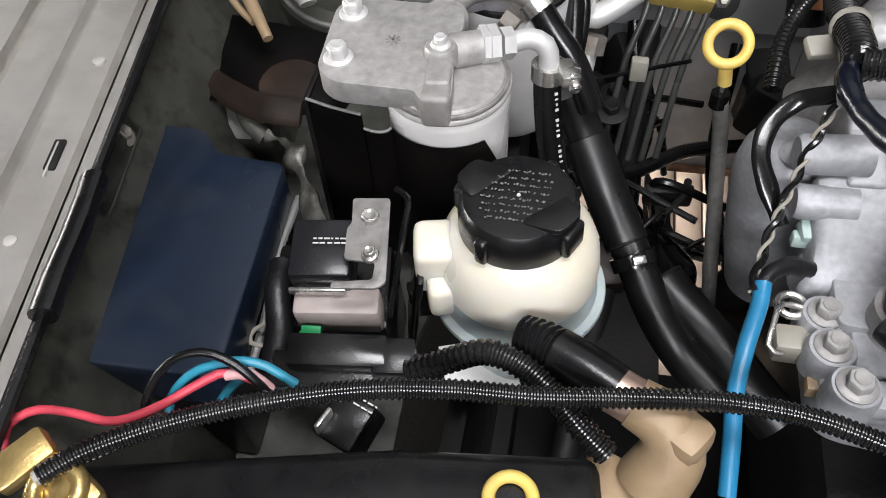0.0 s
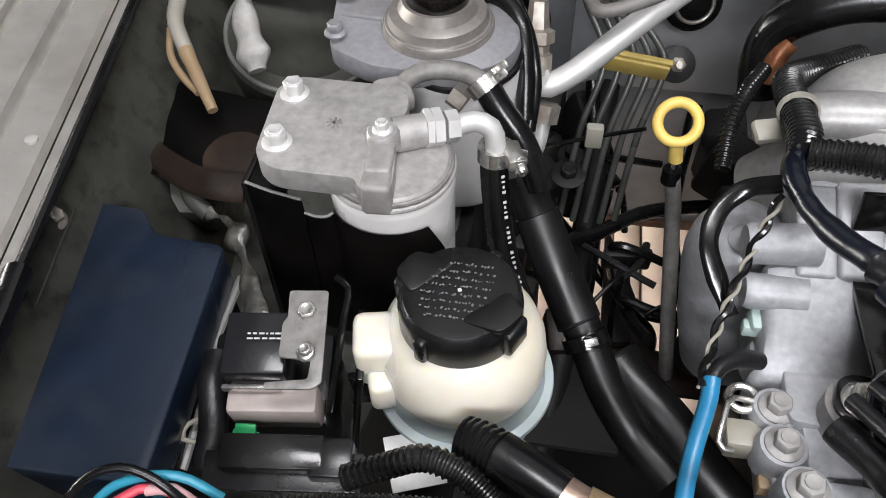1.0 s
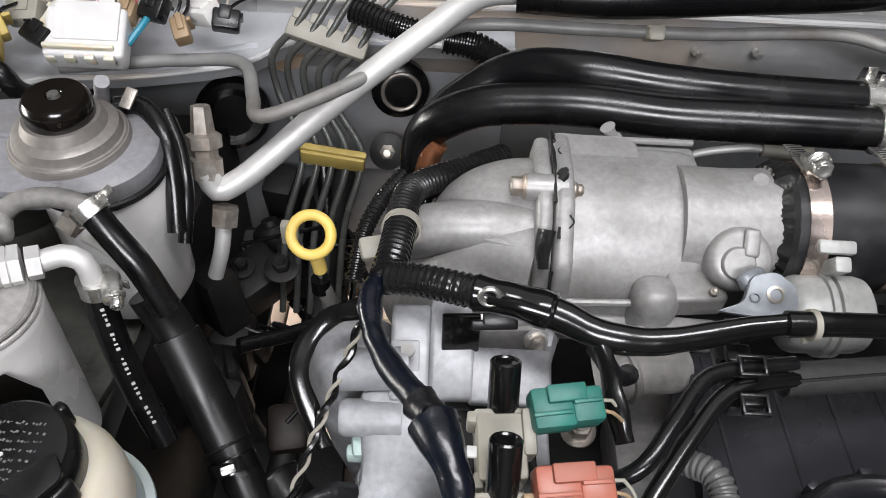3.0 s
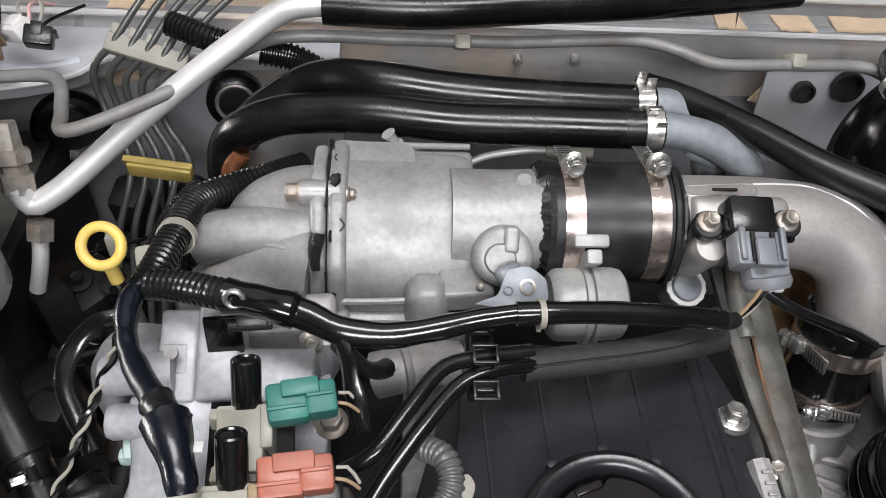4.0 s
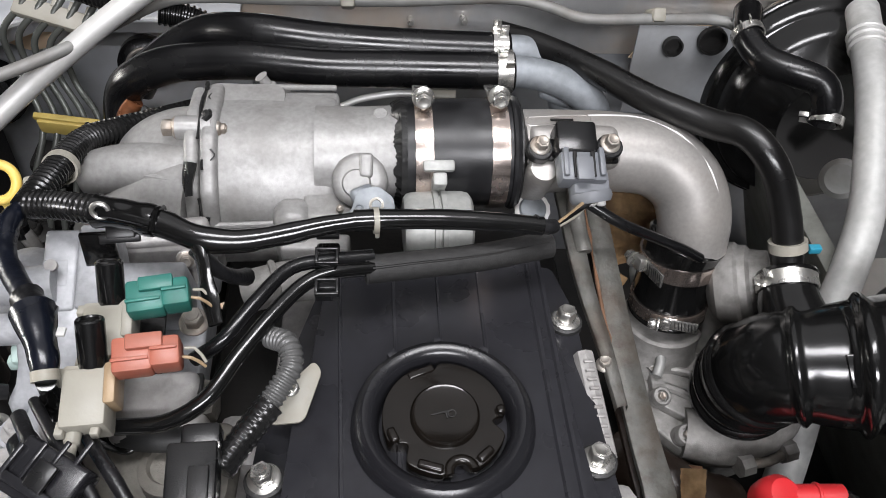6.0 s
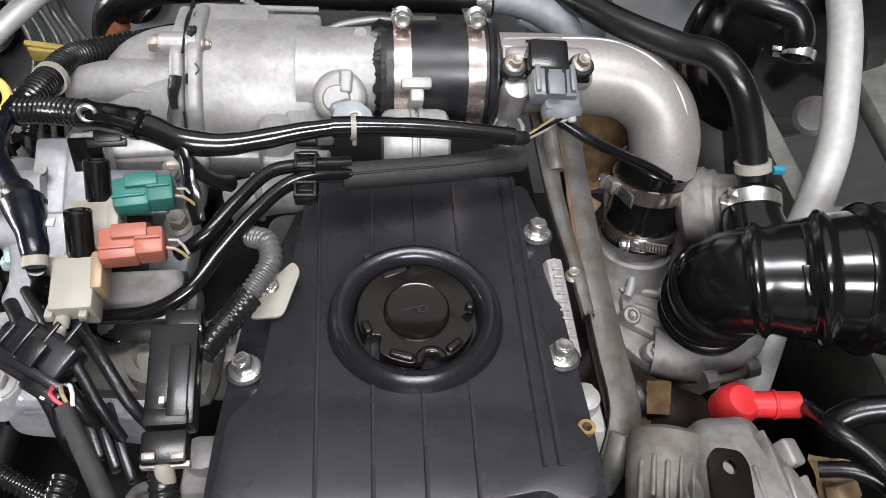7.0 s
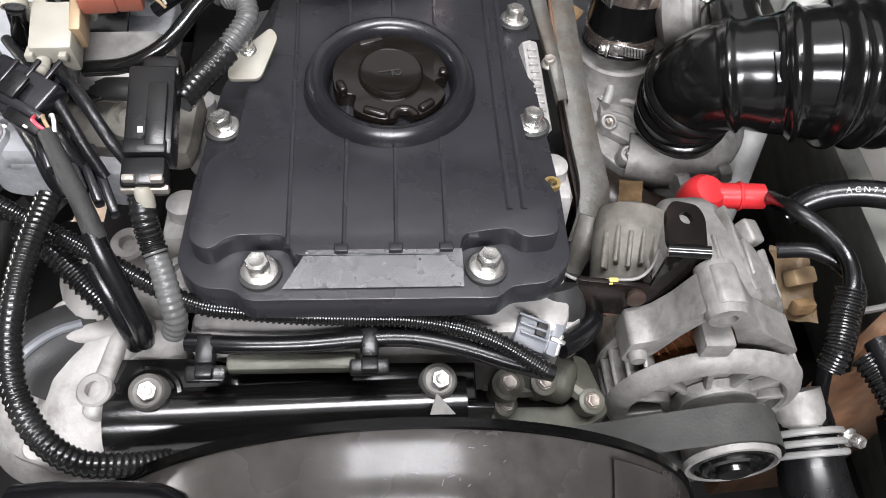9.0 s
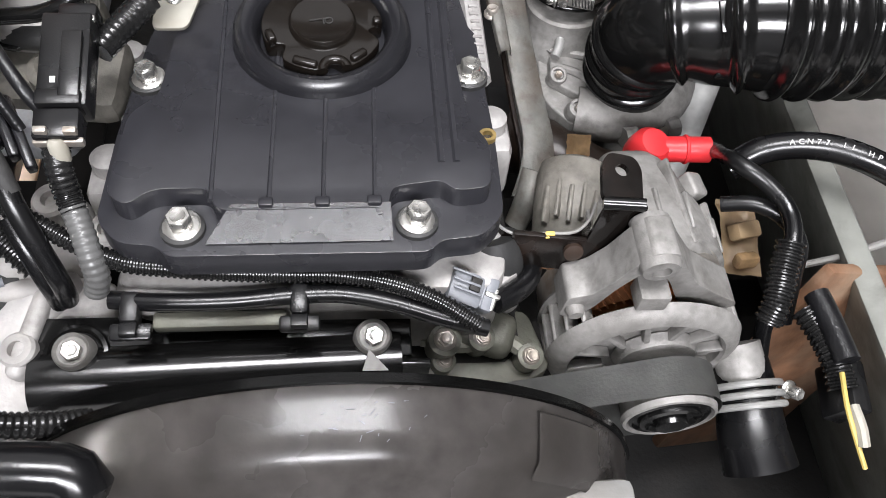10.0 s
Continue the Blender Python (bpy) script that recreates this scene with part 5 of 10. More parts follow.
part("web", box((0.030, 0.030, 0.008), (0.545, 0.580, 0.962), 0.003, pose(0, 0, 0, 20, 24, 0), 3), GREY_CAST, t)
t = thing("heater_hose", (0.714, 0.408, 0.906), "glossy black rubber breather hose", "hose")
part("hose", tube([(0.500, 0.632, 0.982), (0.526, 0.611, 0.986), (0.573, 0.565, 0.990), (0.612, 0.525, 0.990), (0.650, 0.493, 0.992), (0.671, 0.472, 0.998), (0.688, 0.450, 0.986), (0.703, 0.434, 0.955), (0.711, 0.420, 0.928), (0.714, 0.408, 0.906)], 0.0118, 24), HOSE_SATIN, t)
t = thing("hose_collar", (0.709, 0.416, 0.925), "white plastic collar with a blue screw", "hose clamp")
hm = along((0.7105, 0.4205, 0.929), (0.7125, 0.4155, 0.920))
part("collar", band(0.0130 + 0.0003, 0.008, 0.0015, hm), WHITE_PL, t)
part("screw", join(box((0.010, 0.006, 0.006), (0.734, 0.420, 0.925), 0.001)), TEAL_WIRE, t, "small blue screw")
cm_ = along((0.714, 0.404, 0.902), (0.713, 0.390, 0.896))
spring_clamp(cm_, 0.0225, 0.012, aimed(cm_, (-0.9, -0.3, 0.3)))

# corrugated air duct
duct = [Vector(p) for p in ((0.704, 0.371, 0.764), (0.700, 0.368, 0.782), (0.689, 0.357, 0.836), (0.693, 0.348, 0.866), (0.712, 0.341, 0.880), (0.736, 0.336, 0.886), (0.756, 0.331, 0.893), (0.790, 0.328, 0.896), (0.850, 0.330, 0.896), (0.930, 0.338, 0.892), (1.02, 0.35, 0.88))]


def duct_shape(s, total):
    bead = lambda at, w, h: h * max(0.0, 1 - ((s - at) / w) ** 2)
    grow = 0.038 + 0.006 * min(1.0, max(0.0, (s - 0.06) / 0.06)) + 0.010 * min(1.0, max(0.0, (s - 0.135) / 0.06))
    if s < 0.024:
        return grow + 0.0016 * math.cos(s * 2 * math.pi / 0.0095)
    if s < 0.112:
        return grow + bead(0.050, 0.0045, 0.0042) + bead(0.070, 0.0045, 0.0042) + bead(0.090, 0.0045, 0.0042)
    if s < 0.190:
        return grow + bead(0.128, 0.004, 0.0036) + bead(0.172, 0.0045, 0.0050)
    return grow - 0.002 + 0.0085 * (0.5 + 0.5 * math.cos((s - 0.200) * 2 * math.pi / 0.0205)) ** 1.5


t = thing("air_duct", duct[0], "glossy black corrugated rubber air duct", "hose")
part("duct", ringed(duct, duct_shape, 1.0, 48, 0.0016), GLOSS, t)
part("pad", box((0.036, 0.024, 0.004), (0.7345, 0.3085, 0.9215), 0.0012, pose(0, 0, 0, 38, -12, 0)), GLOSS, t)
part("pad", box((0.022, 0.006, 0.008), (0.736, 0.2925, 0.876), 0.0015, pose(0, 0, 0, 80, 0, 0)), GLOSS, t)
part("spigot", join(tube([Vector((0.7145, 0.404, 0.902)), Vector((0.713, 0.390, 0.896)), Vector((0.713, 0.366, 0.890))], (0.0215, 0.028), 30), torus(0.0205, 0.0035, along((0.7150, 0.410, 0.905), (0.714, 0.396, 0.899)), 32, 8)), GLOSS, t)
part("breather_stub", tube([(0.690, 0.372, 0.842), (0.680, 0.380, 0.840), (0.674, 0.388, 0.832)], 0.0075, 14), RUBBER, t)
part("turbo_mouth", lathe([(0.043, -0.012), (0.043, 0.000), (0.0405, 0.003), (0.034, 0.004)], 44, along(duct[0] - (duct[1] - duct[0]).normalized() * 0.002, duct[1])), ALU_DULL, t)
cm_ = along(duct[0].lerp(duct[1], 0.5), duct[1])
worm_clamp(cm_, 0.0402, 0.007, aimed(cm_, (0.5, -1, 0)), label="steel clamp at the duct's mouth")
t = thing("rusted_manifold", (0.640, 0.300, 0.690), "rust-brown exhaust parts below the turbo", "engine part")
part("shell", tube([(0.600, 0.345, 0.730), (0.628, 0.318, 0.745), (0.660, 0.300, 0.740), (0.690, 0.300, 0.730)], (0.030, 0.024), 22, 0.006, 0.35, 3), DARK_BROWN, t)
part("flange", crumpled(((0.598, 0.268, 0.742), (0.650, 0.262, 0.748), (0.660, 0.318, 0.768), (0.604, 0.326, 0.770)), 16, 14, 0.008, 60, 0.003, 5), RUST, t)
part("tab", crumpled(((0.632, 0.286, 0.768), (0.650, 0.282, 0.772), (0.654, 0.306, 0.786), (0.634, 0.310, 0.782)), 8, 8, 0.004, 70, 0.002, 7), GOLD_RUST, t)

rs3 = random.Random(31)
blots = []
fl_ = [Vector((axis[1].x + 0.001, axis[1].y + y * 1.01, axis[1].z + z * 1.01)) for y, z in ((0.044, 0.042), (0.005, 0.046), (-0.020, 0.040), (-0.050, 0.012), (-0.062, -0.030))]
for k in range(9):
    i, u = k % 4, rs3.uniform(0.0, 0.6)
    a, b = fl_[i].lerp(fl_[i + 1], u), fl_[i].lerp(fl_[i + 1], min(1.0, u + rs3.uniform(0.15, 0.4)))
    dx = rs3.uniform(-0.008, 0.012)
    blots.append(tube([a + Vector((dx, 0, 0)), a.lerp(b, 0.5) + Vector((dx + rs3.uniform(-0.003, 0.003), 0, 0)), b + Vector((dx, 0, 0))], rs3.uniform(0.0007, 0.0018), 7, 0.0012, 1.3, k))
solo("sealant_smears", join(*blots), SEAL, "blots of black sealant along the flange", "sealant", kind="stuff")

# ---- fuse box and relay corner ----
def fuse_box():
    c = [Vector((-0.322, 0.386, 0.898)), Vector((-0.262, 0.384, 0.903)), Vector((-0.246, 0.363, 0.903)), Vector((-0.195, 0.360, 0.903)), Vector((-0.183, 0.192, 0.906)), Vector((-0.305, 0.190, 0.900))]
    foot = (c[0] + c[3] + c[4] + c[5]) / 4
    t = thing("fuse_box", foot - Vector((0, 0, 0.11)), "dark blue-black plastic fuse box with a plain lid", "fuse box")
    flat = [(p.x, p.y) for p in c]
    part("lid", prism(rounded(flat, 0.007, 3), 0.868, 0.903, 0.0055, seg=3), NAVY, t)
    mid = Vector((foot.x, foot.y))
    part("body", prism([tuple(mid + (Vector(p) - mid) * 0.95) for p in flat], 0.786, 0.870, 0.003), PLASTIC, t)
    return t


fuse_box()
t = thing("apron_bracket", (-0.406, 0.462, 0.800), "grey perforated steel bracket with a bolt", "bracket")
abm = Matrix.Translation((-0.298, 0.322, 0.925)) @ Matrix.Rotation(math.atan2(run.x, -run.y), 4, "Z") @ Matrix.Rotation(radians(50), 4, "Y")
part("plate", box((0.020, 0.085, 0.003), (0, 0, 0), 0.001, abm), GREY_TAG, t)
part("bolt", hexhead(0.0055, 0.006, 0.010, abm @ Matrix.Translation((-0.002, 0.026, 0.0015))), STEEL_WORN, t)
for k in range(5):
    for s in (-0.006, 0.003):
        part("slot", box((0.0045, 0.0028, 0.002), (0, 0, 0), 0.0005, abm @ Matrix.Translation((s, 0.008 - k * 0.009, 0.0012)) @ pose(0, 0, 0, 0, 0, 30)), DARK, t)

t = thing("relay_block", (-0.156, 0.293, 0.790), "black relays on a bright steel bracket", "relay")
rm = pose(0, 0, 0, 10, 0, 8)
part("relay", box((0.036, 0.038, 0.030), (-0.140, 0.274, 0.917), 0.0022, rm), SLEEK, t, "glossy black relay with print")
part("sill", box((0.034, 0.003, 0.006), (-0.139, 0.252, 0.914), 0.001, rm), STEEL, t)
part("print", bars([(-0.010, 0.012, 0.004), (-0.010, 0.012, 0.001)], Matrix.Translation((-0.134, 0.272, 0.934)) @ rm, 0.001), WRITING, t)
part("relay", box((0.052, 0.018, 0.030), (-0.129, 0.254, 0.893), 0.003, rm), OLD_PINK, t, "faded pinkish lower relay")
part("bracket", prism(rounded([(-0.013, 0.034), (0.013, 0.034), (0.014, -0.026), (0.008, -0.030), (-0.022, -0.030), (-0.022, -0.026), (0.005, -0.024), (0.006, -0.012), (-0.015, -0.010), (-0.015, 0.012), (-0.012, 0.016)], 0.0025), 0, 0.0022, 0.0006, Matrix.Translation((-0.1105, 0.272, 0.9365)) @ rm @ Matrix.Diagonal((0.86, 0.92, 1, 1))), ALU_DULL, t, "dulled steel bracket with a slot")
part("bolt", hexhead(0.0058, 0.008, 0.0082, upright((-0.113, 0.290, 0.937), 10, 0, 20)), STEEL, t)
part("bolt", hexhead(0.004, 0.006, 0.0055, upright((-0.107, 0.265, 0.938), 10, 0, 0)), STEEL, t)
part("stay", tube([(-0.106, 0.324, 0.930), (-0.097, 0.317, 0.930), (-0.096, 0.299, 0.925), (-0.097, 0.280, 0.910), (-0.100, 0.259, 0.885)], 0.0022, 8), GLOSS, t)
part("base", box((0.075, 0.06, 0.10), (-0.143, 0.286, 0.835), 0.004, rm), PLASTIC, t)
t = thing("connector_strip", (-0.142, 0.270, 0.800), "dark grey plastic connector strip below the relays", "connector")
part("shell", box((0.058, 0.020, 0.022), (-0.122, 0.225, 0.890), 0.002, pose(0, 0, 0, 12, 0, 7)), LOOM, t)
part("shell", box((0.024, 0.022, 0.024), (-0.089, 0.227, 0.888), 0.002, pose(0, 0, 0, 12, 0, 7)), PLASTIC, t)
part("cap", box((0.090, 0.022, 0.004), (-0.116, 0.218, 0.886), 0.001, pose(0, 0, 0, 12, 0, 7)), PLASTIC, t)
part("lock_tab", join(box((0.012, 0.008, 0.003), (-0.142, 0.236, 0.893), 0.0008, pose(0, 0, 0, 40, 0, 5)), box((0.016, 0.004, 0.006), (-0.142, 0.235, 0.889), 0.0008)), BRIGHT_GREEN, t, "bright green lock tab")
t = thing("relay", (-0.120, 0.210, 0.830), "small black relay with a metal tab", "relay")
part("case", box((0.028, 0.030, 0.028), (-0.110, 0.192, 0.870), 0.003, pose(0, 0, 0, 15, 0, -22)), PLASTIC, t)
part("print", bars([(-0.008, 0.008, 0.004), (-0.006, 0.008, 0.0)], Matrix.Translation((-0.101, 0.195, 0.888)) @ pose(0, 0, 0, 15, 0, -22), 0.0009, 5), WRITING, t)
part("tab", box((0.003, 0.014, 0.010), (-0.121, 0.185, 0.885), 0.001, pose(0, 0, 0, 0, 0, -22)), STEEL, t)
part("print", bars([(-0.012, 0.010, 0.0)], Matrix.Translation((-0.115, 0.199, 0.890)) @ pose(0, 0, 0, 15, 0, 7), 0.0008, 9), DIM_PRINT, t)

# foil sleeve and harness beside the fuse box
solo("foil_sleeve", tube([(-0.226, 0.402, 0.884), (-0.208, 0.393, 0.888), (-0.190, 0.369, 0.886), (-0.176, 0.343, 0.882), (-0.162, 0.318, 0.876)], 0.0075, 12, 0.002, 1.9, 4, 0.6), FOIL, "crinkled grey foil-wrapped harness", "harness")
solo("harness", tube([(-0.173, 0.280, 0.895), (-0.170, 0.259, 0.895), (-0.165, 0.241, 0.885), (-0.164, 0.222, 0.870)], 0.009, 10, 0.005, 0.25, 6), TAPE, "black taped harness beside the fuse box", "harness")
solo("steel_stay", tube([(-0.193, 0.362, 0.865), (-0.192, 0.305, 0.865), (-0.187, 0.262, 0.860), (-0.188, 0.225, 0.850)], 0.003, 8), GREY_STEEL, "thin grey steel stay", "stay")
solo("pale_wire", tube([(-0.178, 0.253, 0.870), (-0.187, 0.242, 0.872), (-0.184, 0.234, 0.872), (-0.175, 0.237, 0.868)], 0.0016, 8), WHITE_PL, "loop of thin pale wire", "wire")

# loose wires over the front of the fuse box
solo("wire", tube([(-0.200, 0.150, 0.930), (-0.195, 0.164, 0.945), (-0.184, 0.174, 0.955), (-0.170, 0.179, 0.957), (-0.156, 0.178, 0.953), (-0.144, 0.174, 0.945), (-0.133, 0.171, 0.925)], 0.0024, 10), RUBBER, "black wire arching over the fuse box", "wire", "loose wires")
solo("wire", tube([(-0.192, 0.158, 0.920), (-0.190, 0.166, 0.930), (-0.177, 0.175, 0.943), (-0.158, 0.181, 0.948), (-0.144, 0.183, 0.946), (-0.126, 0.180, 0.935)], 0.0025, 10), TEAL_WIRE, "blue wire arching over the fuse box", "wire", "loose wires")
solo("wire", tube([(-0.263, 0.123, 0.930), (-0.264, 0.134, 0.935), (-0.253, 0.143, 0.938), (-0.232, 0.145, 0.938), (-0.210, 0.144, 0.938), (-0.190, 0.154, 0.940), (-0.172, 0.167, 0.945), (-0.160, 0.176, 0.945), (-0.141, 0.176, 0.938)], 0.0024, 10), RED_WIRE, "red wire looping to the fuse box", "wire", "loose wires")
solo("wire", tube([(-0.160, 0.175, 0.944), (-0.148, 0.177, 0.945), (-0.138, 0.175, 0.935)], 0.0030, 10), PINK_WIRE, "faded pink wire end", "wire", "loose wires")
solo("wire", tube([(-0.168, 0.170, 0.920), (-0.162, 0.174, 0.930), (-0.155, 0.179, 0.935)], 0.0026, 10), TEAL_WIRE, "short blue wire beside the others", "wire", "loose wires")

# long corrugated loom across the front
solo("wiring_conduit", conduit([(-0.222, 0.106, 0.955), (-0.209, 0.119, 0.955), (-0.190, 0.133, 0.953), (-0.163, 0.149, 0.950), (-0.126, 0.165, 0.948), (-0.087, 0.178, 0.945), (-0.046, 0.185, 0.944), (-0.004, 0.189, 0.942), (0.037, 0.196, 0.940), (0.091, 0.204, 0.936), (0.131, 0.202, 0.935), (0.169, 0.193, 0.932)], 0.0056, 0.0031), LOOM, "long black corrugated wiring conduit", "conduit")
solo("wire_bundle", tube([(-0.225, 0.105, 0.953), (-0.216, 0.114, 0.953), (-0.197, 0.128, 0.952)], 0.004, 8, 0.004, 0.3, 2), WHITE_PL, "bare pale wire ends leaving the conduit", "wire")
t = thing("brass_connector", (-0.249, 0.120, 0.920), "brass battery terminal with a clamp bolt", "terminal")
part("post_clamp", box((0.03, 0.018, 0.012), (-0.238, 0.114, 0.948), 0.003, pose(0, 0, 0, 10, -5, 52)), BRASS, t)
part("barrel", box((0.034, 0.022, 0.010), (-0.213, 0.106, 0.943), 0.004, pose(0, 0, 0, 10, 5, -30)), BRASS, t)
part("eye", torus(0.011, 0.0045, upright((-0.215, 0.103, 0.948), 10, 0, 0), 24, 10), BRASS, t)
solo("front_panel", prism([(p[0], p[1]) for p in ((-0.243, 0.131, 0.905), (-0.074, 0.169, 0.905), (0.031, 0.181, 0.905), (0.047, 0.079, 0.905), (-0.215, 0.033, 0.905))], 0.80, 0.905, 0.008, seg=3), PLASTIC, "black plastic radiator top panel", "panel", kind="structure")
t = thing("washer_cap", (-0.011, 0.152, 0.900), "yellow ringed filler cap on the front panel", "filler cap")
part("ring", torus(0.011, 0.0035, upright((-0.011, 0.148, 0.912)), 28, 10), YELLOW, t)
part("disc", lathe([(0.011, 0), (0.011, 0.003), (0, 0.003)], 24, upright((-0.011, 0.150, 0.906))), PLASTIC, t)

# branched loom and tan fitting
solo("wiring_conduit", conduit([(-0.076, 0.212, 0.905), (-0.055, 0.217, 0.915), (-0.034, 0.220, 0.925), (-0.015, 0.215, 0.925), (0.004, 0.203, 0.920), (0.021, 0.190, 0.912), (0.035, 0.181, 0.905)], 0.0075, 0.0040), LOOM, "black corrugated conduit bending to the front", "conduit")
solo("coolant_hose", join(conduit([(-0.016, 0.238, 0.915), (-0.005, 0.234, 0.918), (0.006, 0.228, 0.920)], 0.0135, 0.0040, 0.12, 16), tube([(0.003, 0.229, 0.920), (0.017, 0.222, 0.920), (0.036, 0.212, 0.918)], 0.0140, 18)), RUBBER, "black hose with a ribbed sleeve", "hose")
t = thing("hose_fitting", (0.073, 0.221, 0.850), "tan fitting with a copper collar", "hose fitting")
part("collar", tube([(0.034, 0.213, 0.918), (0.048, 0.207, 0.916)], 0.0128, 20), PALE_COPPER, t, "tinned copper collar")
part("body", join(tube([(0.046, 0.208, 0.916), (0.063, 0.200, 0.912), (0.068, 0.191, 0.900), (0.060, 0.179, 0.880)], (0.014, 0.020), 16), box((0.032, 0.026, 0.022), (0.069, 0.196, 0.912), 0.007, pose(0, 0, 0, 0, 0, -35))), TAN, t)
part("base", box((0.045, 0.035, 0.03), (0.044, 0.174, 0.870), 0.006, pose(0, 0, 0, 0, 0, -20)), TAN, t)

# ---- steering fluid reservoir ----
def reservoir():
    top = Vector((-0.028, 0.303, 0.959))
    foot = top - Vector((-0.003, 0, 0.105))
    m = along(foot, top)
    t = thing("fluid_reservoir", (0, 0, 0), "ivory plastic steering fluid reservoir with black cap", "reservoir", m=Matrix.Translation(foot))
    body = lathe([(0.0, -0.045), (0.034, -0.044), (0.042, -0.03), (0.0455, 0.0), (0.047, 0.010), (0.0540, 0.0170), (0.0555, 0.0190), (0.0550, 0.0215), (0.0500, 0.0235), (0.0488, 0.032), (0.0490, 0.0405)], 56, m)
    part("lower_tank", body, FLUID, t, "translucent lower tank with fluid")
    part("upper_tank", lathe([(0.0489, 0.0400), (0.0495, 0.052), (0.0485, 0.062), (0.0455, 0.071), (0.0400, 0.079), (0.0345, 0.083), (0.0325, 0.086), (0.032, 0.090)], 56, m), IVORY, t)
    part("mounting_ear", join(box((0.026, 0.030, 0.042), (-0.0755, 0.291, 0.910), 0.006, pose(0, 0, 0, 6, 0, 12), 3), box((0.020, 0.020, 0.030), (-0.0690, 0.277, 0.893), 0.005, pose(0, 0, 0, 6, 0, 20), 3)), IVORY, t)
    cm = m @ pose(0, 0, 0, 0, 0, 0)
    cap = part("cap", lathe([(0.0345, 0.080), (0.0352, 0.082), (0.0350, 0.096), (0.0340, 0.1020), (0.0315, 0.1050), (0.028, 0.1057), (0.0, 0.1058)], 56, m), PLASTIC, t, "black screw cap with moulded print")
    for a, w in ((63, 0.018), (153, 0.008), (253, 0.014), (332, 0.008)):
        part("lug", box((0.007, w, 0.018), (0, 0, 0), 0.0025, m @ pose(0, 0, 0, 0, 0, a) @ Matrix.Translation((0.0355, 0, 0.092)), 3), PLASTIC, cap)
    for a in (60, 246):
        part("grip_fin", prism(rounded([(-0.014, -0.016), (0.010, -0.010), (0.012, 0.008), (-0.004, 0.016)], 0.005, 4), 0, 0.0035, 0.0014, m @ pose(0, 0, 0, 0, 0, a) @ Matrix.Translation((0.026, 0, 0.1040)) @ pose(0, 0, 0, 0, -6, 0), seg=2), PLASTIC, cap)
    rows_ = [(-math.sqrt(0.026 ** 2 - y * y) * 0.9, math.sqrt(0.026 ** 2 - y * y) * 0.9, y) for y in (0.018, 0.0125, 0.0075, 0.0025, -0.0035, -0.0085, -0.0135, -0.0185)]
    pr = random.Random(12)
    dots = []
    for x0, x1, y in rows_:
        x = x0 + pr.uniform(0, 0.003)
        while x < x1:
            w = pr.uniform(0.0006, 0.0017)
            dots.append(box((w, pr.uniform(0.0005, 0.0016), 0.0003), (x, y + pr.uniform(-0.0006, 0.0006), 0), 0, m @ Matrix.Translation((0, 0, 0.1061)) @ pose(0, 0, 0, 0, 0, -24)))
            x += w + pr.choice((0.0005, 0.0007, 0.0024))
    part("print", join(*dots), DIM_PRINT, cap, "lines of raised unreadable print")
    part("dot", lathe([(0.0012, 0), (0.0012, 0.0006), (0, 0.0006)], 10, m @ Matrix.Translation((0, 0, 0.1058))), WRITING, cap)
    return t


reservoir()
t = thing("reservoir_bracket", (-0.097, 0.316, 0.800), "black steel bracket beside the reservoir", "bracket")
part("plate", box((0.004, 0.05, 0.09), (-0.092, 0.292, 0.865), 0.001, pose(0, 0, 0, 0, 8, 12)), GLOSS, t)
part("arm", box((0.03, 0.004, 0.06), (-0.082, 0.296, 0.855), 0.001, pose(0, 0, 0, 15, 0, 12)), GLOSS, t)
solo("torn_label", moved(box((0.05, 0.035, 0.0015), (0, 0, 0), 0.0005), Matrix.Translation((-0.045, 0.264, 0.830)) @ pose(0, 0, 0, 20, 10, 25)), TIN, "crumpled pale sheet below the reservoir", "label")

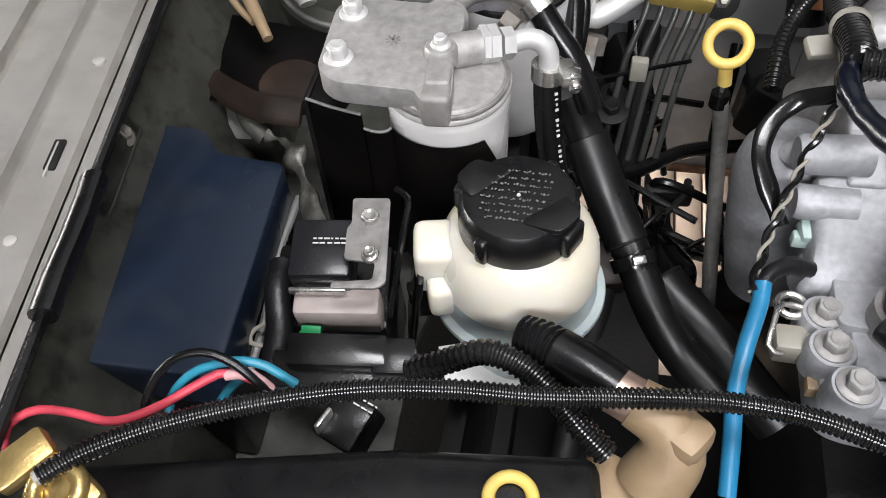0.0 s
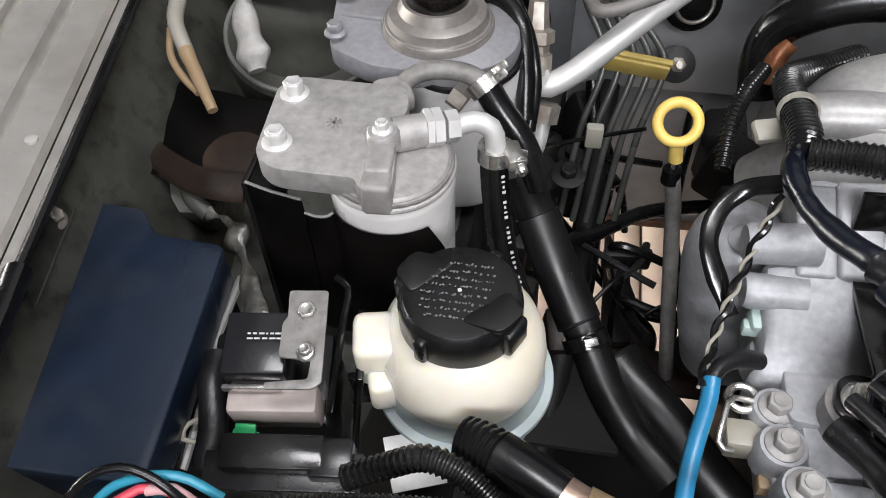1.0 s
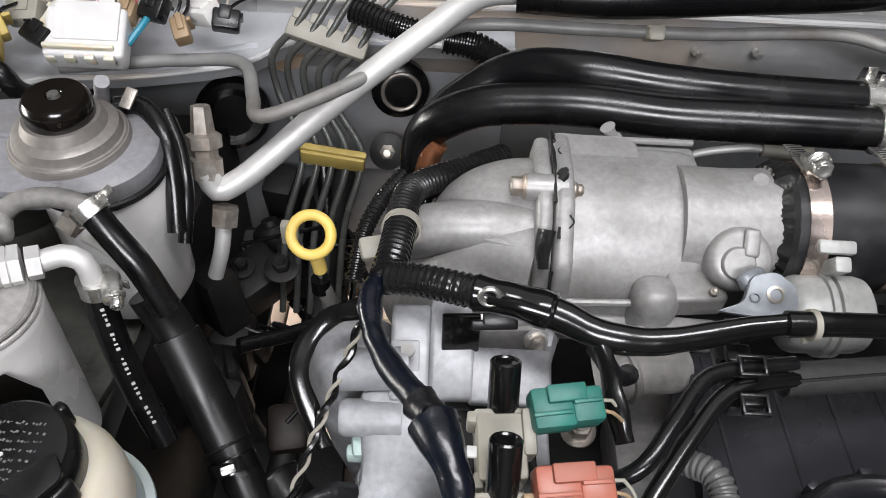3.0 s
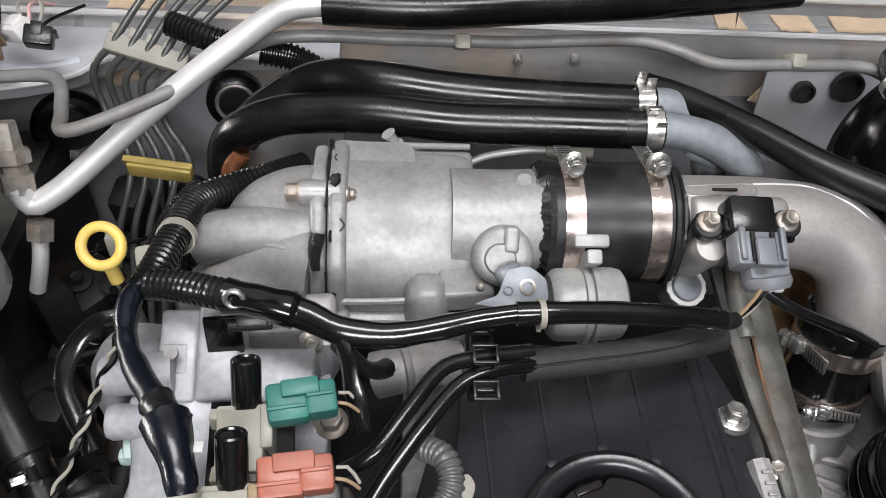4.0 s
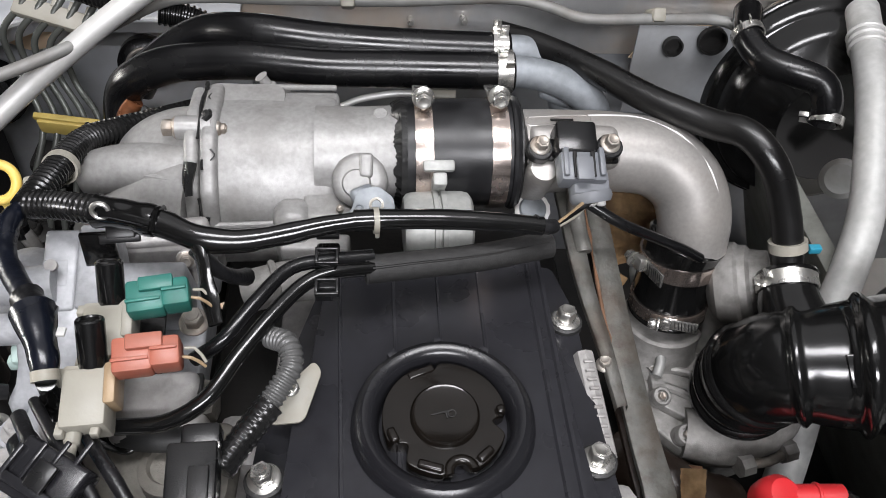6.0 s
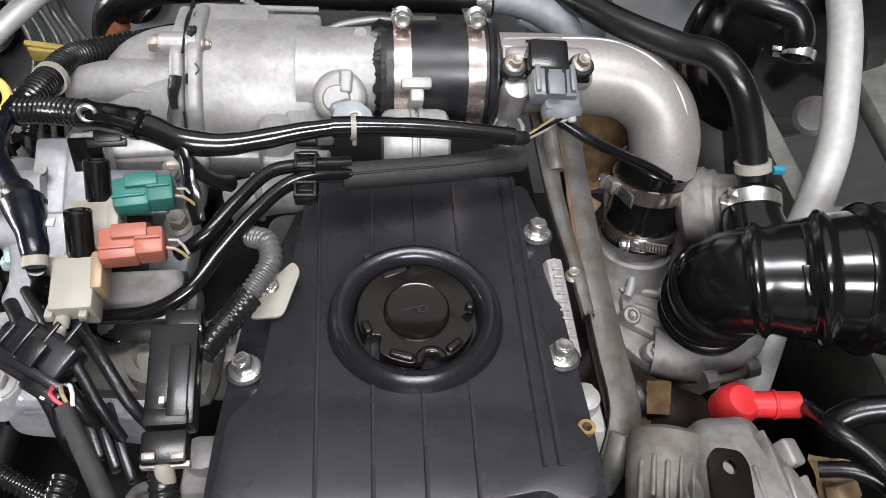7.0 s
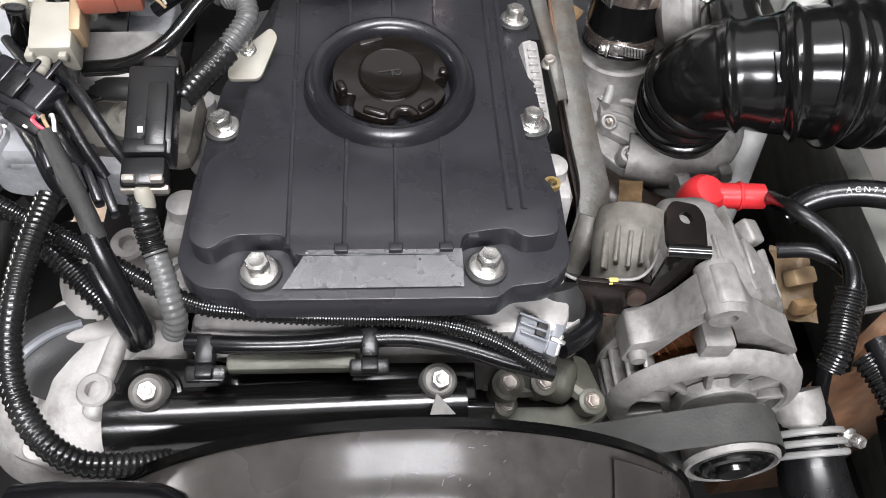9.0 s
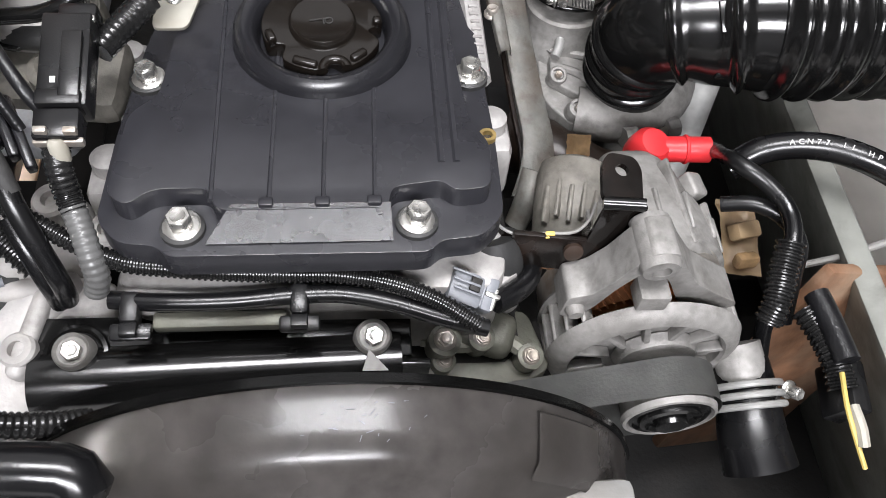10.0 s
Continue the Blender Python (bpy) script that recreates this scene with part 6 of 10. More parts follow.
# ---- fuel filters ----
def fuel_filter():
    c = Vector((-0.085, 0.394, 0.962))
    t = thing("fuel_filter", c - Vector((0, 0, 0.15)), "white fuel filter under a cast aluminium head", "fuel filter")
    part("canister", lathe([(0.0, -0.15), (0.030, -0.15), (0.0385, -0.142), (0.0400, -0.02), (0.0405, -0.012), (0.0405, -0.007), (0.039, -0.004)], 56, Matrix.Translation(c)), WHITE_CAN, t, "white painted canister")
    part("gasket_ring", torus(0.0395, 0.0020, Matrix.Translation(c + Vector((0, 0, -0.003))), 56, 8), ALU, t)
    part("gasket_ring", torus(0.0385, 0.0016, Matrix.Translation(c + Vector((0, 0, 0.001))), 56, 8), ALU_DULL, t)
    part("bowl", lathe([(0.0385, -0.002), (0.0380, 0.002), (0.036, 0.004), (0.030, 0.0045), (0.0, 0.005)], 56, Matrix.Translation(c)), ALU, t)
    plate = [(-0.167, 0.436), (-0.158, 0.448), (-0.083, 0.447), (-0.079, 0.425), (-0.083, 0.407), (-0.077, 0.372), (-0.0755, 0.353), (-0.0955, 0.354), (-0.0985, 0.361), (-0.150, 0.362), (-0.1635, 0.373)]
    head = part("head", prism(rounded(plate, 0.008, 4), 0.962, 0.9785, 0.003, seg=3), ALU, t, "cast aluminium head with a star mark")
    part("front_boss", box((0.0185, 0.017, 0.024), (-0.0855, 0.3605, 0.9685), 0.0035, pose(0, 0, 0, 0, 0, 4), 3), ALU, head)
    part("bolt_boss", lathe([(0.0115, -0.004), (0.0105, 0.005), (0.009, 0.007), (0.0, 0.007)], 22, Matrix.Translation((-0.089, 0.397, 0.978))), ALU, head)
    part("rib", box((0.016, 0.030, 0.006), (-0.087, 0.380, 0.9790), 0.0025, pose(0, 0, 0, 0, 0, 5), 3), ALU, head)
    for q, s in (((-0.154, 0.430, 0.9785), 1.05), ((-0.152, 0.384, 0.9785), 1.05), ((-0.089, 0.397, 0.9845), 0.7)):
        part("bolt", hexhead(0.0064 * s, 0.010 * s, 0.0092 * s, upright(q, 0, 0, 15)), ALU_TUBE, head)
    part("star_mark", join(*[box((0.010, 0.0014, 0.0008), (0, 0, 0), 0.0002, Matrix.Translation((-0.122, 0.406, 0.9787)) @ pose(0, 0, 0, 0, 0, a)) for a in (0, 45, 90, 135)]), ALU_DULL, head, "raised star-shaped mark")
    a, b, e = Vector((-0.084, 0.405, 0.974)), Vector((-0.063, 0.414, 0.974)), Vector((-0.048, 0.421, 0.972))
    part("outlet", tube([a, b], (0.0115, 0.0105), 22), ALU, head)
    part("outlet_nut", lathe([(0.0130, -0.006), (0.0130, -0.002), (0.0122, -0.0015), (0.0130, -0.001), (0.0130, 0.005)], 6, along(b.lerp(e, 0.10), e)), ALU_TUBE, head)
    part("outlet_nut", lathe([(0.0105, -0.004), (0.0105, 0.004)], 6, along(b.lerp(e, 0.80), e)), ALU_TUBE, head)
    part("outlet_elbow", tube([e, Vector((-0.036, 0.427, 0.972)), Vector((-0.026, 0.427, 0.967)), Vector((-0.023, 0.424, 0.955)), Vector((-0.023, 0.423, 0.945))], 0.0068, 18), ALU_TUBE, head)
    part("inlet_boss", box((0.026, 0.026, 0.018), (-0.096, 0.456, 0.962), 0.006, pose(0, 0, 0, 0, 0, 25), 3), ALU, head)
    part("inlet_elbow", tube([(-0.094, 0.462, 0.962), (-0.084, 0.470, 0.970), (-0.066, 0.473, 0.974), (-0.047, 0.473, 0.972), (-0.037, 0.471, 0.968)], 0.0066, 18), ALU_DULL, head)
    return t


fuel_filter()
spring_clamp(along((-0.023, 0.426, 0.948), (-0.023, 0.424, 0.930)), 0.0105, 0.011, 20)
t = thing("banjo_clamp", (-0.010, 0.432, 0.940), "bright steel clamp with a screw end", "hose clamp", "hose clamps")
part("housing", box((0.012, 0.022, 0.010), (-0.011, 0.420, 0.952), 0.003, pose(0, 0, 0, 0, 0, 20)), STEEL, t)
part("screw", hexhead(0.0045, 0.009, 0.006, along((-0.007, 0.415, 0.952), (-0.004, 0.407, 0.950))), STEEL, t)


def filter_shield():
    c = Vector((-0.085, 0.394, 0.962))
    t = thing("filter_bracket", c + Vector((-0.03, -0.04, -0.16)), "black painted steel filter bracket", "bracket")
    plan = [(-0.176, 0.376, 0.950), (-0.160, 0.371, 0.950), (-0.1365, 0.366, 0.950), (-0.1360, 0.366, 0.938), (-0.128, 0.364, 0.938), (-0.120, 0.3635, 0.940)]
    for k in range(20):
        a = radians(222 + k * 5.6)
        plan.append((c.x + 0.0432 * math.cos(a), c.y + 0.0432 * math.sin(a), 0.942 if k < 17 else 0.942 - 0.010 * (k - 16)))
    bm = bmesh.new()
    rows_ = [(bm.verts.new(p), bm.verts.new((p[0], p[1], c.z - 0.15))) for p in plan]
    for p, q in zip(rows_, rows_[1:]):
        bm.faces.new((p[0], q[0], q[1], p[1]))
    bmesh.ops.solidify(bm, geom=bm.faces[:], thickness=0.0022)
    part("wrap", bm, OIL, t)
    part("edge", tube([Vector(p) + Vector((0, -0.0006, 0)) for p in plan[:3]], 0.0011, 6, 0.004), GREY_STEEL, t, "worn bare top edge")
    part("edge", tube([Vector(p) + Vector((0, -0.0006, 0)) for p in plan[3:7]], 0.0010, 6, 0.003), GREY_STEEL, t, "worn bare top edge")
    part("back_plate", box((0.004, 0.055, 0.15), (-0.177, 0.402, 0.874), 0.001), OIL, t)
    part("top_flange", prism(rounded([(-0.177, 0.376), (-0.150, 0.372), (-0.146, 0.400), (-0.177, 0.420)], 0.004), 0.944, 0.947, 0.001), OIL, t)
    return t


filter_shield()
t = thing("wing_bracket", (-0.320, 0.572, 0.800), "oily black steel bracket on the inner wing", "bracket")
part("back_plate", crumpled(((-0.372, 0.436, 0.874), (-0.205, 0.440, 0.884), (-0.212, 0.528, 0.884), (-0.385, 0.560, 0.880)), 28, 16, 0.0035, 16, 0.003, 4), OIL, t)
part("dome", lathe([(0.027, -0.01), (0.0255, 0.000), (0.014, 0.0015), (0, 0.0015)], 28, upright((-0.224, 0.458, 0.888), 6, 0, 0)), DARK_BROWN, t, "oily brown disc")
part("strap", tube([(-0.290, 0.455, 0.884), (-0.268, 0.440, 0.887), (-0.240, 0.427, 0.889), (-0.205, 0.424, 0.890)], 0.011, 10, 0.005, 0.1, 3, flat=0.25), DARK_BROWN, t, "oily brown strap")
solo("olive_casting", join(box((0.06, 0.05, 0.05), (-0.274, 0.452, 0.840), 0.015, pose(0, 0, 0, 20, 10, 15)), tube([(-0.264, 0.444, 0.870), (-0.249, 0.424, 0.870), (-0.237, 0.418, 0.865)], 0.007, 10)), GREY_TAG, "olive-grey casting between fuse box and filter", "casting")


def priming_filter():
    c = Vector((-0.082, 0.554, 0.992))
    z = c.z
    t = thing("priming_filter", (c.x, c.y, z - 0.20), "second fuel filter with a black hand primer", "fuel filter")
    at = lambda h: Matrix.Translation((c.x, c.y, z + h))
    part("canister", lathe([(0.0, -0.19), (0.040, -0.19), (0.045, -0.18), (0.046, -0.062), (0.044, -0.058)], 48, Matrix.Translation((c.x + 0.018, c.y - 0.005, z))), WHITE_CAN, t, "white painted canister")
    part("gasket_ring", torus(0.0455, 0.003, Matrix.Translation((c.x + 0.018, c.y - 0.005, z - 0.06)), 48, 8), PLASTIC, t)
    part("bowl", lathe([(0.047, -0.060), (0.0485, -0.052), (0.047, -0.044), (0.042, -0.040), (0.0, -0.039)], 48, Matrix.Translation((c.x + 0.015, c.y - 0.003, z))), FILTER_HEAD, t)
    plate = [(p[0], p[1]) for p in ((-0.159, 0.519, 0.950), (-0.169, 0.588, 0.950), (-0.155, 0.599, 0.950), (-0.078, 0.612, 0.950), (-0.050, 0.533, 0.950), (-0.085, 0.499, 0.950), (-0.122, 0.500, 0.950))]
    head = part("head", prism(rounded(plate, 0.012, 4), 0.934, 0.951, 0.003), FILTER_HEAD, t)
    part("head_rib", box((0.060, 0.003, 0.004), (-0.128, 0.556, 0.952), 0.0015, pose(0, 0, 0, 0, 0, -6)), FILTER_HEAD, head)
    part("dome", lathe([(0.043, -0.045), (0.0425, -0.037), (0.0400, -0.033), (0.0385, -0.0325), (0.0375, -0.0300), (0.0365, -0.0265), (0.0330, -0.0245), (0.0300, -0.0235), (0.0265, -0.0160), (0.0, -0.016)], 48, at(0)), FILTER_DOME, t, "turned aluminium dome")
    part("dome_ring", torus(0.0400, 0.0022, at(-0.036), 48, 8), FILTER_DOME, t)
    part("primer_button", lathe([(0.0222, -0.020), (0.0238, -0.016), (0.0240, -0.006), (0.0232, -0.0030), (0.0205, 0.0), (0.006, 0.0005), (0.005, -0.001), (0.0, -0.001)], 44, at(0)), CAP_BROWN, t, "black plastic hand primer")
    part("button_stud", lathe([(0.0045, -0.001), (0.004, 0.002), (0, 0.0022)], 14, at(0)), STEEL, t)
    for q in ((-0.158, 0.581, 0.956), (-0.155, 0.529, 0.956)):
        part("bolt", hexhead(0.006, 0.009, 0.0085, upright(q, 0, 0, 10)), FILTER_HEAD, head)
    part("barb", tube([(-0.069, 0.592, 0.960), (-0.065, 0.589, 0.975), (-0.062, 0.586, 0.982)], 0.0055, 14), FILTER_HEAD, head)
    return t


priming_filter()
t = thing("hose_tag", (-0.062, 0.626, 0.930), "pale plastic tag round a black hose", "tag")
part("tag", box((0.009, 0.016, 0.003), (-0.046, 0.586, 0.968), 0.001, pose(0, 0, 0, 35, 10, -15)), STEEL_WORN, t)
solo("fuel_hose", tube([(-0.061, 0.592, 0.955), (-0.042, 0.594, 0.955), (-0.022, 0.574, 0.945), (-0.014, 0.552, 0.920), (-0.011, 0.527, 0.890)], 0.0075, 14), RUBBER, "black fuel hose behind the filters", "hose", "fuel hoses")
solo("fuel_hose", tube([(-0.028, 0.602, 0.945), (-0.015, 0.580, 0.930), (-0.006, 0.551, 0.910), (-0.007, 0.526, 0.880)], 0.0055, 12), RUBBER, "black fuel hose behind the filters", "hose", "fuel hoses")
t = thing("fuel_hose", (0.007, 0.382, 0.835), "black braided fuel hose with white print", "hose", "fuel hoses")
part("hose", tube([(-0.024, 0.425, 0.950), (-0.022, 0.419, 0.925), (-0.017, 0.410, 0.895), (-0.009, 0.400, 0.865), (0.007, 0.382, 0.835)], 0.0095, 16), RUBBER, t)
hp = [Vector(p) for p in [(-0.017, 0.413, 0.938), (-0.013, 0.406, 0.908), (-0.006, 0.396, 0.878), (0.006, 0.383, 0.848)]]
fm = []
sp, ln_ = spline(hp, 0.0040)
for k, p in enumerate(sp[:-1]):
    if k % 5 != 4:
        d = (sp[k + 1] - p).normalized()
        fm.append(box((0.0020 - 0.0008 * (k % 3 == 1), 0.0024 - 0.0010 * (k % 4 == 2), 0.0004), (0, 0, 0), 0, Matrix.Translation(p + Vector((0.0008, -0.0028, 0.0042))) @ d.to_track_quat("X", "Z").to_matrix().to_4x4()))
part("print", join(*fm), WRITING, t, "white dashes of print")
solo("fuel_hose", tube([(-0.037, 0.471, 0.968), (-0.027, 0.465, 0.955), (-0.008, 0.453, 0.935), (0.008, 0.441, 0.905)], 0.0095, 16), RUBBER, "black fuel hose from the filter head", "hose", "fuel hoses")
spring_clamp(along((-0.037, 0.471, 0.966), (-0.027, 0.465, 0.957)), 0.0105, 0.010, 60)
t = thing("copper_pipe_joint", (-0.045, 0.484, 0.930), "bright pipe stub with a torn white label", "pipe")
part("stub", tube([(-0.044, 0.472, 0.945), (-0.030, 0.467, 0.940), (-0.016, 0.460, 0.930)], 0.008, 12), TIN, t)
part("nut", lathe([(0.010, -0.006), (0.010, 0.006)], 6, along((-0.054, 0.476, 0.950), (-0.044, 0.472, 0.945))), STEEL_WORN, t)

# big diagonal hoses down to the radiator
t = thing("radiator_hose", (0.122, 0.304, 0.765), "glossy black hose with a thicker sleeve beside the reservoir", "hose")
part("hose", tube([(-0.010, 0.456, 0.905), (0.005, 0.445, 0.878), (0.020, 0.426, 0.852), (0.038, 0.402, 0.832), (0.054, 0.378, 0.815), (0.071, 0.352, 0.795), (0.093, 0.330, 0.775), (0.122, 0.304, 0.765)], 0.0145, 20), HOSE_SATIN, t)
part("sleeve", tube([(0.007, 0.442, 0.876), (0.026, 0.417, 0.847), (0.046, 0.389, 0.823)], 0.0165, 20), HOSE_SATIN, t)
part("sleeve_lip", torus(0.0150, 0.0018, along((0.0460, 0.389, 0.823), (0.054, 0.378, 0.815)), 28, 8), HOSE_SATIN, t)
t = thing("hose_tie", (0.055, 0.378, 0.810), "bright metal buckle on a black hose band", "hose clamp", "hose clamps")
part("band", band(0.0155, 0.010, 0.0015, along((0.052, 0.376, 0.820), (0.061, 0.362, 0.808))), GLOSS, t)
part("buckle", box((0.010, 0.006, 0.005), (0.054, 0.362, 0.838), 0.001, pose(0, 0, 0, 30, 0, 25)), STEEL, t)
t = thing("radiator_hose", (0.167, 0.294, 0.755), "thick satin black hose below the dipstick", "hose")
part("hose", tube([(0.077, 0.381, 0.790), (0.095, 0.362, 0.785), (0.121, 0.339, 0.775), (0.146, 0.312, 0.765), (0.167, 0.294, 0.755)], 0.0185, 20), HOSE_SATIN, t)
part("end_lip", torus(0.0170, 0.0022, along((0.0775, 0.3805, 0.790), (0.060, 0.398, 0.795)), 28, 8), HOSE_SATIN, t)
solo("blue_hose", tube([(0.115, 0.296, 0.915), (0.114, 0.286, 0.912), (0.106, 0.256, 0.905), (0.102, 0.232, 0.895), (0.102, 0.210, 0.885), (0.102, 0.184, 0.870)], 0.0050, 16), BLUE, "bright blue vacuum hose", "hose")


# ---- dipstick ----
ring_c, neck = Vector((0.098, 0.493, 0.930)), Vector((0.102, 0.490, 0.901))
t = thing("dipstick", (0.131, 0.430, 0.700), "yellow ring-handled dipstick in a grey tube", "dipstick")
rz = (ring_c - neck).normalized()
rx = Vector((1, 0.05, 0))
rx = (rx - rz * rx.dot(rz)).normalized()
ry = rz.cross(rx)
rmx = Matrix(((rx.x, rz.x, -ry.x, ring_c.x), (rx.y, rz.y, -ry.y, ring_c.y), (rx.z, rz.z, -ry.z, ring_c.z), (0, 0, 0, 1)))
part("handle", join(torus(0.0140, 0.0040, rmx @ pose(0, 0, 0, -35, 0, 0), 40, 12), tube([neck + rz * 0.012, neck - rz * 0.004], 0.0052, 14)), YELLOW, t, "yellow plastic ring handle")
part("blade", tube([neck, neck - Vector((0, 0, 0.02))], 0.0018, 8), STEEL, t)
part("tube", tube([neck - Vector((0, 0.002, 0.016)), Vector((0.1080, 0.488, 0.860)), Vector((0.1155, 0.475, 0.810)), Vector((0.1225, 0.455, 0.760)), Vector((0.1310, 0.430, 0.700))], 0.0062, 14), ALU_DULL, t)
part("collar", tube([neck - Vector((0, 0.001, 0.012)), neck - Vector((0, 0.002, 0.024))], 0.0070, 14), RUBBER, t)
solo("dipstick_stay", tube([Vector((-0.001, 0.617, 0.780)), Vector((0.057, 0.619, 0.800)), Vector((0.094, 0.611, 0.820))], 0.002, 8), GLOSS, "thin black wire with a white clip", "wire")
solo("wire_clip", box((0.016, 0.010, 0.024), (0.050, 0.618, 0.800), 0.002), WHITE_PL, "white plastic wire clip", "clip")

# ---- pipes at the bulkhead ----
t = thing("refrigerant_pipe", (-0.001, 0.601, 0.864), "pale aluminium refrigerant pipe with a fitting block", "pipe")
k0 = Vector((-0.001, 0.601, 0.864))
k1 = Vector((0.172, 0.690, 0.974))
k2 = Vector((0.212, 0.726, 0.985))
part("pipe", tube([k0 + Vector((-0.008, 0.004, 0.018)), k0 + Vector((0.0, 0, 0.002)), k0 + Vector((0.018, 0.006, 0.008)), k0.lerp(k1, 0.5), k1, k2, Vector((0.246, 0.733, 0.987))], 0.0105, 20), ALU_TUBE, t)
part("fitting", join(lathe([(0.014, 0), (0.014, 0.016), (0.011, 0.018), (0.011, 0.024), (0.015, 0.026), (0.015, 0.036), (0.010, 0.038), (0.008, 0.06)], 6, along(k0 + Vector((-0.008, 0.004, 0.012)), k0 + Vector((-0.010, 0.03, 0.07))))), STEEL_WORN, t)
part("lower_pipe", tube([Vector((0.003, 0.591, 0.845)), Vector((-0.000, 0.578, 0.820)), Vector((-0.009, 0.571, 0.790))], 0.007, 14), ALU_TUBE, t)
part("lower_nut", lathe([(0.012, -0.008), (0.012, 0.008)], 6, along((0.004, 0.590, 0.846), (0.002, 0.582, 0.830))), STEEL_WORN, t)
solo("insulated_pipe", tube([(0.242, 0.728, 0.988), (0.321, 0.722, 0.990), (0.434, 0.738, 0.990), (0.542, 0.754, 0.990), (0.684, 0.784, 0.990)], 0.0165, 20), RUBBER, "black foam-covered refrigerant pipe", "pipe")
solo("grommet", lathe([(0.0, -0.01), (0.038, -0.01), (0.040, 0.0), (0.034, 0.006), (0.024, 0.004), (0.022, 0.012), (0, 0.012)], 36, along((-0.042, 0.800, 0.790), (-0.025, 0.750, 0.811))), RUBBER, "large black rubber grommet in the bulkhead", "grommet")
t = thing("coolant_rail", (0.355, 0.813, 0.900), "grey painted steel pipe across the bulkhead", "pipe")
bend = Vector((0.040, 0.614, 0.935))
part("pipe", tube([Vector((-0.151, 0.694, 0.915)), Vector((-0.045, 0.703, 0.922)), Vector((0.011, 0.691, 0.930)), Vector((0.029, 0.644, 0.930)), bend] + [Vector(p) for p in [(0.113, 0.653, 0.945), (0.170, 0.712, 0.950), (0.197, 0.731, 0.952), (0.233, 0.737, 0.952), (0.300, 0.736, 0.952), (0.405, 0.737, 0.952), (0.538, 0.749, 0.950), (0.570, 0.739, 0.948), (0.601, 0.724, 0.945), (0.682, 0.728, 0.943), (0.758, 0.730, 0.940), (0.780, 0.708, 0.935)]], 0.0058, 16), GREY_STEEL, t)
for q in ((0.365, 0.735, 0.952), (0.681, 0.735, 0.943)):
    c = part("clip", box((0.014, 0.014, 0.032), q, 0.003, pose(0, 0, 0, 55, 0, 0)), WHITE_PL, t, "white plastic pipe clip")
for q in ((0.433, 0.815, 0.886), (0.493, 0.815, 0.888)):
    solo("stud", lathe([(0.004, 0), (0.004, 0.014), (0.003, 0.016), (0, 0.016)], 12, along(q, Vector(q) + Vector((0, -1, 0.2)))), STEEL, "small threaded stud on the bulkhead", "stud", "bulkhead studs")

# brake line bundle with white clip and yellow tag
clip_c = Vector((0.076, 0.745, 0.923))
t = thing("pipe_clip", clip_c - Vector((0, 0, 0.02)), "white plastic clip holding five thin pipes", "clip")
cmx = Matrix.Translation(clip_c) @ pose(0, 0, 0, 35, 14, -8)
part("clip", box((0.075, 0.020, 0.014), (0, 0, 0), 0.003, cmx), WHITE_PL, t)
for k in range(5):
    part("tooth", box((0.007, 0.010, 0.008), (0, 0, 0), 0.001, cmx @ Matrix.Translation((-0.032 + k * 0.016, 0.012, 0.004))), WHITE_PL, t)
tag_c = Vector((0.083, 0.686, 0.833))
for k in range(5):
    q = cmx @ Vector((-0.030 + k * 0.015, 0, 0.004))
    solo("brake_pipe", tube([q + Vector((0.05 + 0.004 * k, 0.07, 0.05)), q + Vector((0.02, 0.03, 0.022)), q, q + Vector((-0.022, -0.008, -0.025)), q + Vector((-0.020, -0.014, -0.06)), tag_c + Vector((-0.03 + k * 0.014, 0.008, 0.0)), tag_c + Vector((-0.045 + k * 0.014, -0.03, -0.06)), tag_c + Vector((-0.055 + k * 0.014, -0.06, -0.16))], 0.0034, 10), DARK_PIPE, "thin grey brake pipe", "pipe", "brake pipes")
t = thing("pipe_tag", tag_c - Vector((0, 0, 0.012)), "aged yellow plastic pipe holder", "clip")
part("holder", box((0.060, 0.012, 0.022), tuple(tag_c), 0.002, pose(0, 0, 0, 20, 6, -3)), AMBER, t)
part("rim", box((0.064, 0.006, 0.006), tuple(tag_c + Vector((0, -0.004, 0.011))), 0.001, pose(0, 0, 0, 20, 6, -3)), AMBER, t)
t = thing("mount_rubber", (0.139, 0.790, 0.833), "black rubber mount with a steel ring on the bulkhead", "mount")
mm = along((0.138, 0.800, 0.833), (0.145, 0.760, 0.845))
part("bush", lathe([(0.030, -0.01), (0.030, 0.006), (0.022, 0.012), (0.012, 0.012), (0, 0.012)], 28, mm), RUBBER, t)
part("ring", torus(0.019, 0.0022, mm @ Matrix.Translation((0, 0, 0.012)), 28, 8), STEEL_WORN, t)
t = thing("bulkhead_stud", (0.129, 0.747, 0.792), "black rubber washer with a steel stud", "stud")
sm = along((0.129, 0.747, 0.792), (0.132, 0.652, 0.860))
part("washer", lathe([(0.019, -0.008), (0.019, 0.002), (0.012, 0.006), (0.006, 0.007)], 24, sm), RUBBER_DULL, t)
part("nut", lathe([(0.008, 0.004), (0.008, 0.012), (0.004, 0.014), (0.004, 0.022), (0, 0.022)], 6, sm), STEEL_WORN, t)
solo("wiring_conduit", conduit([(0.100, 0.753, 0.950), (0.140, 0.737, 0.945), (0.165, 0.734, 0.940)], 0.012, 0.0045), LOOM, "short thick black conduit at the bulkhead", "conduit")
solo("wiring_conduit", conduit([(0.182, 0.736, 0.935), (0.210, 0.735, 0.930), (0.235, 0.735, 0.915)], 0.013, 0.0048), LOOM, "short thick black conduit at the bulkhead", "conduit")

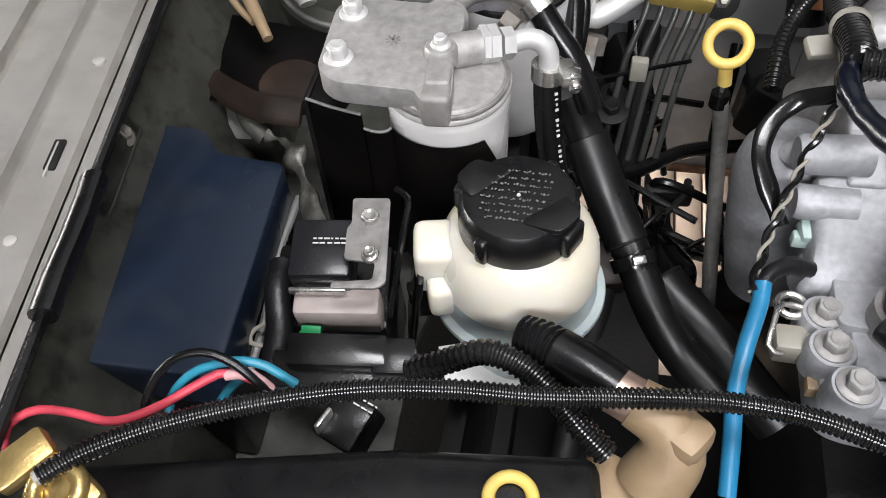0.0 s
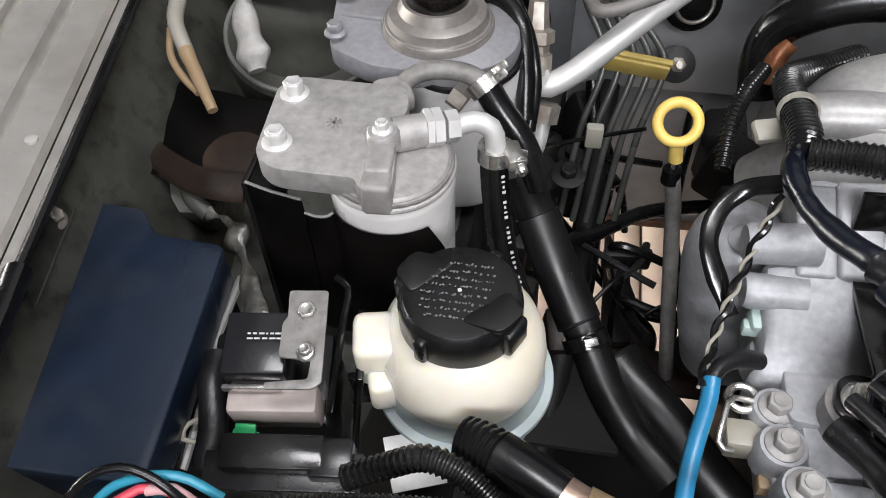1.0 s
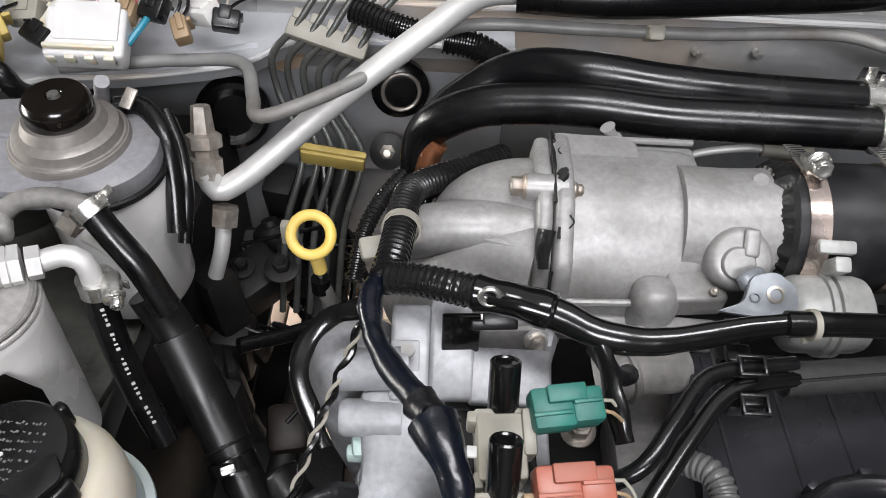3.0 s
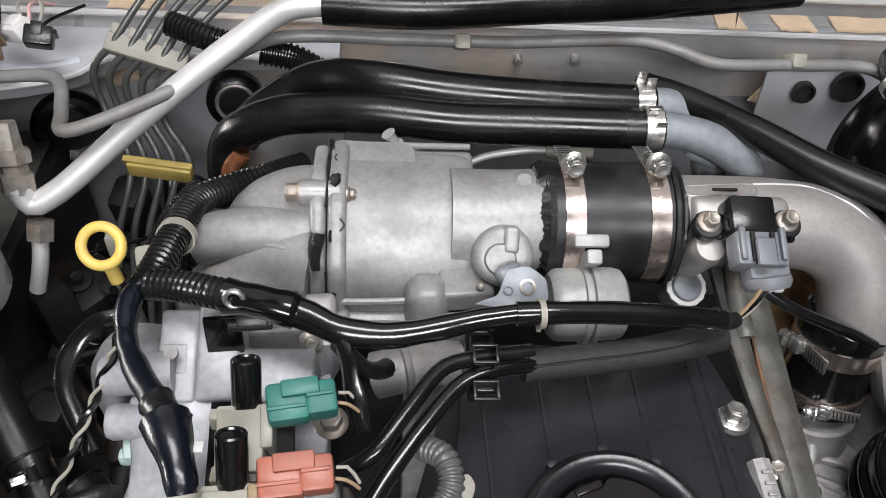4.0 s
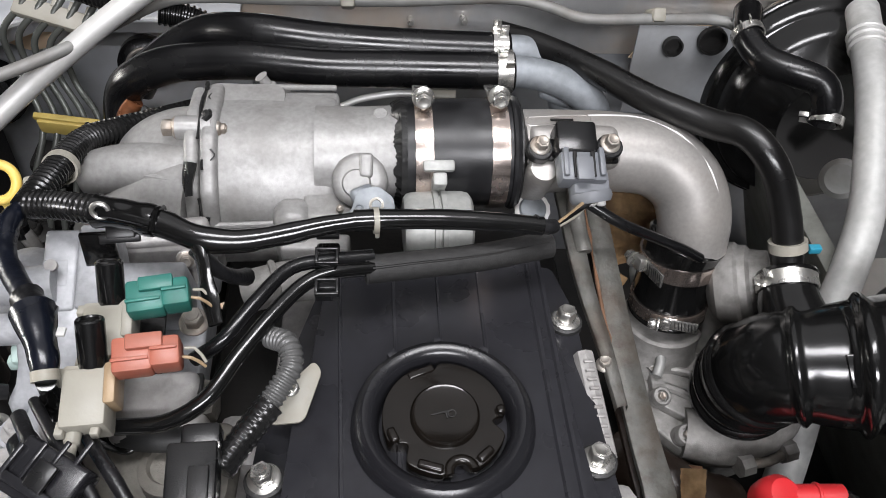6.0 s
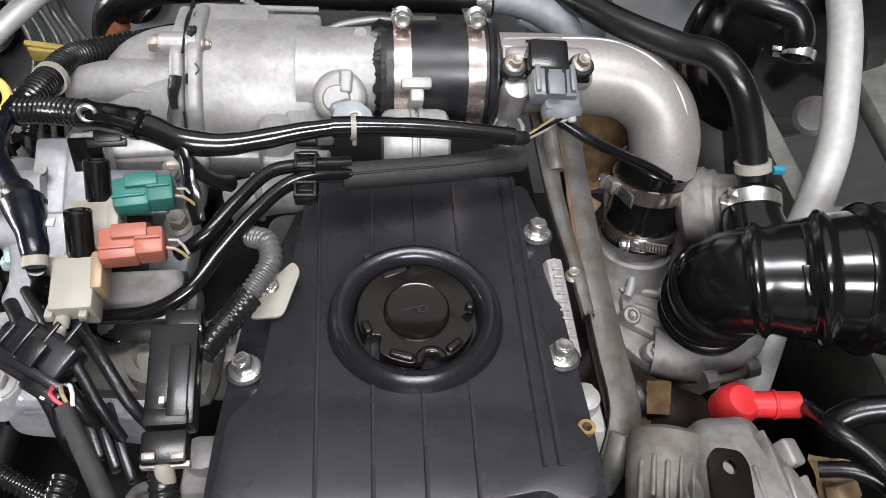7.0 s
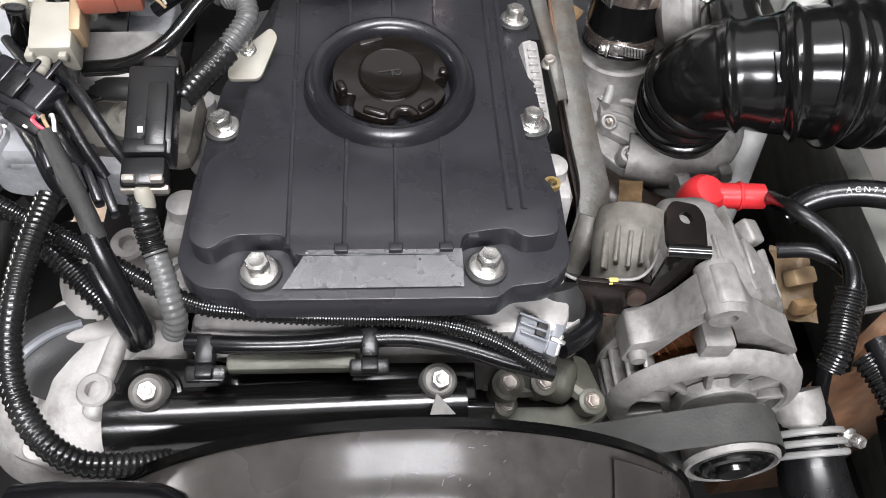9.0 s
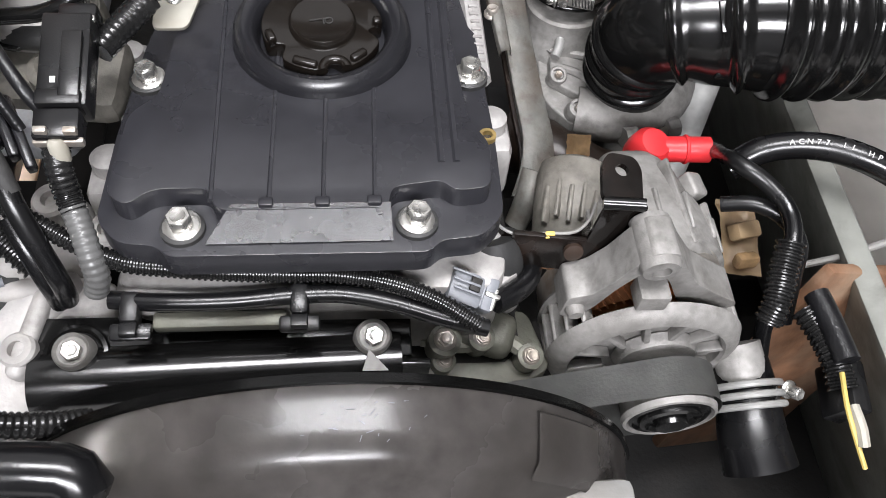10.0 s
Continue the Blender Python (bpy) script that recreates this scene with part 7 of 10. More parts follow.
# fittings on the cowl ledge: plugs, harness, white box
pc = random.Random(21)
cluster = [(25, 22, IVORY, 0.030, 0.026), (75, 55, AMBER, 0.022, 0.024), (120, 12, WHITE_PL, 0.030, 0.024), (185, 30, IVORY, 0.034, 0.030), (235, 42, WHITE_CAN, 0.030, 0.030), (262, 12, TIN, 0.026, 0.022), (300, 30, TAN, 0.014, 0.018),
           (345, 22, PLASTIC, 0.022, 0.022), (385, 45, TAN, 0.014, 0.022), (425, 8, TIN, 0.034, 0.020), (465, 25, PLASTIC, 0.024, 0.018), (40, 80, PLASTIC, 0.022, 0.018), (150, 62, PLASTIC, 0.026, 0.016), (318, 5, WHITE_PL, 0.016, 0.020)]
for x, y, mt, w, d in cluster:
    q = Vector((-0.240, 0.725, 0.952)).lerp(Vector((0.003, 0.749, 0.952)), x / 500) + (Vector((-0.094, 0.652, 0.952)) - Vector((-0.120, 0.737, 0.952))) * (y / 100) + Vector((0, 0, pc.uniform(-0.006, 0.008)))
    t = thing("wiring_plug", q, "ivory, tan or black wiring plug on the cowl ledge", "connector", "cowl plugs")
    pm = Matrix.Translation(q) @ pose(0, 0, 0, pc.uniform(10, 45), pc.uniform(-20, 20), pc.uniform(-35, 35))
    part("shell", box((w, d, 0.016), (0, 0, 0), 0.0025, pm), mt, t)
    part("latch", box((w * 0.4, d * 0.7, 0.004), (0, 0, 0.009), 0.001, pm), mt, t)
    part("collar", box((w * 1.08, d * 0.16, 0.018), (0, d * 0.42, 0), 0.001, pm), mt, t)
    for k in range(2):
        a = pm @ Vector((pc.uniform(-w, w) * 0.3, d * 0.5, 0))
        part("wire", tube([a, a + Vector((pc.uniform(-0.01, 0.01), 0.016, pc.uniform(-0.002, 0.010))), a + Vector((pc.uniform(-0.03, 0.03), 0.045, pc.uniform(-0.012, 0.010)))], 0.0016, 7), pc.choice((RUBBER, RUBBER, RED_WIRE, PINK_WIRE, WHITE_PL)), t)
t = thing("junction_box", (-0.114, 0.684, 0.930), "large ivory-white wiring junction box on the ledge", "connector")
jb = Matrix.Translation((-0.114, 0.688, 0.950)) @ pose(0, 0, 0, 28, 4, 6)
part("shell", box((0.064, 0.046, 0.026), (0, 0, 0), 0.004, jb, 3), WHITE_CAN, t)
part("lid", box((0.052, 0.036, 0.005), (0.002, 0.002, 0.0150), 0.002, jb), WHITE_CAN, t)
part("ridge", box((0.056, 0.004, 0.006), (0, -0.022, 0.006), 0.0015, jb), IVORY, t)
for k in range(4):
    part("latch", box((0.008, 0.005, 0.010), (-0.024 + k * 0.016, -0.0245, -0.004), 0.0012, jb), IVORY, t)
for q, mt, w in (((-0.236, 0.684, 0.952), IVORY, 0.026), ((-0.214, 0.692, 0.955), IVORY, 0.030), ((-0.190, 0.667, 0.953), YELLOW, 0.024)):
    t = thing("wiring_plug", q, "blocky cream wiring plug with a collar on the ledge", "connector", "cowl plugs")
    qm = Matrix.Translation(q) @ pose(0, 0, 0, 30, 8, 18)
    part("shell", box((w, 0.026, 0.020), (0, 0, 0), 0.003, qm), mt, t)
    part("collar", box((w * 1.1, 0.005, 0.022), (0, -0.008, 0), 0.0015, qm), mt, t)
    part("latch", box((w * 0.4, 0.014, 0.004), (0, 0.004, 0.011), 0.001, qm), mt, t)
solo("harness", tube([(-0.283, 0.673, 0.950), (-0.257, 0.685, 0.955), (-0.247, 0.715, 0.960)], 0.012, 12, 0.006, 0.2, 9), TAPE, "thick black taped harness on the ledge", "harness")
solo("wire", tube([(-0.083, 0.689, 0.945), (-0.072, 0.709, 0.955), (-0.068, 0.728, 0.960)], 0.003, 8), TEAL_WIRE, "thin blue wire on the cowl ledge", "wire")
solo("wire", tube([(-0.102, 0.713, 0.945), (-0.090, 0.729, 0.955), (-0.082, 0.740, 0.960)], 0.003, 8), RED_WIRE, "thin red wire on the cowl ledge", "wire")
solo("wire", tube([(-0.087, 0.710, 0.945), (-0.092, 0.720, 0.955), (-0.102, 0.738, 0.960)], 0.003, 8), WHITE_PL, "thin pale wire on the cowl ledge", "wire")
solo("vent_hose", tube([(-0.251, 0.616, 0.930), (-0.233, 0.612, 0.950), (-0.211, 0.623, 0.960), (-0.177, 0.623, 0.965), (-0.157, 0.620, 0.960), (-0.150, 0.620, 0.945), (-0.143, 0.630, 0.930)], 0.0085, 14), RUBBER, "black hose arching behind the filters", "hose")
t = thing("wrapped_pipe", (-0.282, 0.641, 0.860), "pipe end wrapped in crumpled white tape", "pipe")
part("wrap", tube([(-0.266, 0.624, 0.918), (-0.262, 0.606, 0.905), (-0.255, 0.592, 0.888), (-0.248, 0.578, 0.874)], (0.0105, 0.0150), 14, 0.003, 0.8, 12, 0.7), WRAP, t)
t = thing("cable_end", (-0.325, 0.604, 0.850), "cream cable with a tan end", "cable")
part("cable", tube([(-0.312, 0.612, 0.945), (-0.303, 0.580, 0.940), (-0.297, 0.555, 0.935), (-0.284, 0.536, 0.921)], (0.0075, 0.0062), 16), WHITE_PL, t)
part("clip", join(band(0.0082, 0.010, 0.0020, along((-0.311, 0.610, 0.944), (-0.305, 0.588, 0.941))), box((0.012, 0.004, 0.010), (-0.300, 0.606, 0.948), 0.0012)), WHITE_PL, t)
part("tail", tube([(-0.306, 0.560, 0.925), (-0.300, 0.538, 0.915), (-0.286, 0.522, 0.908), (-0.268, 0.508, 0.904)], 0.0032, 10), TAN, t)
part("end", tube([(-0.285, 0.537, 0.922), (-0.268, 0.514, 0.913), (-0.256, 0.498, 0.907), (-0.250, 0.490, 0.903)], (0.0064, 0.0044), 12, 0.004, 0.25, 3), TAN, t)
part("bracket", box((0.03, 0.05, 0.003), (-0.340, 0.593, 0.885), 0.001, pose(0, 0, 0, 20, -20, 15)), GREY_STEEL, t)
t = thing("strut_dome", (-0.235, 0.668, 0.820), "grey-green oily pressed dome behind the filters", "car panel")
part("dome", lathe([(0.080, -0.05), (0.078, -0.004), (0.072, 0.003), (0.060, 0.005), (0.056, 0.002), (0.0, 0.001)], 48, Matrix.Translation((-0.232, 0.665, 0.856)) @ pose(0, 0, 0, 14, 6, 0)), GREY_TAG, t)
part("rim", torus(0.0745, 0.0025, Matrix.Translation((-0.232, 0.665, 0.8585)) @ pose(0, 0, 0, 14, 6, 0), 48, 8), BAY_LIGHT, t, "paler worn rim")

# brake booster, hoses and pipe on the far side
bc = Vector((0.883, 0.663, 0.860))
t = thing("brake_booster", bc - Vector((0, 0, 0.13)), "glossy black domed brake booster", "brake booster")
part("shell", lathe([(0.0, -0.06), (0.125, -0.055), (0.130, -0.04), (0.130, -0.03), (0.122, -0.015), (0.116, -0.012), (0.108, 0.012), (0.100, 0.018), (0.07, 0.032), (0.065, 0.040), (0.0, 0.044)], 56, along(bc + Vector((0.02, 0.06, -0.03)), bc + Vector((0.012, -0.2, 0.02)))), GLOSS, t)
part("rim", torus(0.129, 0.004, along(bc + Vector((0.02, 0.06, -0.03)), bc + Vector((0.012, -0.2, 0.02))) @ Matrix.Translation((0, 0, -0.035)), 56, 8), GLOSS, t)
solo("vacuum_hose", tube([(0.775, 0.728, 0.955), (0.762, 0.681, 0.950), (0.772, 0.653, 0.945), (0.794, 0.634, 0.945), (0.818, 0.623, 0.940), (0.826, 0.612, 0.925), (0.826, 0.607, 0.905)], 0.0145, 18), RUBBER, "black vacuum hose to the brake booster", "hose")
spring_clamp(along((0.828, 0.605, 0.910), (0.824, 0.595, 0.900)), 0.0150, 0.009, 200)
spring_clamp(along((0.762, 0.688, 0.952), (0.764, 0.669, 0.948)), 0.0150, 0.008, 120)
solo("refrigerant_pipe", tube([(0.909, 0.743, 0.950), (0.892, 0.681, 0.940), (0.878, 0.623, 0.925), (0.867, 0.571, 0.895), (0.853, 0.522, 0.865), (0.834, 0.483, 0.835), (0.814, 0.449, 0.800), (0.786, 0.389, 0.755), (0.768, 0.352, 0.728), (0.752, 0.322, 0.706)], 0.0168, 22), PIPE_GREY, "thick pale aluminium refrigerant pipe", "pipe")
t = thing("pipe_collar", (0.907, 0.708, 0.930), "ribbed pale collar on the thick pipe", "pipe fitting")
for k, h in enumerate((0.0, 0.35, 0.7)):
    part("ring", torus(0.018, 0.0022, along(Vector((0.899, 0.703, 0.943)).lerp(Vector((0.892, 0.677, 0.939)), h), (0.887, 0.655, 0.930)), 28, 8), ALU_TUBE, t)
solo("round_cap", lathe([(0.022, -0.02), (0.022, 0.0), (0.016, 0.005), (0.010, 0.004), (0, 0.004)], 28, along((0.890, 0.620, 0.820), (0.837, 0.559, 0.870))), GREY_STEEL, "round dull cap beside the booster", "cap")
hole_c = [Vector((0.722, 0.758, 0.891)), Vector((0.765, 0.758, 0.899))]
solo("bulkhead_bracket", box((0.17, 0.004, 0.11), (0.768, 0.764, 0.855), 0.001, pose(0, 0, 0, -8, 0, -3)), BULK, "stiffener panel at the bulkhead, its paint darkened to blue-grey as shade", "car panel", kind="structure")
for h, r in zip(hole_c, (0.011, 0.016)):
    solo("panel_hole", lathe([(r, -0.006), (r, 0.0015), (r - 0.002, 0.0015), (r - 0.003, -0.005), (0, -0.005)], 28, Matrix.Translation(h) @ pose(0, 0, 0, 82, 0, -3)), DARK, "dark round hole in the stiffener panel", "hole", "panel holes")

# ---- intake manifold beside the head ----
t = thing("intake_manifold", (0.225, 0.416, 0.800), "cast aluminium intake manifold with bolted lugs", "intake part")
part("plenum", prism(rounded([(0.152, 0.238), (0.262, 0.225), (0.262, 0.43), (0.205, 0.455), (0.150, 0.44)], 0.02, 5), 0.848, 0.884, 0.010, seg=3), MANIFOLD, t)
part("lobe", lathe([(0.0, -0.12), (0.030, -0.11), (0.0345, -0.06), (0.0350, -0.006), (0.0340, 0.010), (0.030, 0.024), (0.022, 0.035), (0.011, 0.040), (0, 0.041)], 48, Matrix.Translation((0.1415, 0.407, 0.890)) @ pose(0, 0, 0, 0, -8, 0)), MANIFOLD, t)
part("riser", box((0.0235, 0.058, 0.070), (0.1728, 0.4015, 0.9150), 0.0030, pose(0, 0, 0, 24, 0, 1), 3), MANIFOLD, t)
part("riser", box((0.0265, 0.060, 0.070), (0.1975, 0.4025, 0.9180), 0.0030, pose(0, 0, 0, 24, 0, 1), 3), MANIFOLD, t)
part("riser_step", box((0.018, 0.020, 0.006), (0.1705, 0.3860, 0.9435), 0.0018, pose(0, 0, 0, 24, 0, 2), 3), MANIFOLD, t)
part("shelf_block", box((0.048, 0.034, 0.050), (0.2320, 0.3840, 0.9200), 0.0025, pose(0, 0, 0, 20, 0, 0), 3), MANIFOLD, t)
apron_rows = []
for y, x0, x1, zt in ((0.3710, 0.146, 0.2060, 0.9330), (0.3660, 0.145, 0.2065, 0.9345), (0.3520, 0.146, 0.2090, 0.9260), (0.3380, 0.148, 0.2125, 0.9150), (0.3260, 0.147, 0.2160, 0.9060), (0.3170, 0.143, 0.2190, 0.9000), (0.3130, 0.145, 0.2170, 0.8960), (0.3110, 0.149, 0.2130, 0.8900)):
    apron_rows.append([(x0, y, zt - 0.030), (x0, y, zt - 0.007), (x0 + 0.002, y, zt - 0.0025), (x0 + 0.007, y, zt), ((x0 + x1) / 2 + 0.012, y, zt + 0.0012), ((x0 + x1) / 2 + 0.016, y, zt - 0.0012), (x1 - 0.007, y, zt - 0.0015), (x1 - 0.002, y, zt - 0.004), (x1, y, zt - 0.009), (x1, y, zt - 0.030)])
part("apron", loft(apron_rows), MANIFOLD, t)
part("step", prism(rounded([(0.160, 0.285), (0.212, 0.280), (0.212, 0.345), (0.160, 0.350)], 0.006, 4), 0.86, 0.900, 0.005, seg=3), MANIFOLD, t)
part("stub", lathe([(0.0, -0.002), (0.0105, -0.002), (0.0125, 0.001), (0.0125, 0.040)], 28, along((0.133, 0.374, 0.944), (0.175, 0.377, 0.945))), MANIFOLD, t)
part("stub", lathe([(0.0, -0.002), (0.0095, -0.002), (0.0110, 0.001), (0.0110, 0.034)], 26, along((0.136, 0.356, 0.922), (0.170, 0.357, 0.922))), MANIFOLD, t)
part("boss_mark", lathe([(0.0042, -0.002), (0.0042, 0.0012), (0, 0.0014)], 18, Matrix.Translation((0.172, 0.381, 0.9575)) @ pose(0, 0, 0, 27, 0, 0)), ALU, t)
part("small_lug", lathe([(0.010, -0.03), (0.010, 0.0), (0.006, 0.002), (0, 0.002)], 16, upright((0.136, 0.391, 0.930), 10, -20, 0)), MANIFOLD, t)
part("runner_block", box((0.085, 0.05, 0.06), (0.224, 0.439, 0.895), 0.012, pose(0, 0, 0, 5, 0, 0)), MANIFOLD, t)
part("web", box((0.05, 0.06, 0.02), (0.192, 0.265, 0.882), 0.008, pose(0, 0, 0, 6, 6, 4)), MANIFOLD, t)
for q, s in (((0.158, 0.335, 0.892), 1.0), ((0.156, 0.295, 0.896), 1.1), ((0.157, 0.271, 0.898), 1.1), ((0.164, 0.243, 0.905), 1.15)):
    v = Vector(q)
    lug = part("lug", join(lathe([(0.0150, -0.022), (0.0145, -0.006), (0.0130, -0.002), (0, -0.002)], 22, Matrix.Translation(v)), box((0.035, 0.020, 0.016), tuple(v + Vector((0.02, 0, -0.014))), 0.005)), MANIFOLD, t)
    part("bolt", hexhead(0.0066 * s, 0.009, 0.0098 * s, upright(v + Vector((0, 0, -0.002)), 0, 0, 20)), ALU, lug, "dulled zinc bolt")
t = thing("lead_terminals", (0.143, 0.305, 0.860), "pair of glow plug terminals with a wire loop", "terminal")
part("block", box((0.022, 0.018, 0.018), (0.139, 0.280, 0.880), 0.003), WHITE_PL, t)
part("block", box((0.024, 0.010, 0.010), (0.158, 0.256, 0.875), 0.002), TAN, t)
part("eye", torus(0.008, 0.0025, upright((0.138, 0.301, 0.890)), 20, 8), STEEL, t)
part("wire", tube([(0.143, 0.298, 0.893), (0.131, 0.297, 0.895), (0.126, 0.283, 0.893), (0.124, 0.269, 0.888), (0.132, 0.269, 0.885)], 0.0018, 8), STEEL, t)
t = thing("black_strap", (0.211, 0.312, 0.880), "black steel strap under a large bolt", "bracket")
part("strap", prism(rounded([(-0.014, -0.014), (0.05, -0.02), (0.05, 0.004), (0.0, 0.016), (-0.014, 0.010)], 0.009), 0, 0.003, 0.001, Matrix.Translation((0.194, 0.293, 0.915)) @ pose(0, 0, 0, 5, 0, -14)), GLOSS, t)
part("bolt", hexhead(0.0082, 0.010, 0.0115, upright((0.193, 0.291, 0.918), 5, 0, 15)), STEEL, t)
part("pad", lathe([(0.018, -0.04), (0.018, 0.0), (0, 0.0)], 22, upright((0.193, 0.290, 0.914))), ALU, t)
solo("sensor_plug", join(box((0.016, 0.014, 0.012), (0.149, 0.348, 0.905), 0.003, pose(0, 0, 0, 20, 0, 10)), box((0.022, 0.008, 0.010), (0.149, 0.345, 0.900), 0.002)), MINT, "corroded mint-white sensor plug", "connector")

# ---- harness over the collector ----
solo("wiring_conduit", conduit([(0.232, 0.585, 0.930), (0.208, 0.562, 0.938), (0.184, 0.540, 0.946), (0.168, 0.518, 0.955), (0.163, 0.494, 0.964), (0.162, 0.466, 0.972), (0.160, 0.428, 0.982), (0.157, 0.408, 0.984)], 0.0105, 0.0046), LOOM, "black corrugated conduit rising to the collector", "conduit")
solo("wiring_conduit", conduit([(0.158, 0.548, 0.940), (0.144, 0.522, 0.938), (0.134, 0.495, 0.930), (0.130, 0.466, 0.915)], 0.0062, 0.0038), LOOM, "thin black corrugated conduit", "conduit")
solo("strap_clip", join(band(0.0112, 0.006, 0.0016, along((0.163, 0.463, 0.972), (0.160, 0.428, 0.982))), box((0.018, 0.016, 0.008), (0.146, 0.454, 0.962), 0.003, pose(0, 0, 0, 20, 0, 15))), WHITE_PL, "off-white strap and clip on the conduit", "clip")
t = thing("main_harness", (0.274, 0.398, 0.960), "black taped wiring harness across the collector", "harness")
part("conduit", conduit([(0.160, 0.411, 0.985), (0.179, 0.405, 0.990), (0.198, 0.396, 0.996), (0.213, 0.390, 0.999)], 0.0098, 0.0044, 0.10), LOOM, t)
part("taped_sleeve", tube([(0.209, 0.391, 0.998), (0.228, 0.386, 1.000), (0.240, 0.382, 1.000), (0.248, 0.379, 1.000)], (0.0118, 0.0095), 18, 0.0030, 0.30, 4), GLOSS, t)
part("tape_fold", tube([(0.214, 0.381, 1.006), (0.230, 0.376, 1.008), (0.246, 0.372, 1.006)], (0.0032, 0.0022), 8, 0.003, 0.7, 12, 0.5), GLOSS, t)
part("tape_fold", tube([(0.246, 0.371, 1.000), (0.249, 0.379, 1.009), (0.251, 0.388, 1.003)], 0.0022, 8, 0.003, 0.6, 2), GLOSS, t)
part("loom", tube([(0.245, 0.380, 1.000), (0.256, 0.376, 0.999), (0.273, 0.368, 0.997), (0.298, 0.366, 0.995), (0.324, 0.369, 0.997), (0.350, 0.374, 1.000), (0.378, 0.377, 1.003)], (0.0092, 0.0056), 16, 0.006, 0.16, 7, 0.72), GLOSS, t)
part("loom", tube([(0.372, 0.3765, 1.0025), (0.388, 0.377, 1.003), (0.428, 0.380, 1.000), (0.468, 0.382, 0.995), (0.498, 0.383, 0.990)], (0.0072, 0.0064), 16, 0.006, 0.08, 9), GLOSS, t)
part("tie", band(0.0074, 0.0035, 0.0012, along((0.386, 0.377, 1.002), (0.411, 0.379, 1.001))), WHITE_PL, t, "pale cable tie")
part("tie_tail", box((0.003, 0.006, 0.012), (0.387, 0.379, 0.992), 0.0008), WHITE_PL, t)
part("taped_end", tube([(0.492, 0.384, 0.991), (0.502, 0.384, 0.988), (0.508, 0.387, 0.986)], (0.0070, 0.0050), 12, 0.003, 0.5, 6), TAPE, t)
for k, (mt, x) in enumerate(((TAN, 1210), (WHITE_PL, 1218), (RUBBER, 1226))):
    part("sensor_wire", tube([(0.506, 0.385, 0.987), (0.521, 0.399, 0.985), (0.537, 0.418, 0.980)] if k == 0 else [(0.507, 0.385, 0.986), (0.524, 0.399, 0.983), (0.542, 0.421, 0.978)] if k == 1 else [(0.505, 0.384, 0.987), (0.526, 0.402, 0.984), (0.545, 0.422, 0.978)], 0.0016, 8), mt, t)
part("harness_clip", join(box((0.018, 0.008, 0.003), (0.222, 0.384, 0.986), 0.001, pose(0, 0, 0, 40, 0, 5)), box((0.026, 0.006, 0.003), (0.220, 0.385, 0.979), 0.001, pose(0, 0, 0, 55, 0, 5))), PLASTIC, t)
part("eyelet", torus(0.0050, 0.0017, Matrix.Translation((0.215, 0.381, 1.008)) @ pose(0, 0, 0, 75, 0, 0), 20, 8), STEEL, t, "bright steel eyelet")
solo("harness_branch", tube([(0.158, 0.422, 0.984), (0.150, 0.400, 0.983), (0.154, 0.372, 0.983), (0.166, 0.348, 0.985), (0.180, 0.327, 0.991), (0.187, 0.316, 0.994)], 0.0068, 14, 0.0028, 0.7, 3), NAVY_TAPE, "navy-black taped harness branch", "harness")
t = thing("harness_drop", (0.19, 0.32, 0.97), "navy sleeve leaving a taped harness joint", "harness")
part("joint", tube([(0.181, 0.326, 0.990), (0.190, 0.315, 0.993), (0.200, 0.313, 0.990)], 0.0085, 12, 0.003, 0.9, 9), TAPE, t)
part("sleeve", tube([(0.188, 0.314, 0.992), (0.195, 0.298, 0.992), (0.201, 0.282, 0.988), (0.203, 0.272, 0.984)], (0.0086, 0.0066), 14, 0.0028, 0.75, 5), NAVY_TAPE, t)
part("collar", band(0.0062, 0.006, 0.0012, along((0.2025, 0.274, 0.985), (0.2045, 0.262, 0.978))), WHITE_PL, t)
part("tag", box((0.005, 0.006, 0.002), (0.207, 0.299, 0.992), 0.0006), WRITING, t)
solo("harness_branch", tube([Vector((0.203, 0.272, 0.983))] + [Vector(p) for p in [(0.194, 0.284, 0.945), (0.196, 0.269, 0.930), (0.207, 0.251, 0.920)]], 0.0065, 12, 0.005, 0.25, 8), GLOSS, "glossy black taped harness branch", "harness")
solo("tape_loop", tube([(0.146, 0.394, 0.975), (0.128, 0.397, 0.965), (0.114, 0.386, 0.955), (0.110, 0.370, 0.945), (0.118, 0.353, 0.930), (0.127, 0.338, 0.918)], 0.0056, 10, 0.004, 0.25, 2, 0.3), GLOSS, "glossy black strip of tape-wrapped wires", "harness")


def strand(points, off, turn, phase, r):
    """One strand of a twisted pair: it winds round the points' line at distance off, one turn in every turn metres."""
    pts, length = spline(points, 0.002)
    out = []
    for k, p in enumerate(pts):
        d = (pts[min(k + 1, len(pts) - 1)] - pts[max(k - 1, 0)]).normalized()
        u = d.cross(Vector((1, 0, 0))).normalized()
        v = d.cross(u)
        a = phase + 2 * math.pi * length * k / (len(pts) - 1) / turn
        out.append(p + (u * math.cos(a) + v * math.sin(a)) * off)
    return tube(out, r, 7, 0.002)


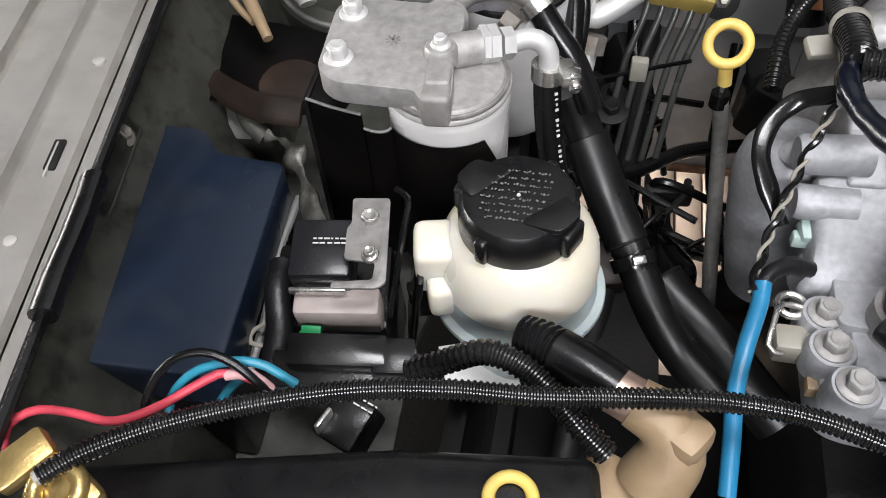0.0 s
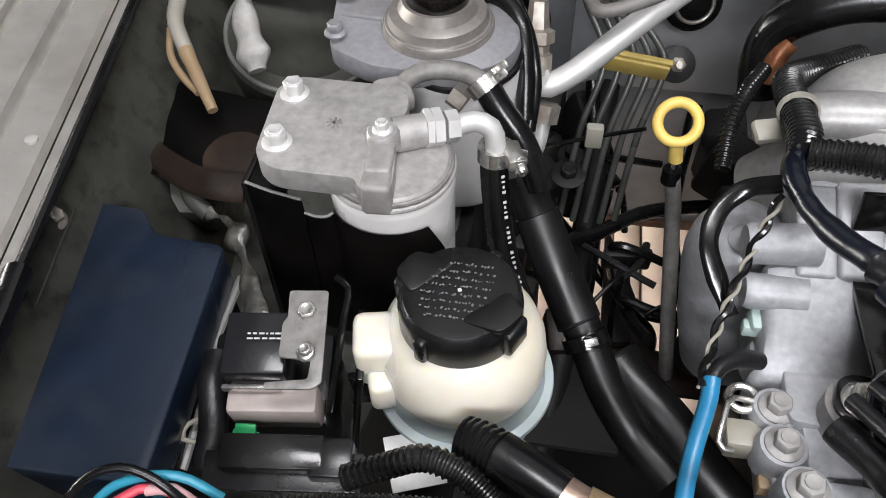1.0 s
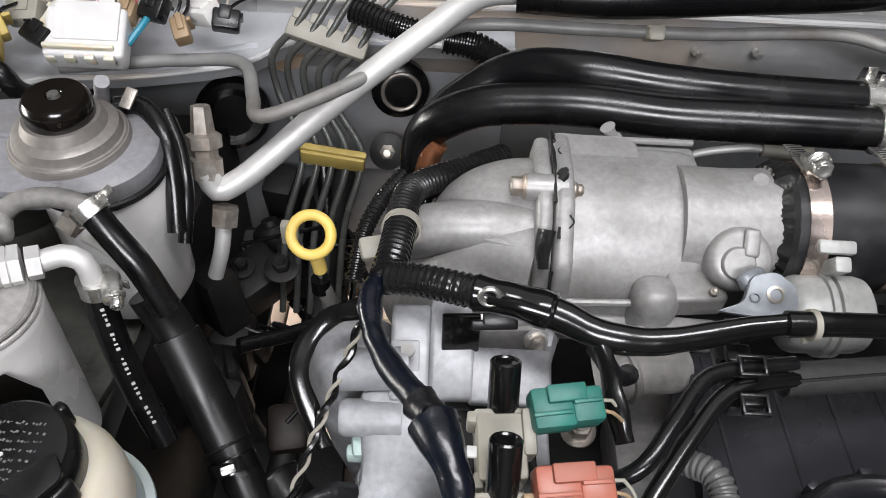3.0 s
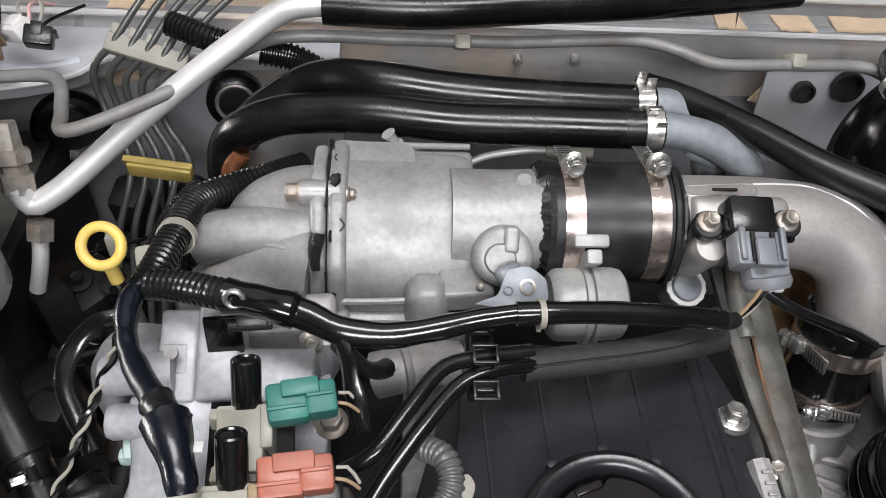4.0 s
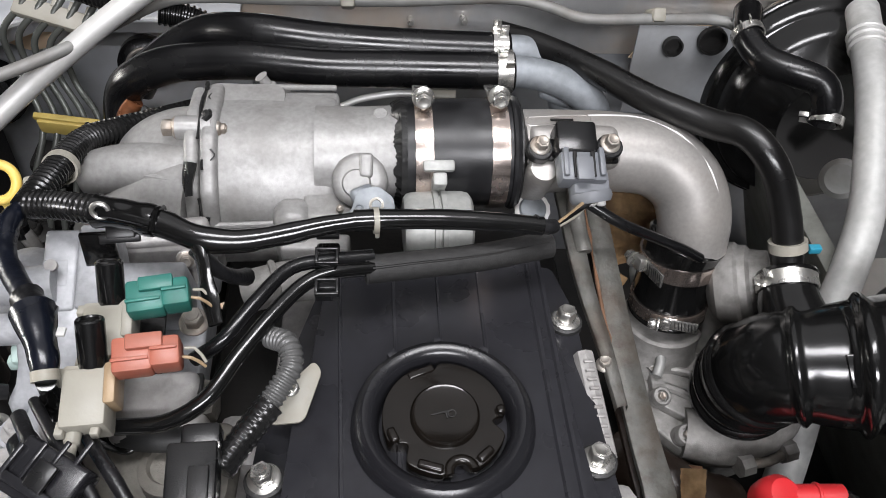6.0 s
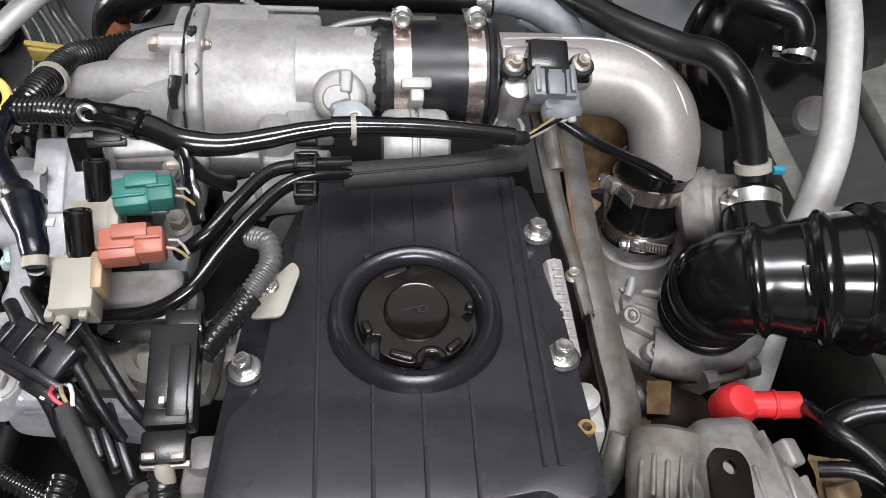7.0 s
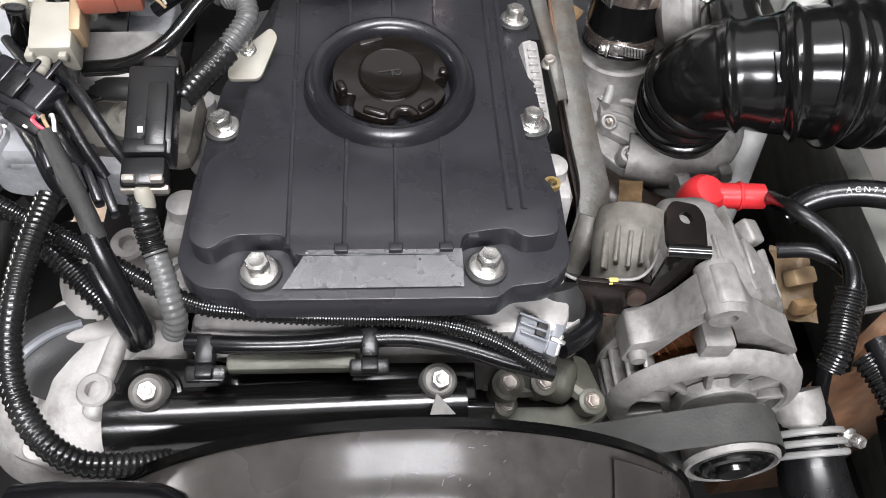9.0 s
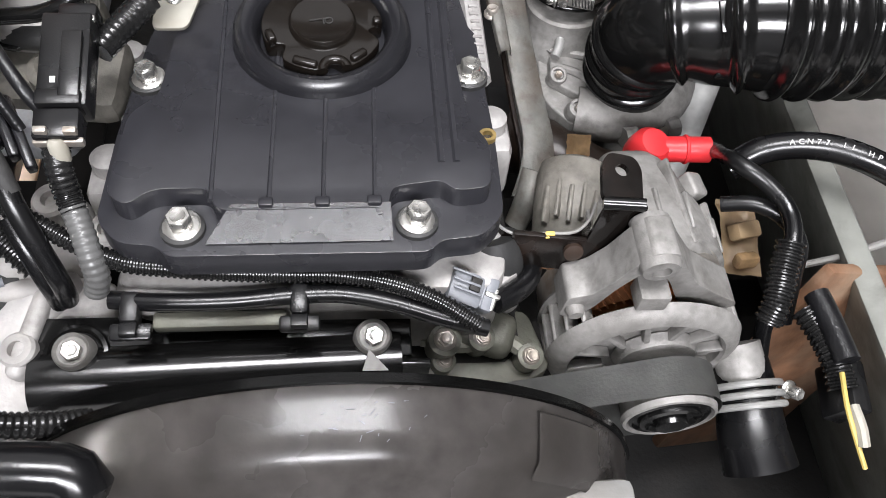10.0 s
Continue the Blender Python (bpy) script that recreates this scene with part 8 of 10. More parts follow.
line_ = [(0.146, 0.388, 0.972), (0.137, 0.372, 0.955), (0.128, 0.351, 0.940), (0.119, 0.328, 0.925), (0.112, 0.303, 0.915), (0.110, 0.291, 0.910)]
t = thing("twisted_wire", line_[-1], "twisted pair of black and pale wires below the harness", "wire")
part("black_strand", strand(line_, 0.0017, 0.026, 0.0, 0.0021), GLOSS, t)
part("pale_strand", strand(line_, 0.0019, 0.026, math.pi, 0.0012), WHITE_PL, t, "pale grey wire strand")
solo("harness_branch", tube([(0.112, 0.290, 0.912), (0.120, 0.304, 0.915), (0.132, 0.313, 0.912), (0.146, 0.318, 0.905)], 0.0055, 10, 0.005, 0.3, 4), TAPE, "black taped branch to the first bolt", "harness")
solo("harness_branch", tube([(0.271, 0.367, 0.997), (0.277, 0.357, 0.990), (0.281, 0.341, 0.980), (0.287, 0.321, 0.968)], 0.0062, 10, 0.005, 0.4, 4, 0.6), GLOSS, "black taped branch below the collector", "harness")
solo("harness_branch", tube([(0.272, 0.365, 0.990), (0.283, 0.361, 0.975), (0.293, 0.367, 0.960), (0.299, 0.376, 0.950)], 0.0055, 10, 0.005, 0.3, 6), TAPE, "glossy black branch of wires", "harness")

# foam sleeve, twin looms and their clip
t = thing("foam_sleeve", (0.445, 0.375, 0.955), "dark grey foam sleeve over wires", "sleeve")
part("sleeve", tube([(0.379, 0.365, 0.968), (0.414, 0.370, 0.967), (0.459, 0.379, 0.964), (0.510, 0.396, 0.958)], 0.0097, 18, 0.006, 0.06, 3), FOAM, t)
part("slit", tube([(0.384, 0.3595, 0.9755), (0.414, 0.3645, 0.9748), (0.459, 0.3735, 0.9718), (0.508, 0.3905, 0.9660)], 0.0009, 6), DARK, t, "dark cut along the sleeve")
part("end_lip", torus(0.0088, 0.0014, along((0.3795, 0.365, 0.968), (0.370, 0.3635, 0.968)), 24, 6), FOAM, t)
t = thing("wiring_loom", (0.330, 0.350, 0.955), "black loom with white print", "harness", "twin looms")
part("loom", tube([Vector(p) for p in [(0.384, 0.370, 0.976), (0.354, 0.362, 0.981)]] + [Vector(p) for p in [(0.332, 0.354, 0.983), (0.311, 0.328, 0.980), (0.293, 0.306, 0.972), (0.275, 0.301, 0.960)]], 0.0047, 14), RUBBER, t)
fm = []
sp, ln_ = spline([Vector(p) + Vector((-0.001, 0.001, 0.0056)) for p in [(0.340, 0.357, 0.977), (0.323, 0.342, 0.976), (0.308, 0.322, 0.972)]], 0.0042)
for k, p in enumerate(sp[:-1]):
    if k % 5 != 4:
        d = (sp[k + 1] - p).normalized()
        fm.append(box((0.0028, 0.0022, 0.0005), (0, 0, 0), 0, Matrix.Translation(p) @ d.to_track_quat("X", "Z").to_matrix().to_4x4()))
part("print", join(*fm), WRITING, t, "white dashes of print")
solo("wiring_loom", tube([Vector(p) for p in [(0.384, 0.363, 0.972), (0.358, 0.355, 0.977)]] + [Vector(p) for p in [(0.341, 0.347, 0.976), (0.320, 0.323, 0.972), (0.302, 0.299, 0.965), (0.284, 0.275, 0.955), (0.261, 0.267, 0.945), (0.231, 0.269, 0.938)]], 0.0052, 14), GLOSS, "glossy black loom curving to the valves", "harness", "twin looms")
t = thing("loom_clip", (0.353, 0.366, 0.955), "black plastic clip holding two looms", "clip")
for dy in (-0.014, 0.0, 0.014):
    part("finger", box((0.014, 0.012, 0.006), tuple(Vector((0.355, 0.362, 0.974)) + Vector((0, dy, 0.004 - abs(dy) * 0.3))), 0.0015), PLASTIC, t)
part("base", box((0.016, 0.045, 0.010), (0.354, 0.369, 0.962), 0.002), PLASTIC, t)
for q in ((0.3545, 0.3860, 0.984), (0.3545, 0.3585, 0.9885), (0.3545, 0.3400, 0.980)):
    part("loop", join(*[box(s, tuple(Vector(q) + Vector(o)), 0.0006, pose(0, 0, 0, 12, 0, 0)) for s, o in (((0.015, 0.002, 0.004), (0, 0.005, 0.001)), ((0.015, 0.002, 0.004), (0, -0.005, -0.001)), ((0.002, 0.010, 0.004), (0.0065, 0, 0)), ((0.002, 0.010, 0.004), (-0.0065, 0, 0)))]), PLASTIC, t)

# ---- solenoid valves with coloured plugs ----
def valve(cyl, body, plug_a, plug_b, material, label, plug_label):
    cyl, body, a, b = Vector(cyl), Vector(body), Vector(plug_a), Vector(plug_b)
    t = thing("solenoid_valve", body - Vector((0, 0, 0.03)), label, "valve", "solenoid valves")
    part("body", join(box((0.025, 0.034, 0.026), tuple(body + Vector((0.001, -0.001, -0.008))), 0.0025, pose(0, 0, 0, 14, 0, 4)), box((0.007, 0.007, 0.012), tuple(body + Vector((-0.013, 0.011, 0.0))), 0.0015), box((0.026, 0.006, 0.006), tuple(body + Vector((0.0, 0.014, 0.003))), 0.0015, pose(0, 0, 0, 14, 0, 4)), box((0.005, 0.009, 0.006), tuple(body + Vector((-0.010, -0.019, -0.006))), 0.0012), box((0.005, 0.009, 0.006), tuple(body + Vector((0.009, -0.019, -0.006))), 0.0012)), WHITE_PL, t)
    part("port", lathe([(0.0045, 0), (0.0045, 0.010), (0.0035, 0.011), (0.0035, 0.018), (0, 0.018)], 14, along(body + Vector((-0.004, -0.014, -0.010)), body + Vector((-0.005, -0.03, -0.014)))), WHITE_PL, t)
    part("side_plate", box((0.007, 0.024, 0.022), tuple(body + Vector((0.0145, 0.006, -0.002))), 0.002, pose(0, 0, 0, 18, 0, 4)), TAN if material is ORANGE else WHITE_PL, t)
    part("filter_cap", lathe([(0.0082, -0.016), (0.0082, 0.0125), (0.0074, 0.0135), (0.0062, 0.0135), (0.0055, 0.0125), (0, 0.0125)], 30, upright(cyl, -34, 0, 0)), GLOSS, t, "glossy black filter cap")
    d = (b - a)
    c = (a + b) / 2
    pm = pose(0, 0, 0, 18, -math.degrees(math.atan2(d.z, d.x)) * 0.5, math.degrees(math.atan2(d.y, d.x)))
    pl = part("plug", join(box((d.length * 0.55, 0.021, 0.016), tuple(a + d * 0.33), 0.0025, pm), box((d.length * 0.42, 0.018, 0.018), tuple(a + d * 0.77), 0.0025, pm)), material, t, plug_label)
    part("latch", box((d.length * 0.5, 0.009, 0.004), tuple(c + Vector((0.0, 0.003, 0.0105))), 0.001, pm), material, pl)
    part("rib", box((d.length * 0.36, 0.002, 0.002), tuple(a + d * 0.77 + Vector((0, -0.002, 0.0095))), 0.0005, pm), material, pl)
    part("rib", box((d.length * 0.5, 0.002, 0.002), tuple(a + d * 0.33 + Vector((0, -0.006, 0.007))), 0.0005, pm), material, pl)
    for s in (-0.003, 0.003):
        part("wire", tube([b + Vector((0, s, 0)), b + Vector((0.006, s * 1.2, -0.001)), b + Vector((0.012, s * 0.5 - 0.003, -0.008))], 0.0010, 8), WHITE_PL if s > 0 else TAN, pl)
    return t


valve((0.224, 0.342, 0.985), (0.222, 0.316, 0.972), (0.2345, 0.326, 0.985), (0.2735, 0.333, 0.984), GREEN, "ivory solenoid valve with a green plug", "green wiring plug")
valve((0.223, 0.296, 0.987), (0.221, 0.270, 0.972), (0.2345, 0.284, 0.985), (0.2745, 0.289, 0.984), ORANGE, "ivory solenoid valve with a salmon plug", "salmon-coloured wiring plug")
t = thing("valve_bracket", (0.203, 0.365, 0.900), "black steel bracket carrying the valves", "bracket")
part("plate", box((0.05, 0.09, 0.004), (0.221, 0.342, 0.928), 0.001, pose(0, 0, 0, 5, 0, 4)), GLOSS, t)
part("upright", box((0.022, 0.004, 0.05), (0.202, 0.390, 0.950), 0.001, pose(0, 0, 0, -10, 0, 4)), GLOSS, t)
part("pad", box((0.05, 0.016, 0.006), (0.251, 0.302, 0.930), 0.001), FOAM, t)
part("print", bars([(-0.02, 0.02, 0.0)], Matrix.Translation((0.250, 0.300, 0.933)), 0.0012, 11), DIM_PRINT, t)
# the darker casting colour puts the shade under the leads into this rib
solo("casting_rib", join(box((0.09, 0.03, 0.03), (0.238, 0.302, 0.905), 0.010, pose(0, 0, 0, 15, 0, 6)), box((0.10, 0.06, 0.03), (0.247, 0.271, 0.885), 0.012, pose(0, 0, 0, 10, 0, -5)), lathe([(0.02, -0.03), (0.02, 0.0), (0.014, 0.004), (0.012, 0.0), (0, 0.0)], 20, upright((0.258, 0.260, 0.905)))), PUMP_CAST, "aluminium head casting beside the cover, darkened as shade", "casting")
solo("pipe_stub", tube([(0.228, 0.276, 0.915), (0.254, 0.270, 0.920), (0.282, 0.271, 0.920)], 0.008, 12), RUBBER_DULL, "black rubber pipe with faint print", "hose")

# wiring drop with black connector beside the cover
solo("wiring_conduit", conduit([(0.320, 0.318, 0.958), (0.331, 0.307, 0.965), (0.334, 0.293, 0.963), (0.327, 0.280, 0.958), (0.318, 0.268, 0.952)], 0.0074, 0.0036, 0.14, 14), GREY_LOOM, "grey corrugated conduit bending beside the cover", "conduit")
solo("wiring_conduit", conduit([(0.322, 0.272, 0.954), (0.308, 0.254, 0.948), (0.296, 0.235, 0.945)], 0.0088, 0.0046, 0.06, 12), LOOM, "black striped conduit to the connector", "conduit")
t = thing("wiring_connector", (0.274, 0.230, 0.930), "black plastic wiring connector with a white plug", "connector")
km = pose(0, 0, 0, 12, 0, 2)
part("housing", box((0.027, 0.060, 0.020), (0.285, 0.212, 0.955), 0.002, km), PLASTIC, t)
part("back_shell", box((0.022, 0.016, 0.016), (0.286, 0.249, 0.955), 0.003, km), PLASTIC, t)
part("latch", box((0.011, 0.042, 0.003), (0.290, 0.204, 0.966), 0.001, km), PLASTIC, t)
part("clip_bar", join(box((0.007, 0.004, 0.003), (0.284, 0.2385, 0.9665), 0.0008, km), box((0.007, 0.004, 0.003), (0.295, 0.2385, 0.9665), 0.0008, km)), STEEL, t)
part("mark", box((0.0028, 0.0036, 0.0008), (0.283, 0.191, 0.967), 0, km), WRITING, t)
part("step", box((0.024, 0.010, 0.016), (0.285, 0.185, 0.955), 0.002, km), PLASTIC, t)
part("lower_shell", box((0.024, 0.018, 0.016), (0.286, 0.169, 0.952), 0.002, km), PLASTIC, t)
part("clamp", join(box((0.007, 0.004, 0.010), (0.2795, 0.162, 0.957), 0.001, km), box((0.007, 0.004, 0.010), (0.2945, 0.162, 0.957), 0.001, km), box((0.026, 0.0035, 0.006), (0.287, 0.1605, 0.951), 0.001, km)), STEEL_WORN, t)
part("plug_seal", lathe([(0.0052, -0.008), (0.0052, 0.004), (0.0035, 0.007), (0, 0.007)], 18, along((0.286, 0.159, 0.948), (0.286, 0.161, 0.956))), WHITE_PL, t, "white plug seal")
t = thing("wiring_conduit", (0.296, 0.108, 0.880), "braided black conduit turning grey towards the front", "conduit")
part("braided_end", conduit([(0.282, 0.167, 0.945), (0.284, 0.154, 0.938), (0.287, 0.144, 0.925), (0.290, 0.137, 0.920)], 0.0077, 0.0034, 0.10, 14), LOOM, t, "glossy black braid")
part("tube", conduit([(0.289, 0.139, 0.9215), (0.292, 0.132, 0.916), (0.297, 0.118, 0.904), (0.299, 0.111, 0.892), (0.296, 0.108, 0.880)], 0.0073, 0.0040, 0.07, 14), GREY_LOOM, t)
t = thing("cable", (0.275, 0.113, 0.862), "black rubber cable under a dark grey sheath", "cable")
part("sheath", tube([(0.232, 0.190, 0.965), (0.242, 0.172, 0.957), (0.252, 0.155, 0.945), (0.259, 0.141, 0.931)], (0.0046, 0.0062), 16, 0.005, 0.05, 3), FOAM, t, "dull grey sheath")
part("core", tube([(0.257, 0.144, 0.934), (0.262, 0.134, 0.925), (0.272, 0.119, 0.900), (0.276, 0.113, 0.889), (0.277, 0.111, 0.876), (0.275, 0.113, 0.862)], 0.0060, 16), RUBBER, t)
solo("cable", tube([(0.250, 0.143, 0.905), (0.258, 0.130, 0.895), (0.265, 0.119, 0.880), (0.269, 0.114, 0.868), (0.268, 0.115, 0.855)], 0.0062, 14), RUBBER, "glossy black rubber cable", "cable")
t = thing("plug_block", (0.196, 0.247, 0.920), "black multi-way plug with frayed wires", "connector")
bmx = Matrix.Translation((0.2080, 0.2260, 0.9570)) @ pose(0, 0, 0, 16, 4, -32) @ Matrix.Scale(0.86, 4)
part("shell", box((0.050, 0.036, 0.020), (0, 0, 0), 0.003, bmx, 3), SLEEK, t)
part("collar", box((0.054, 0.007, 0.023), (0, -0.010, 0), 0.0018, bmx), SLEEK, t)
for k in range(4):
    part("ridge", box((0.0035, 0.026, 0.003), (-0.018 + k * 0.012, 0.006, 0.0108), 0.001, bmx), SLEEK, t)
part("latch", box((0.014, 0.018, 0.004), (0.001, -0.004, 0.0125), 0.0012, bmx), PLASTIC, t)
part("mouth", box((0.030, 0.010, 0.014), (0.008, -0.022, -0.001), 0.002, bmx), PLASTIC, t)
for k in range(5):
    part("strip", box((0.006, 0.050, 0.010), tuple(Vector((0.236, 0.210, 0.938)) + Vector((k * 0.009 - 0.02, -k * 0.005, -0.004 * k))), 0.002, pose(0, 0, 0, 12, 0, 24)), SLEEK, t)
for k, mt in enumerate((RED_WIRE, TAN, TIN)):
    part("wire_end", tube([Vector((0.236, 0.189, 0.966)) + Vector((k * 0.002 - 0.003, 0, 0)), Vector((0.232, 0.193, 0.970)) + Vector((k * 0.005 - 0.006, 0.002 * k, 0)), Vector((0.226, 0.201, 0.966)) + Vector((k * 0.004 - 0.003, 0.003, -0.003))], 0.0012, 8), mt, t)
part("pin", join(*[box((0.0035, 0.0018, 0.0012), (-0.012 + 0.011 * k, -0.0285, 0.004), 0.0004, bmx) for k in range(3)]), TIN, t)
solo("harness", tube([(0.174, 0.269, 0.925), (0.197, 0.238, 0.930), (0.218, 0.208, 0.925), (0.231, 0.190, 0.910)], 0.009, 12, 0.006, 0.2, 11), TAPE, "black taped harness beside the plugs", "harness")
solo("white_bracket", prism(rounded([(-0.018, -0.016), (0.004, -0.018), (0.020, 0.012), (0.016, 0.020), (0.002, 0.010), (-0.012, 0.006)], 0.005), -0.002, 0.002, 0.001, Matrix.Translation((0.333, 0.293, 0.930)) @ pose(0, 0, 0, 20, 0, 10)), WHITE_PL, "off-white plastic bracket at the cover's edge", "bracket")
solo("bracket_screw", hexhead(0.004, 0.012, 0.006, upright((0.331, 0.297, 0.932), 10, 0, 0)), STEEL, "small steel screw on the white bracket", "screw")

# actuator, small valve and cables by the coupler
t = thing("vacuum_actuator", (0.439, 0.458, 0.890), "pale cast vacuum actuator under the coupler", "actuator")
am = along((0.408, 0.440, 0.934), (0.461, 0.442, 0.934))
part("body", lathe([(0.0, 0.0), (0.0210, 0.0005), (0.0240, 0.0030), (0.0252, 0.0070), (0.0256, 0.0270), (0.0256, 0.0290)], 44, am), PALE_CAST, t)
part("lid", lathe([(0.0256, 0.0290), (0.0250, 0.0450), (0.0236, 0.0500), (0.0200, 0.0525), (0.0, 0.0530)], 44, am), PALE_CAST, t)
part("joint_flange", lathe([(0.0254, 0.0215), (0.0278, 0.0220), (0.0280, 0.0255), (0.0256, 0.0262), (0.0256, 0.0275), (0.0280, 0.0282), (0.0278, 0.0318), (0.0254, 0.0322)], 44, am), PALE_CAST, t)
part("hanger", join(box((0.0105, 0.010, 0.030), (0.4345, 0.4545, 0.964), 0.002, pose(0, 0, 0, 34, 0, 0)), box((0.024, 0.009, 0.0065), (0.4345, 0.4610, 0.9755), 0.0022, pose(0, 0, 0, 34, 0, 0))), PALE_CAST, t)
solo("small_valve", join(box((0.016, 0.018, 0.016), (0.444, 0.583, 0.950), 0.003), tube([(0.422, 0.579, 0.955), (0.442, 0.576, 0.955), (0.458, 0.575, 0.955)], 0.006, 12)), WHITE_PL, "small off-white valve behind the coupler", "valve")
solo("vacuum_pipe", tube([(0.360, 0.573, 0.945), (0.376, 0.577, 0.950), (0.408, 0.579, 0.955), (0.422, 0.579, 0.955)], 0.003, 10), ALU_TUBE, "thin bright vacuum pipe", "pipe")
t = thing("flange_nut", (0.512, 0.461, 0.925), "pale plated nut with a scalloped washer under the sensor", "nut")
nm_ = upright((0.512, 0.461, 0.930), 30, 0, 0)
part("washer", prism([(0.0140 * (1.0 + 0.05 * (k % 2)) * math.cos(2 * math.pi * k / 28), 0.0140 * (1.0 + 0.05 * (k % 2)) * math.sin(2 * math.pi * k / 28)) for k in range(28)], -0.0015, 0.0015, 0.0004, nm_), TIN, t)
part("nut", lathe([(0.0110, -0.03), (0.0110, 0.002), (0.0100, 0.0045), (0.0060, 0.0060), (0, 0.0065)], 22, nm_), GREY_CAST, t)
part("wire_tail", tube([(0.5135, 0.467, 0.936), (0.516, 0.472, 0.944), (0.5175, 0.476, 0.952)], 0.0016, 8), GREY_CAST, t)
solo("sensor_cable", tube([(0.544, 0.432, 0.965), (0.567, 0.422, 0.955), (0.597, 0.421, 0.940), (0.624, 0.423, 0.925), (0.646, 0.425, 0.910)], 0.0042, 10), RUBBER, "black cable from the sensor to the elbow", "cable")

# ---- front of the engine ----
bl, br = Vector((0.278, 0.085, 0.844)), Vector((0.456, 0.089, 0.845))
t = thing("front_coolant_pipe", bl - Vector((0, 0, 0.05)), "glossy black enamelled coolant pipe bolted to the head", "pipe")
dirx = (br - bl).normalized()
off = Vector((0, -0.0065, -0.0225))
part("pipe", tube([bl + off - dirx * 0.026, bl + off, br + off, br + off + dirx * 0.018], 0.0235, 28), GLOSS, t)
part("bolt_boss", lathe([(0.0225, -0.036), (0.0222, -0.014), (0.0210, -0.006), (0.0188, -0.001), (0.0165, -0.0005), (0.0148, -0.003), (0.0138, -0.008)], 36, upright(bl, 12, 0, 0)), GLOSS, t)
part("back_flange", box(((br - bl).length + 0.05, 0.030, 0.004), tuple((bl + br) / 2 + Vector((0, 0.008, -0.004))), 0.0015, pose(0, 0, 0, 10, 0, 0)), GLOSS, t)
for c in (bl, br):
    part("flange", box((0.034, 0.028, 0.005), tuple(c + Vector((0.002, -0.004, -0.011))), 0.002, pose(0, 0, 0, 18, 0, 0)), GLOSS, t)
    part("bush", lathe([(0.0125, -0.012), (0.0125, -0.004), (0.0115, -0.002), (0.0110, 0.004), (0.0102, 0.005), (0.0085, 0.003)], 26, upright(c + Vector((0, 0, 0.004)), 12, 0, 0)), ALU_DULL, t)
    part("bolt", hexhead(0.0062, 0.009, 0.0105, upright(c + Vector((0, 0, 0.003)), 15, 0, 20)), STEEL, t)
part("web", box((0.05, 0.004, 0.03), tuple(br + Vector((0.012, -0.012, -0.022))), 0.001), GLOSS, t)
t = thing("front_loom", (0.411, 0.102, 0.876), "black loom clipped along the coolant pipe", "harness")
part("loom", tube([(0.303, 0.105, 0.875), (0.333, 0.101, 0.878), (0.374, 0.100, 0.880), (0.411, 0.102, 0.882), (0.438, 0.102, 0.882), (0.469, 0.096, 0.880), (0.497, 0.088, 0.876), (0.525, 0.083, 0.870)], 0.0056, 14, 0.006, 0.05, 3), RUBBER, t)
for q in ((0.315, 0.099, 0.874), (0.412, 0.099, 0.880)):
    c = thing("loom_clip", q, "black plastic clip on the front loom", "clip", "loom clips")
    part("saddle", box((0.011, 0.019, 0.015), q, 0.003, pose(0, 0, 0, 10, 0, 0)), PLASTIC, c)
    part("base", box((0.024, 0.010, 0.006), tuple(Vector(q) + Vector((0, -0.012, -0.006))), 0.002, pose(0, 0, 0, 15, 0, 0)), PLASTIC, c)
    part("lock", box((0.010, 0.008, 0.006), tuple(Vector(q) + Vector((0.0, -0.014, 0.001))), 0.001), PLASTIC, c)
solo("wiring_conduit", conduit([(0.186, 0.172, 0.935), (0.208, 0.161, 0.930), (0.232, 0.152, 0.920), (0.257, 0.142, 0.910), (0.287, 0.127, 0.902), (0.313, 0.117, 0.897)]+[(0.339, 0.114, 0.895), (0.370, 0.112, 0.893), (0.409, 0.111, 0.892), (0.435, 0.110, 0.892), (0.465, 0.105, 0.890), (0.492, 0.096, 0.885), (0.519, 0.081, 0.878)], 0.0058, 0.0034), LOOM, "black corrugated conduit under the cover's front edge", "conduit")
solo("wiring_conduit", conduit([(0.203, 0.169, 0.900), (0.223, 0.155, 0.900), (0.239, 0.141, 0.890), (0.258, 0.127, 0.875)], 0.0085, 0.0044), LOOM, "black corrugated conduit at the front corner", "conduit")
solo("wiring_conduit", conduit([(0.236, 0.155, 0.950), (0.233, 0.129, 0.950), (0.230, 0.097, 0.945), (0.230, 0.070, 0.935), (0.235, 0.049, 0.925), (0.249, 0.029, 0.915), (0.265, 0.021, 0.905), (0.283, 0.023, 0.895), (0.303, 0.030, 0.880)], 0.0070, 0.0036, 0.10, 12), LOOM, "thick black corrugated conduit looping at the front", "conduit")
t = thing("front_sensor", (0.526, 0.113, 0.850), "grey plug on a coolant sensor", "sensor")
fq = pose(0, 0, 0, 18, 12, -18)
fplug = part("plug", join(box((0.022, 0.021, 0.018), (0.5125, 0.1085, 0.8720), 0.003, fq), box((0.012, 0.017, 0.015), (0.5255, 0.1045, 0.8690), 0.0025, fq)), GREY_PL, t, "grey wiring plug")
for k in range(3):
    part("rib", box((0.018, 0.0016, 0.0022), (0.5130, 0.1025 + k * 0.0055, 0.8822 + k * 0.0017), 0.0005, fq), GREY_PL, fplug)
part("lock", box((0.007, 0.009, 0.004), (0.5185, 0.1070, 0.8815), 0.0012, fq), DARK, fplug, "dark lock tab")
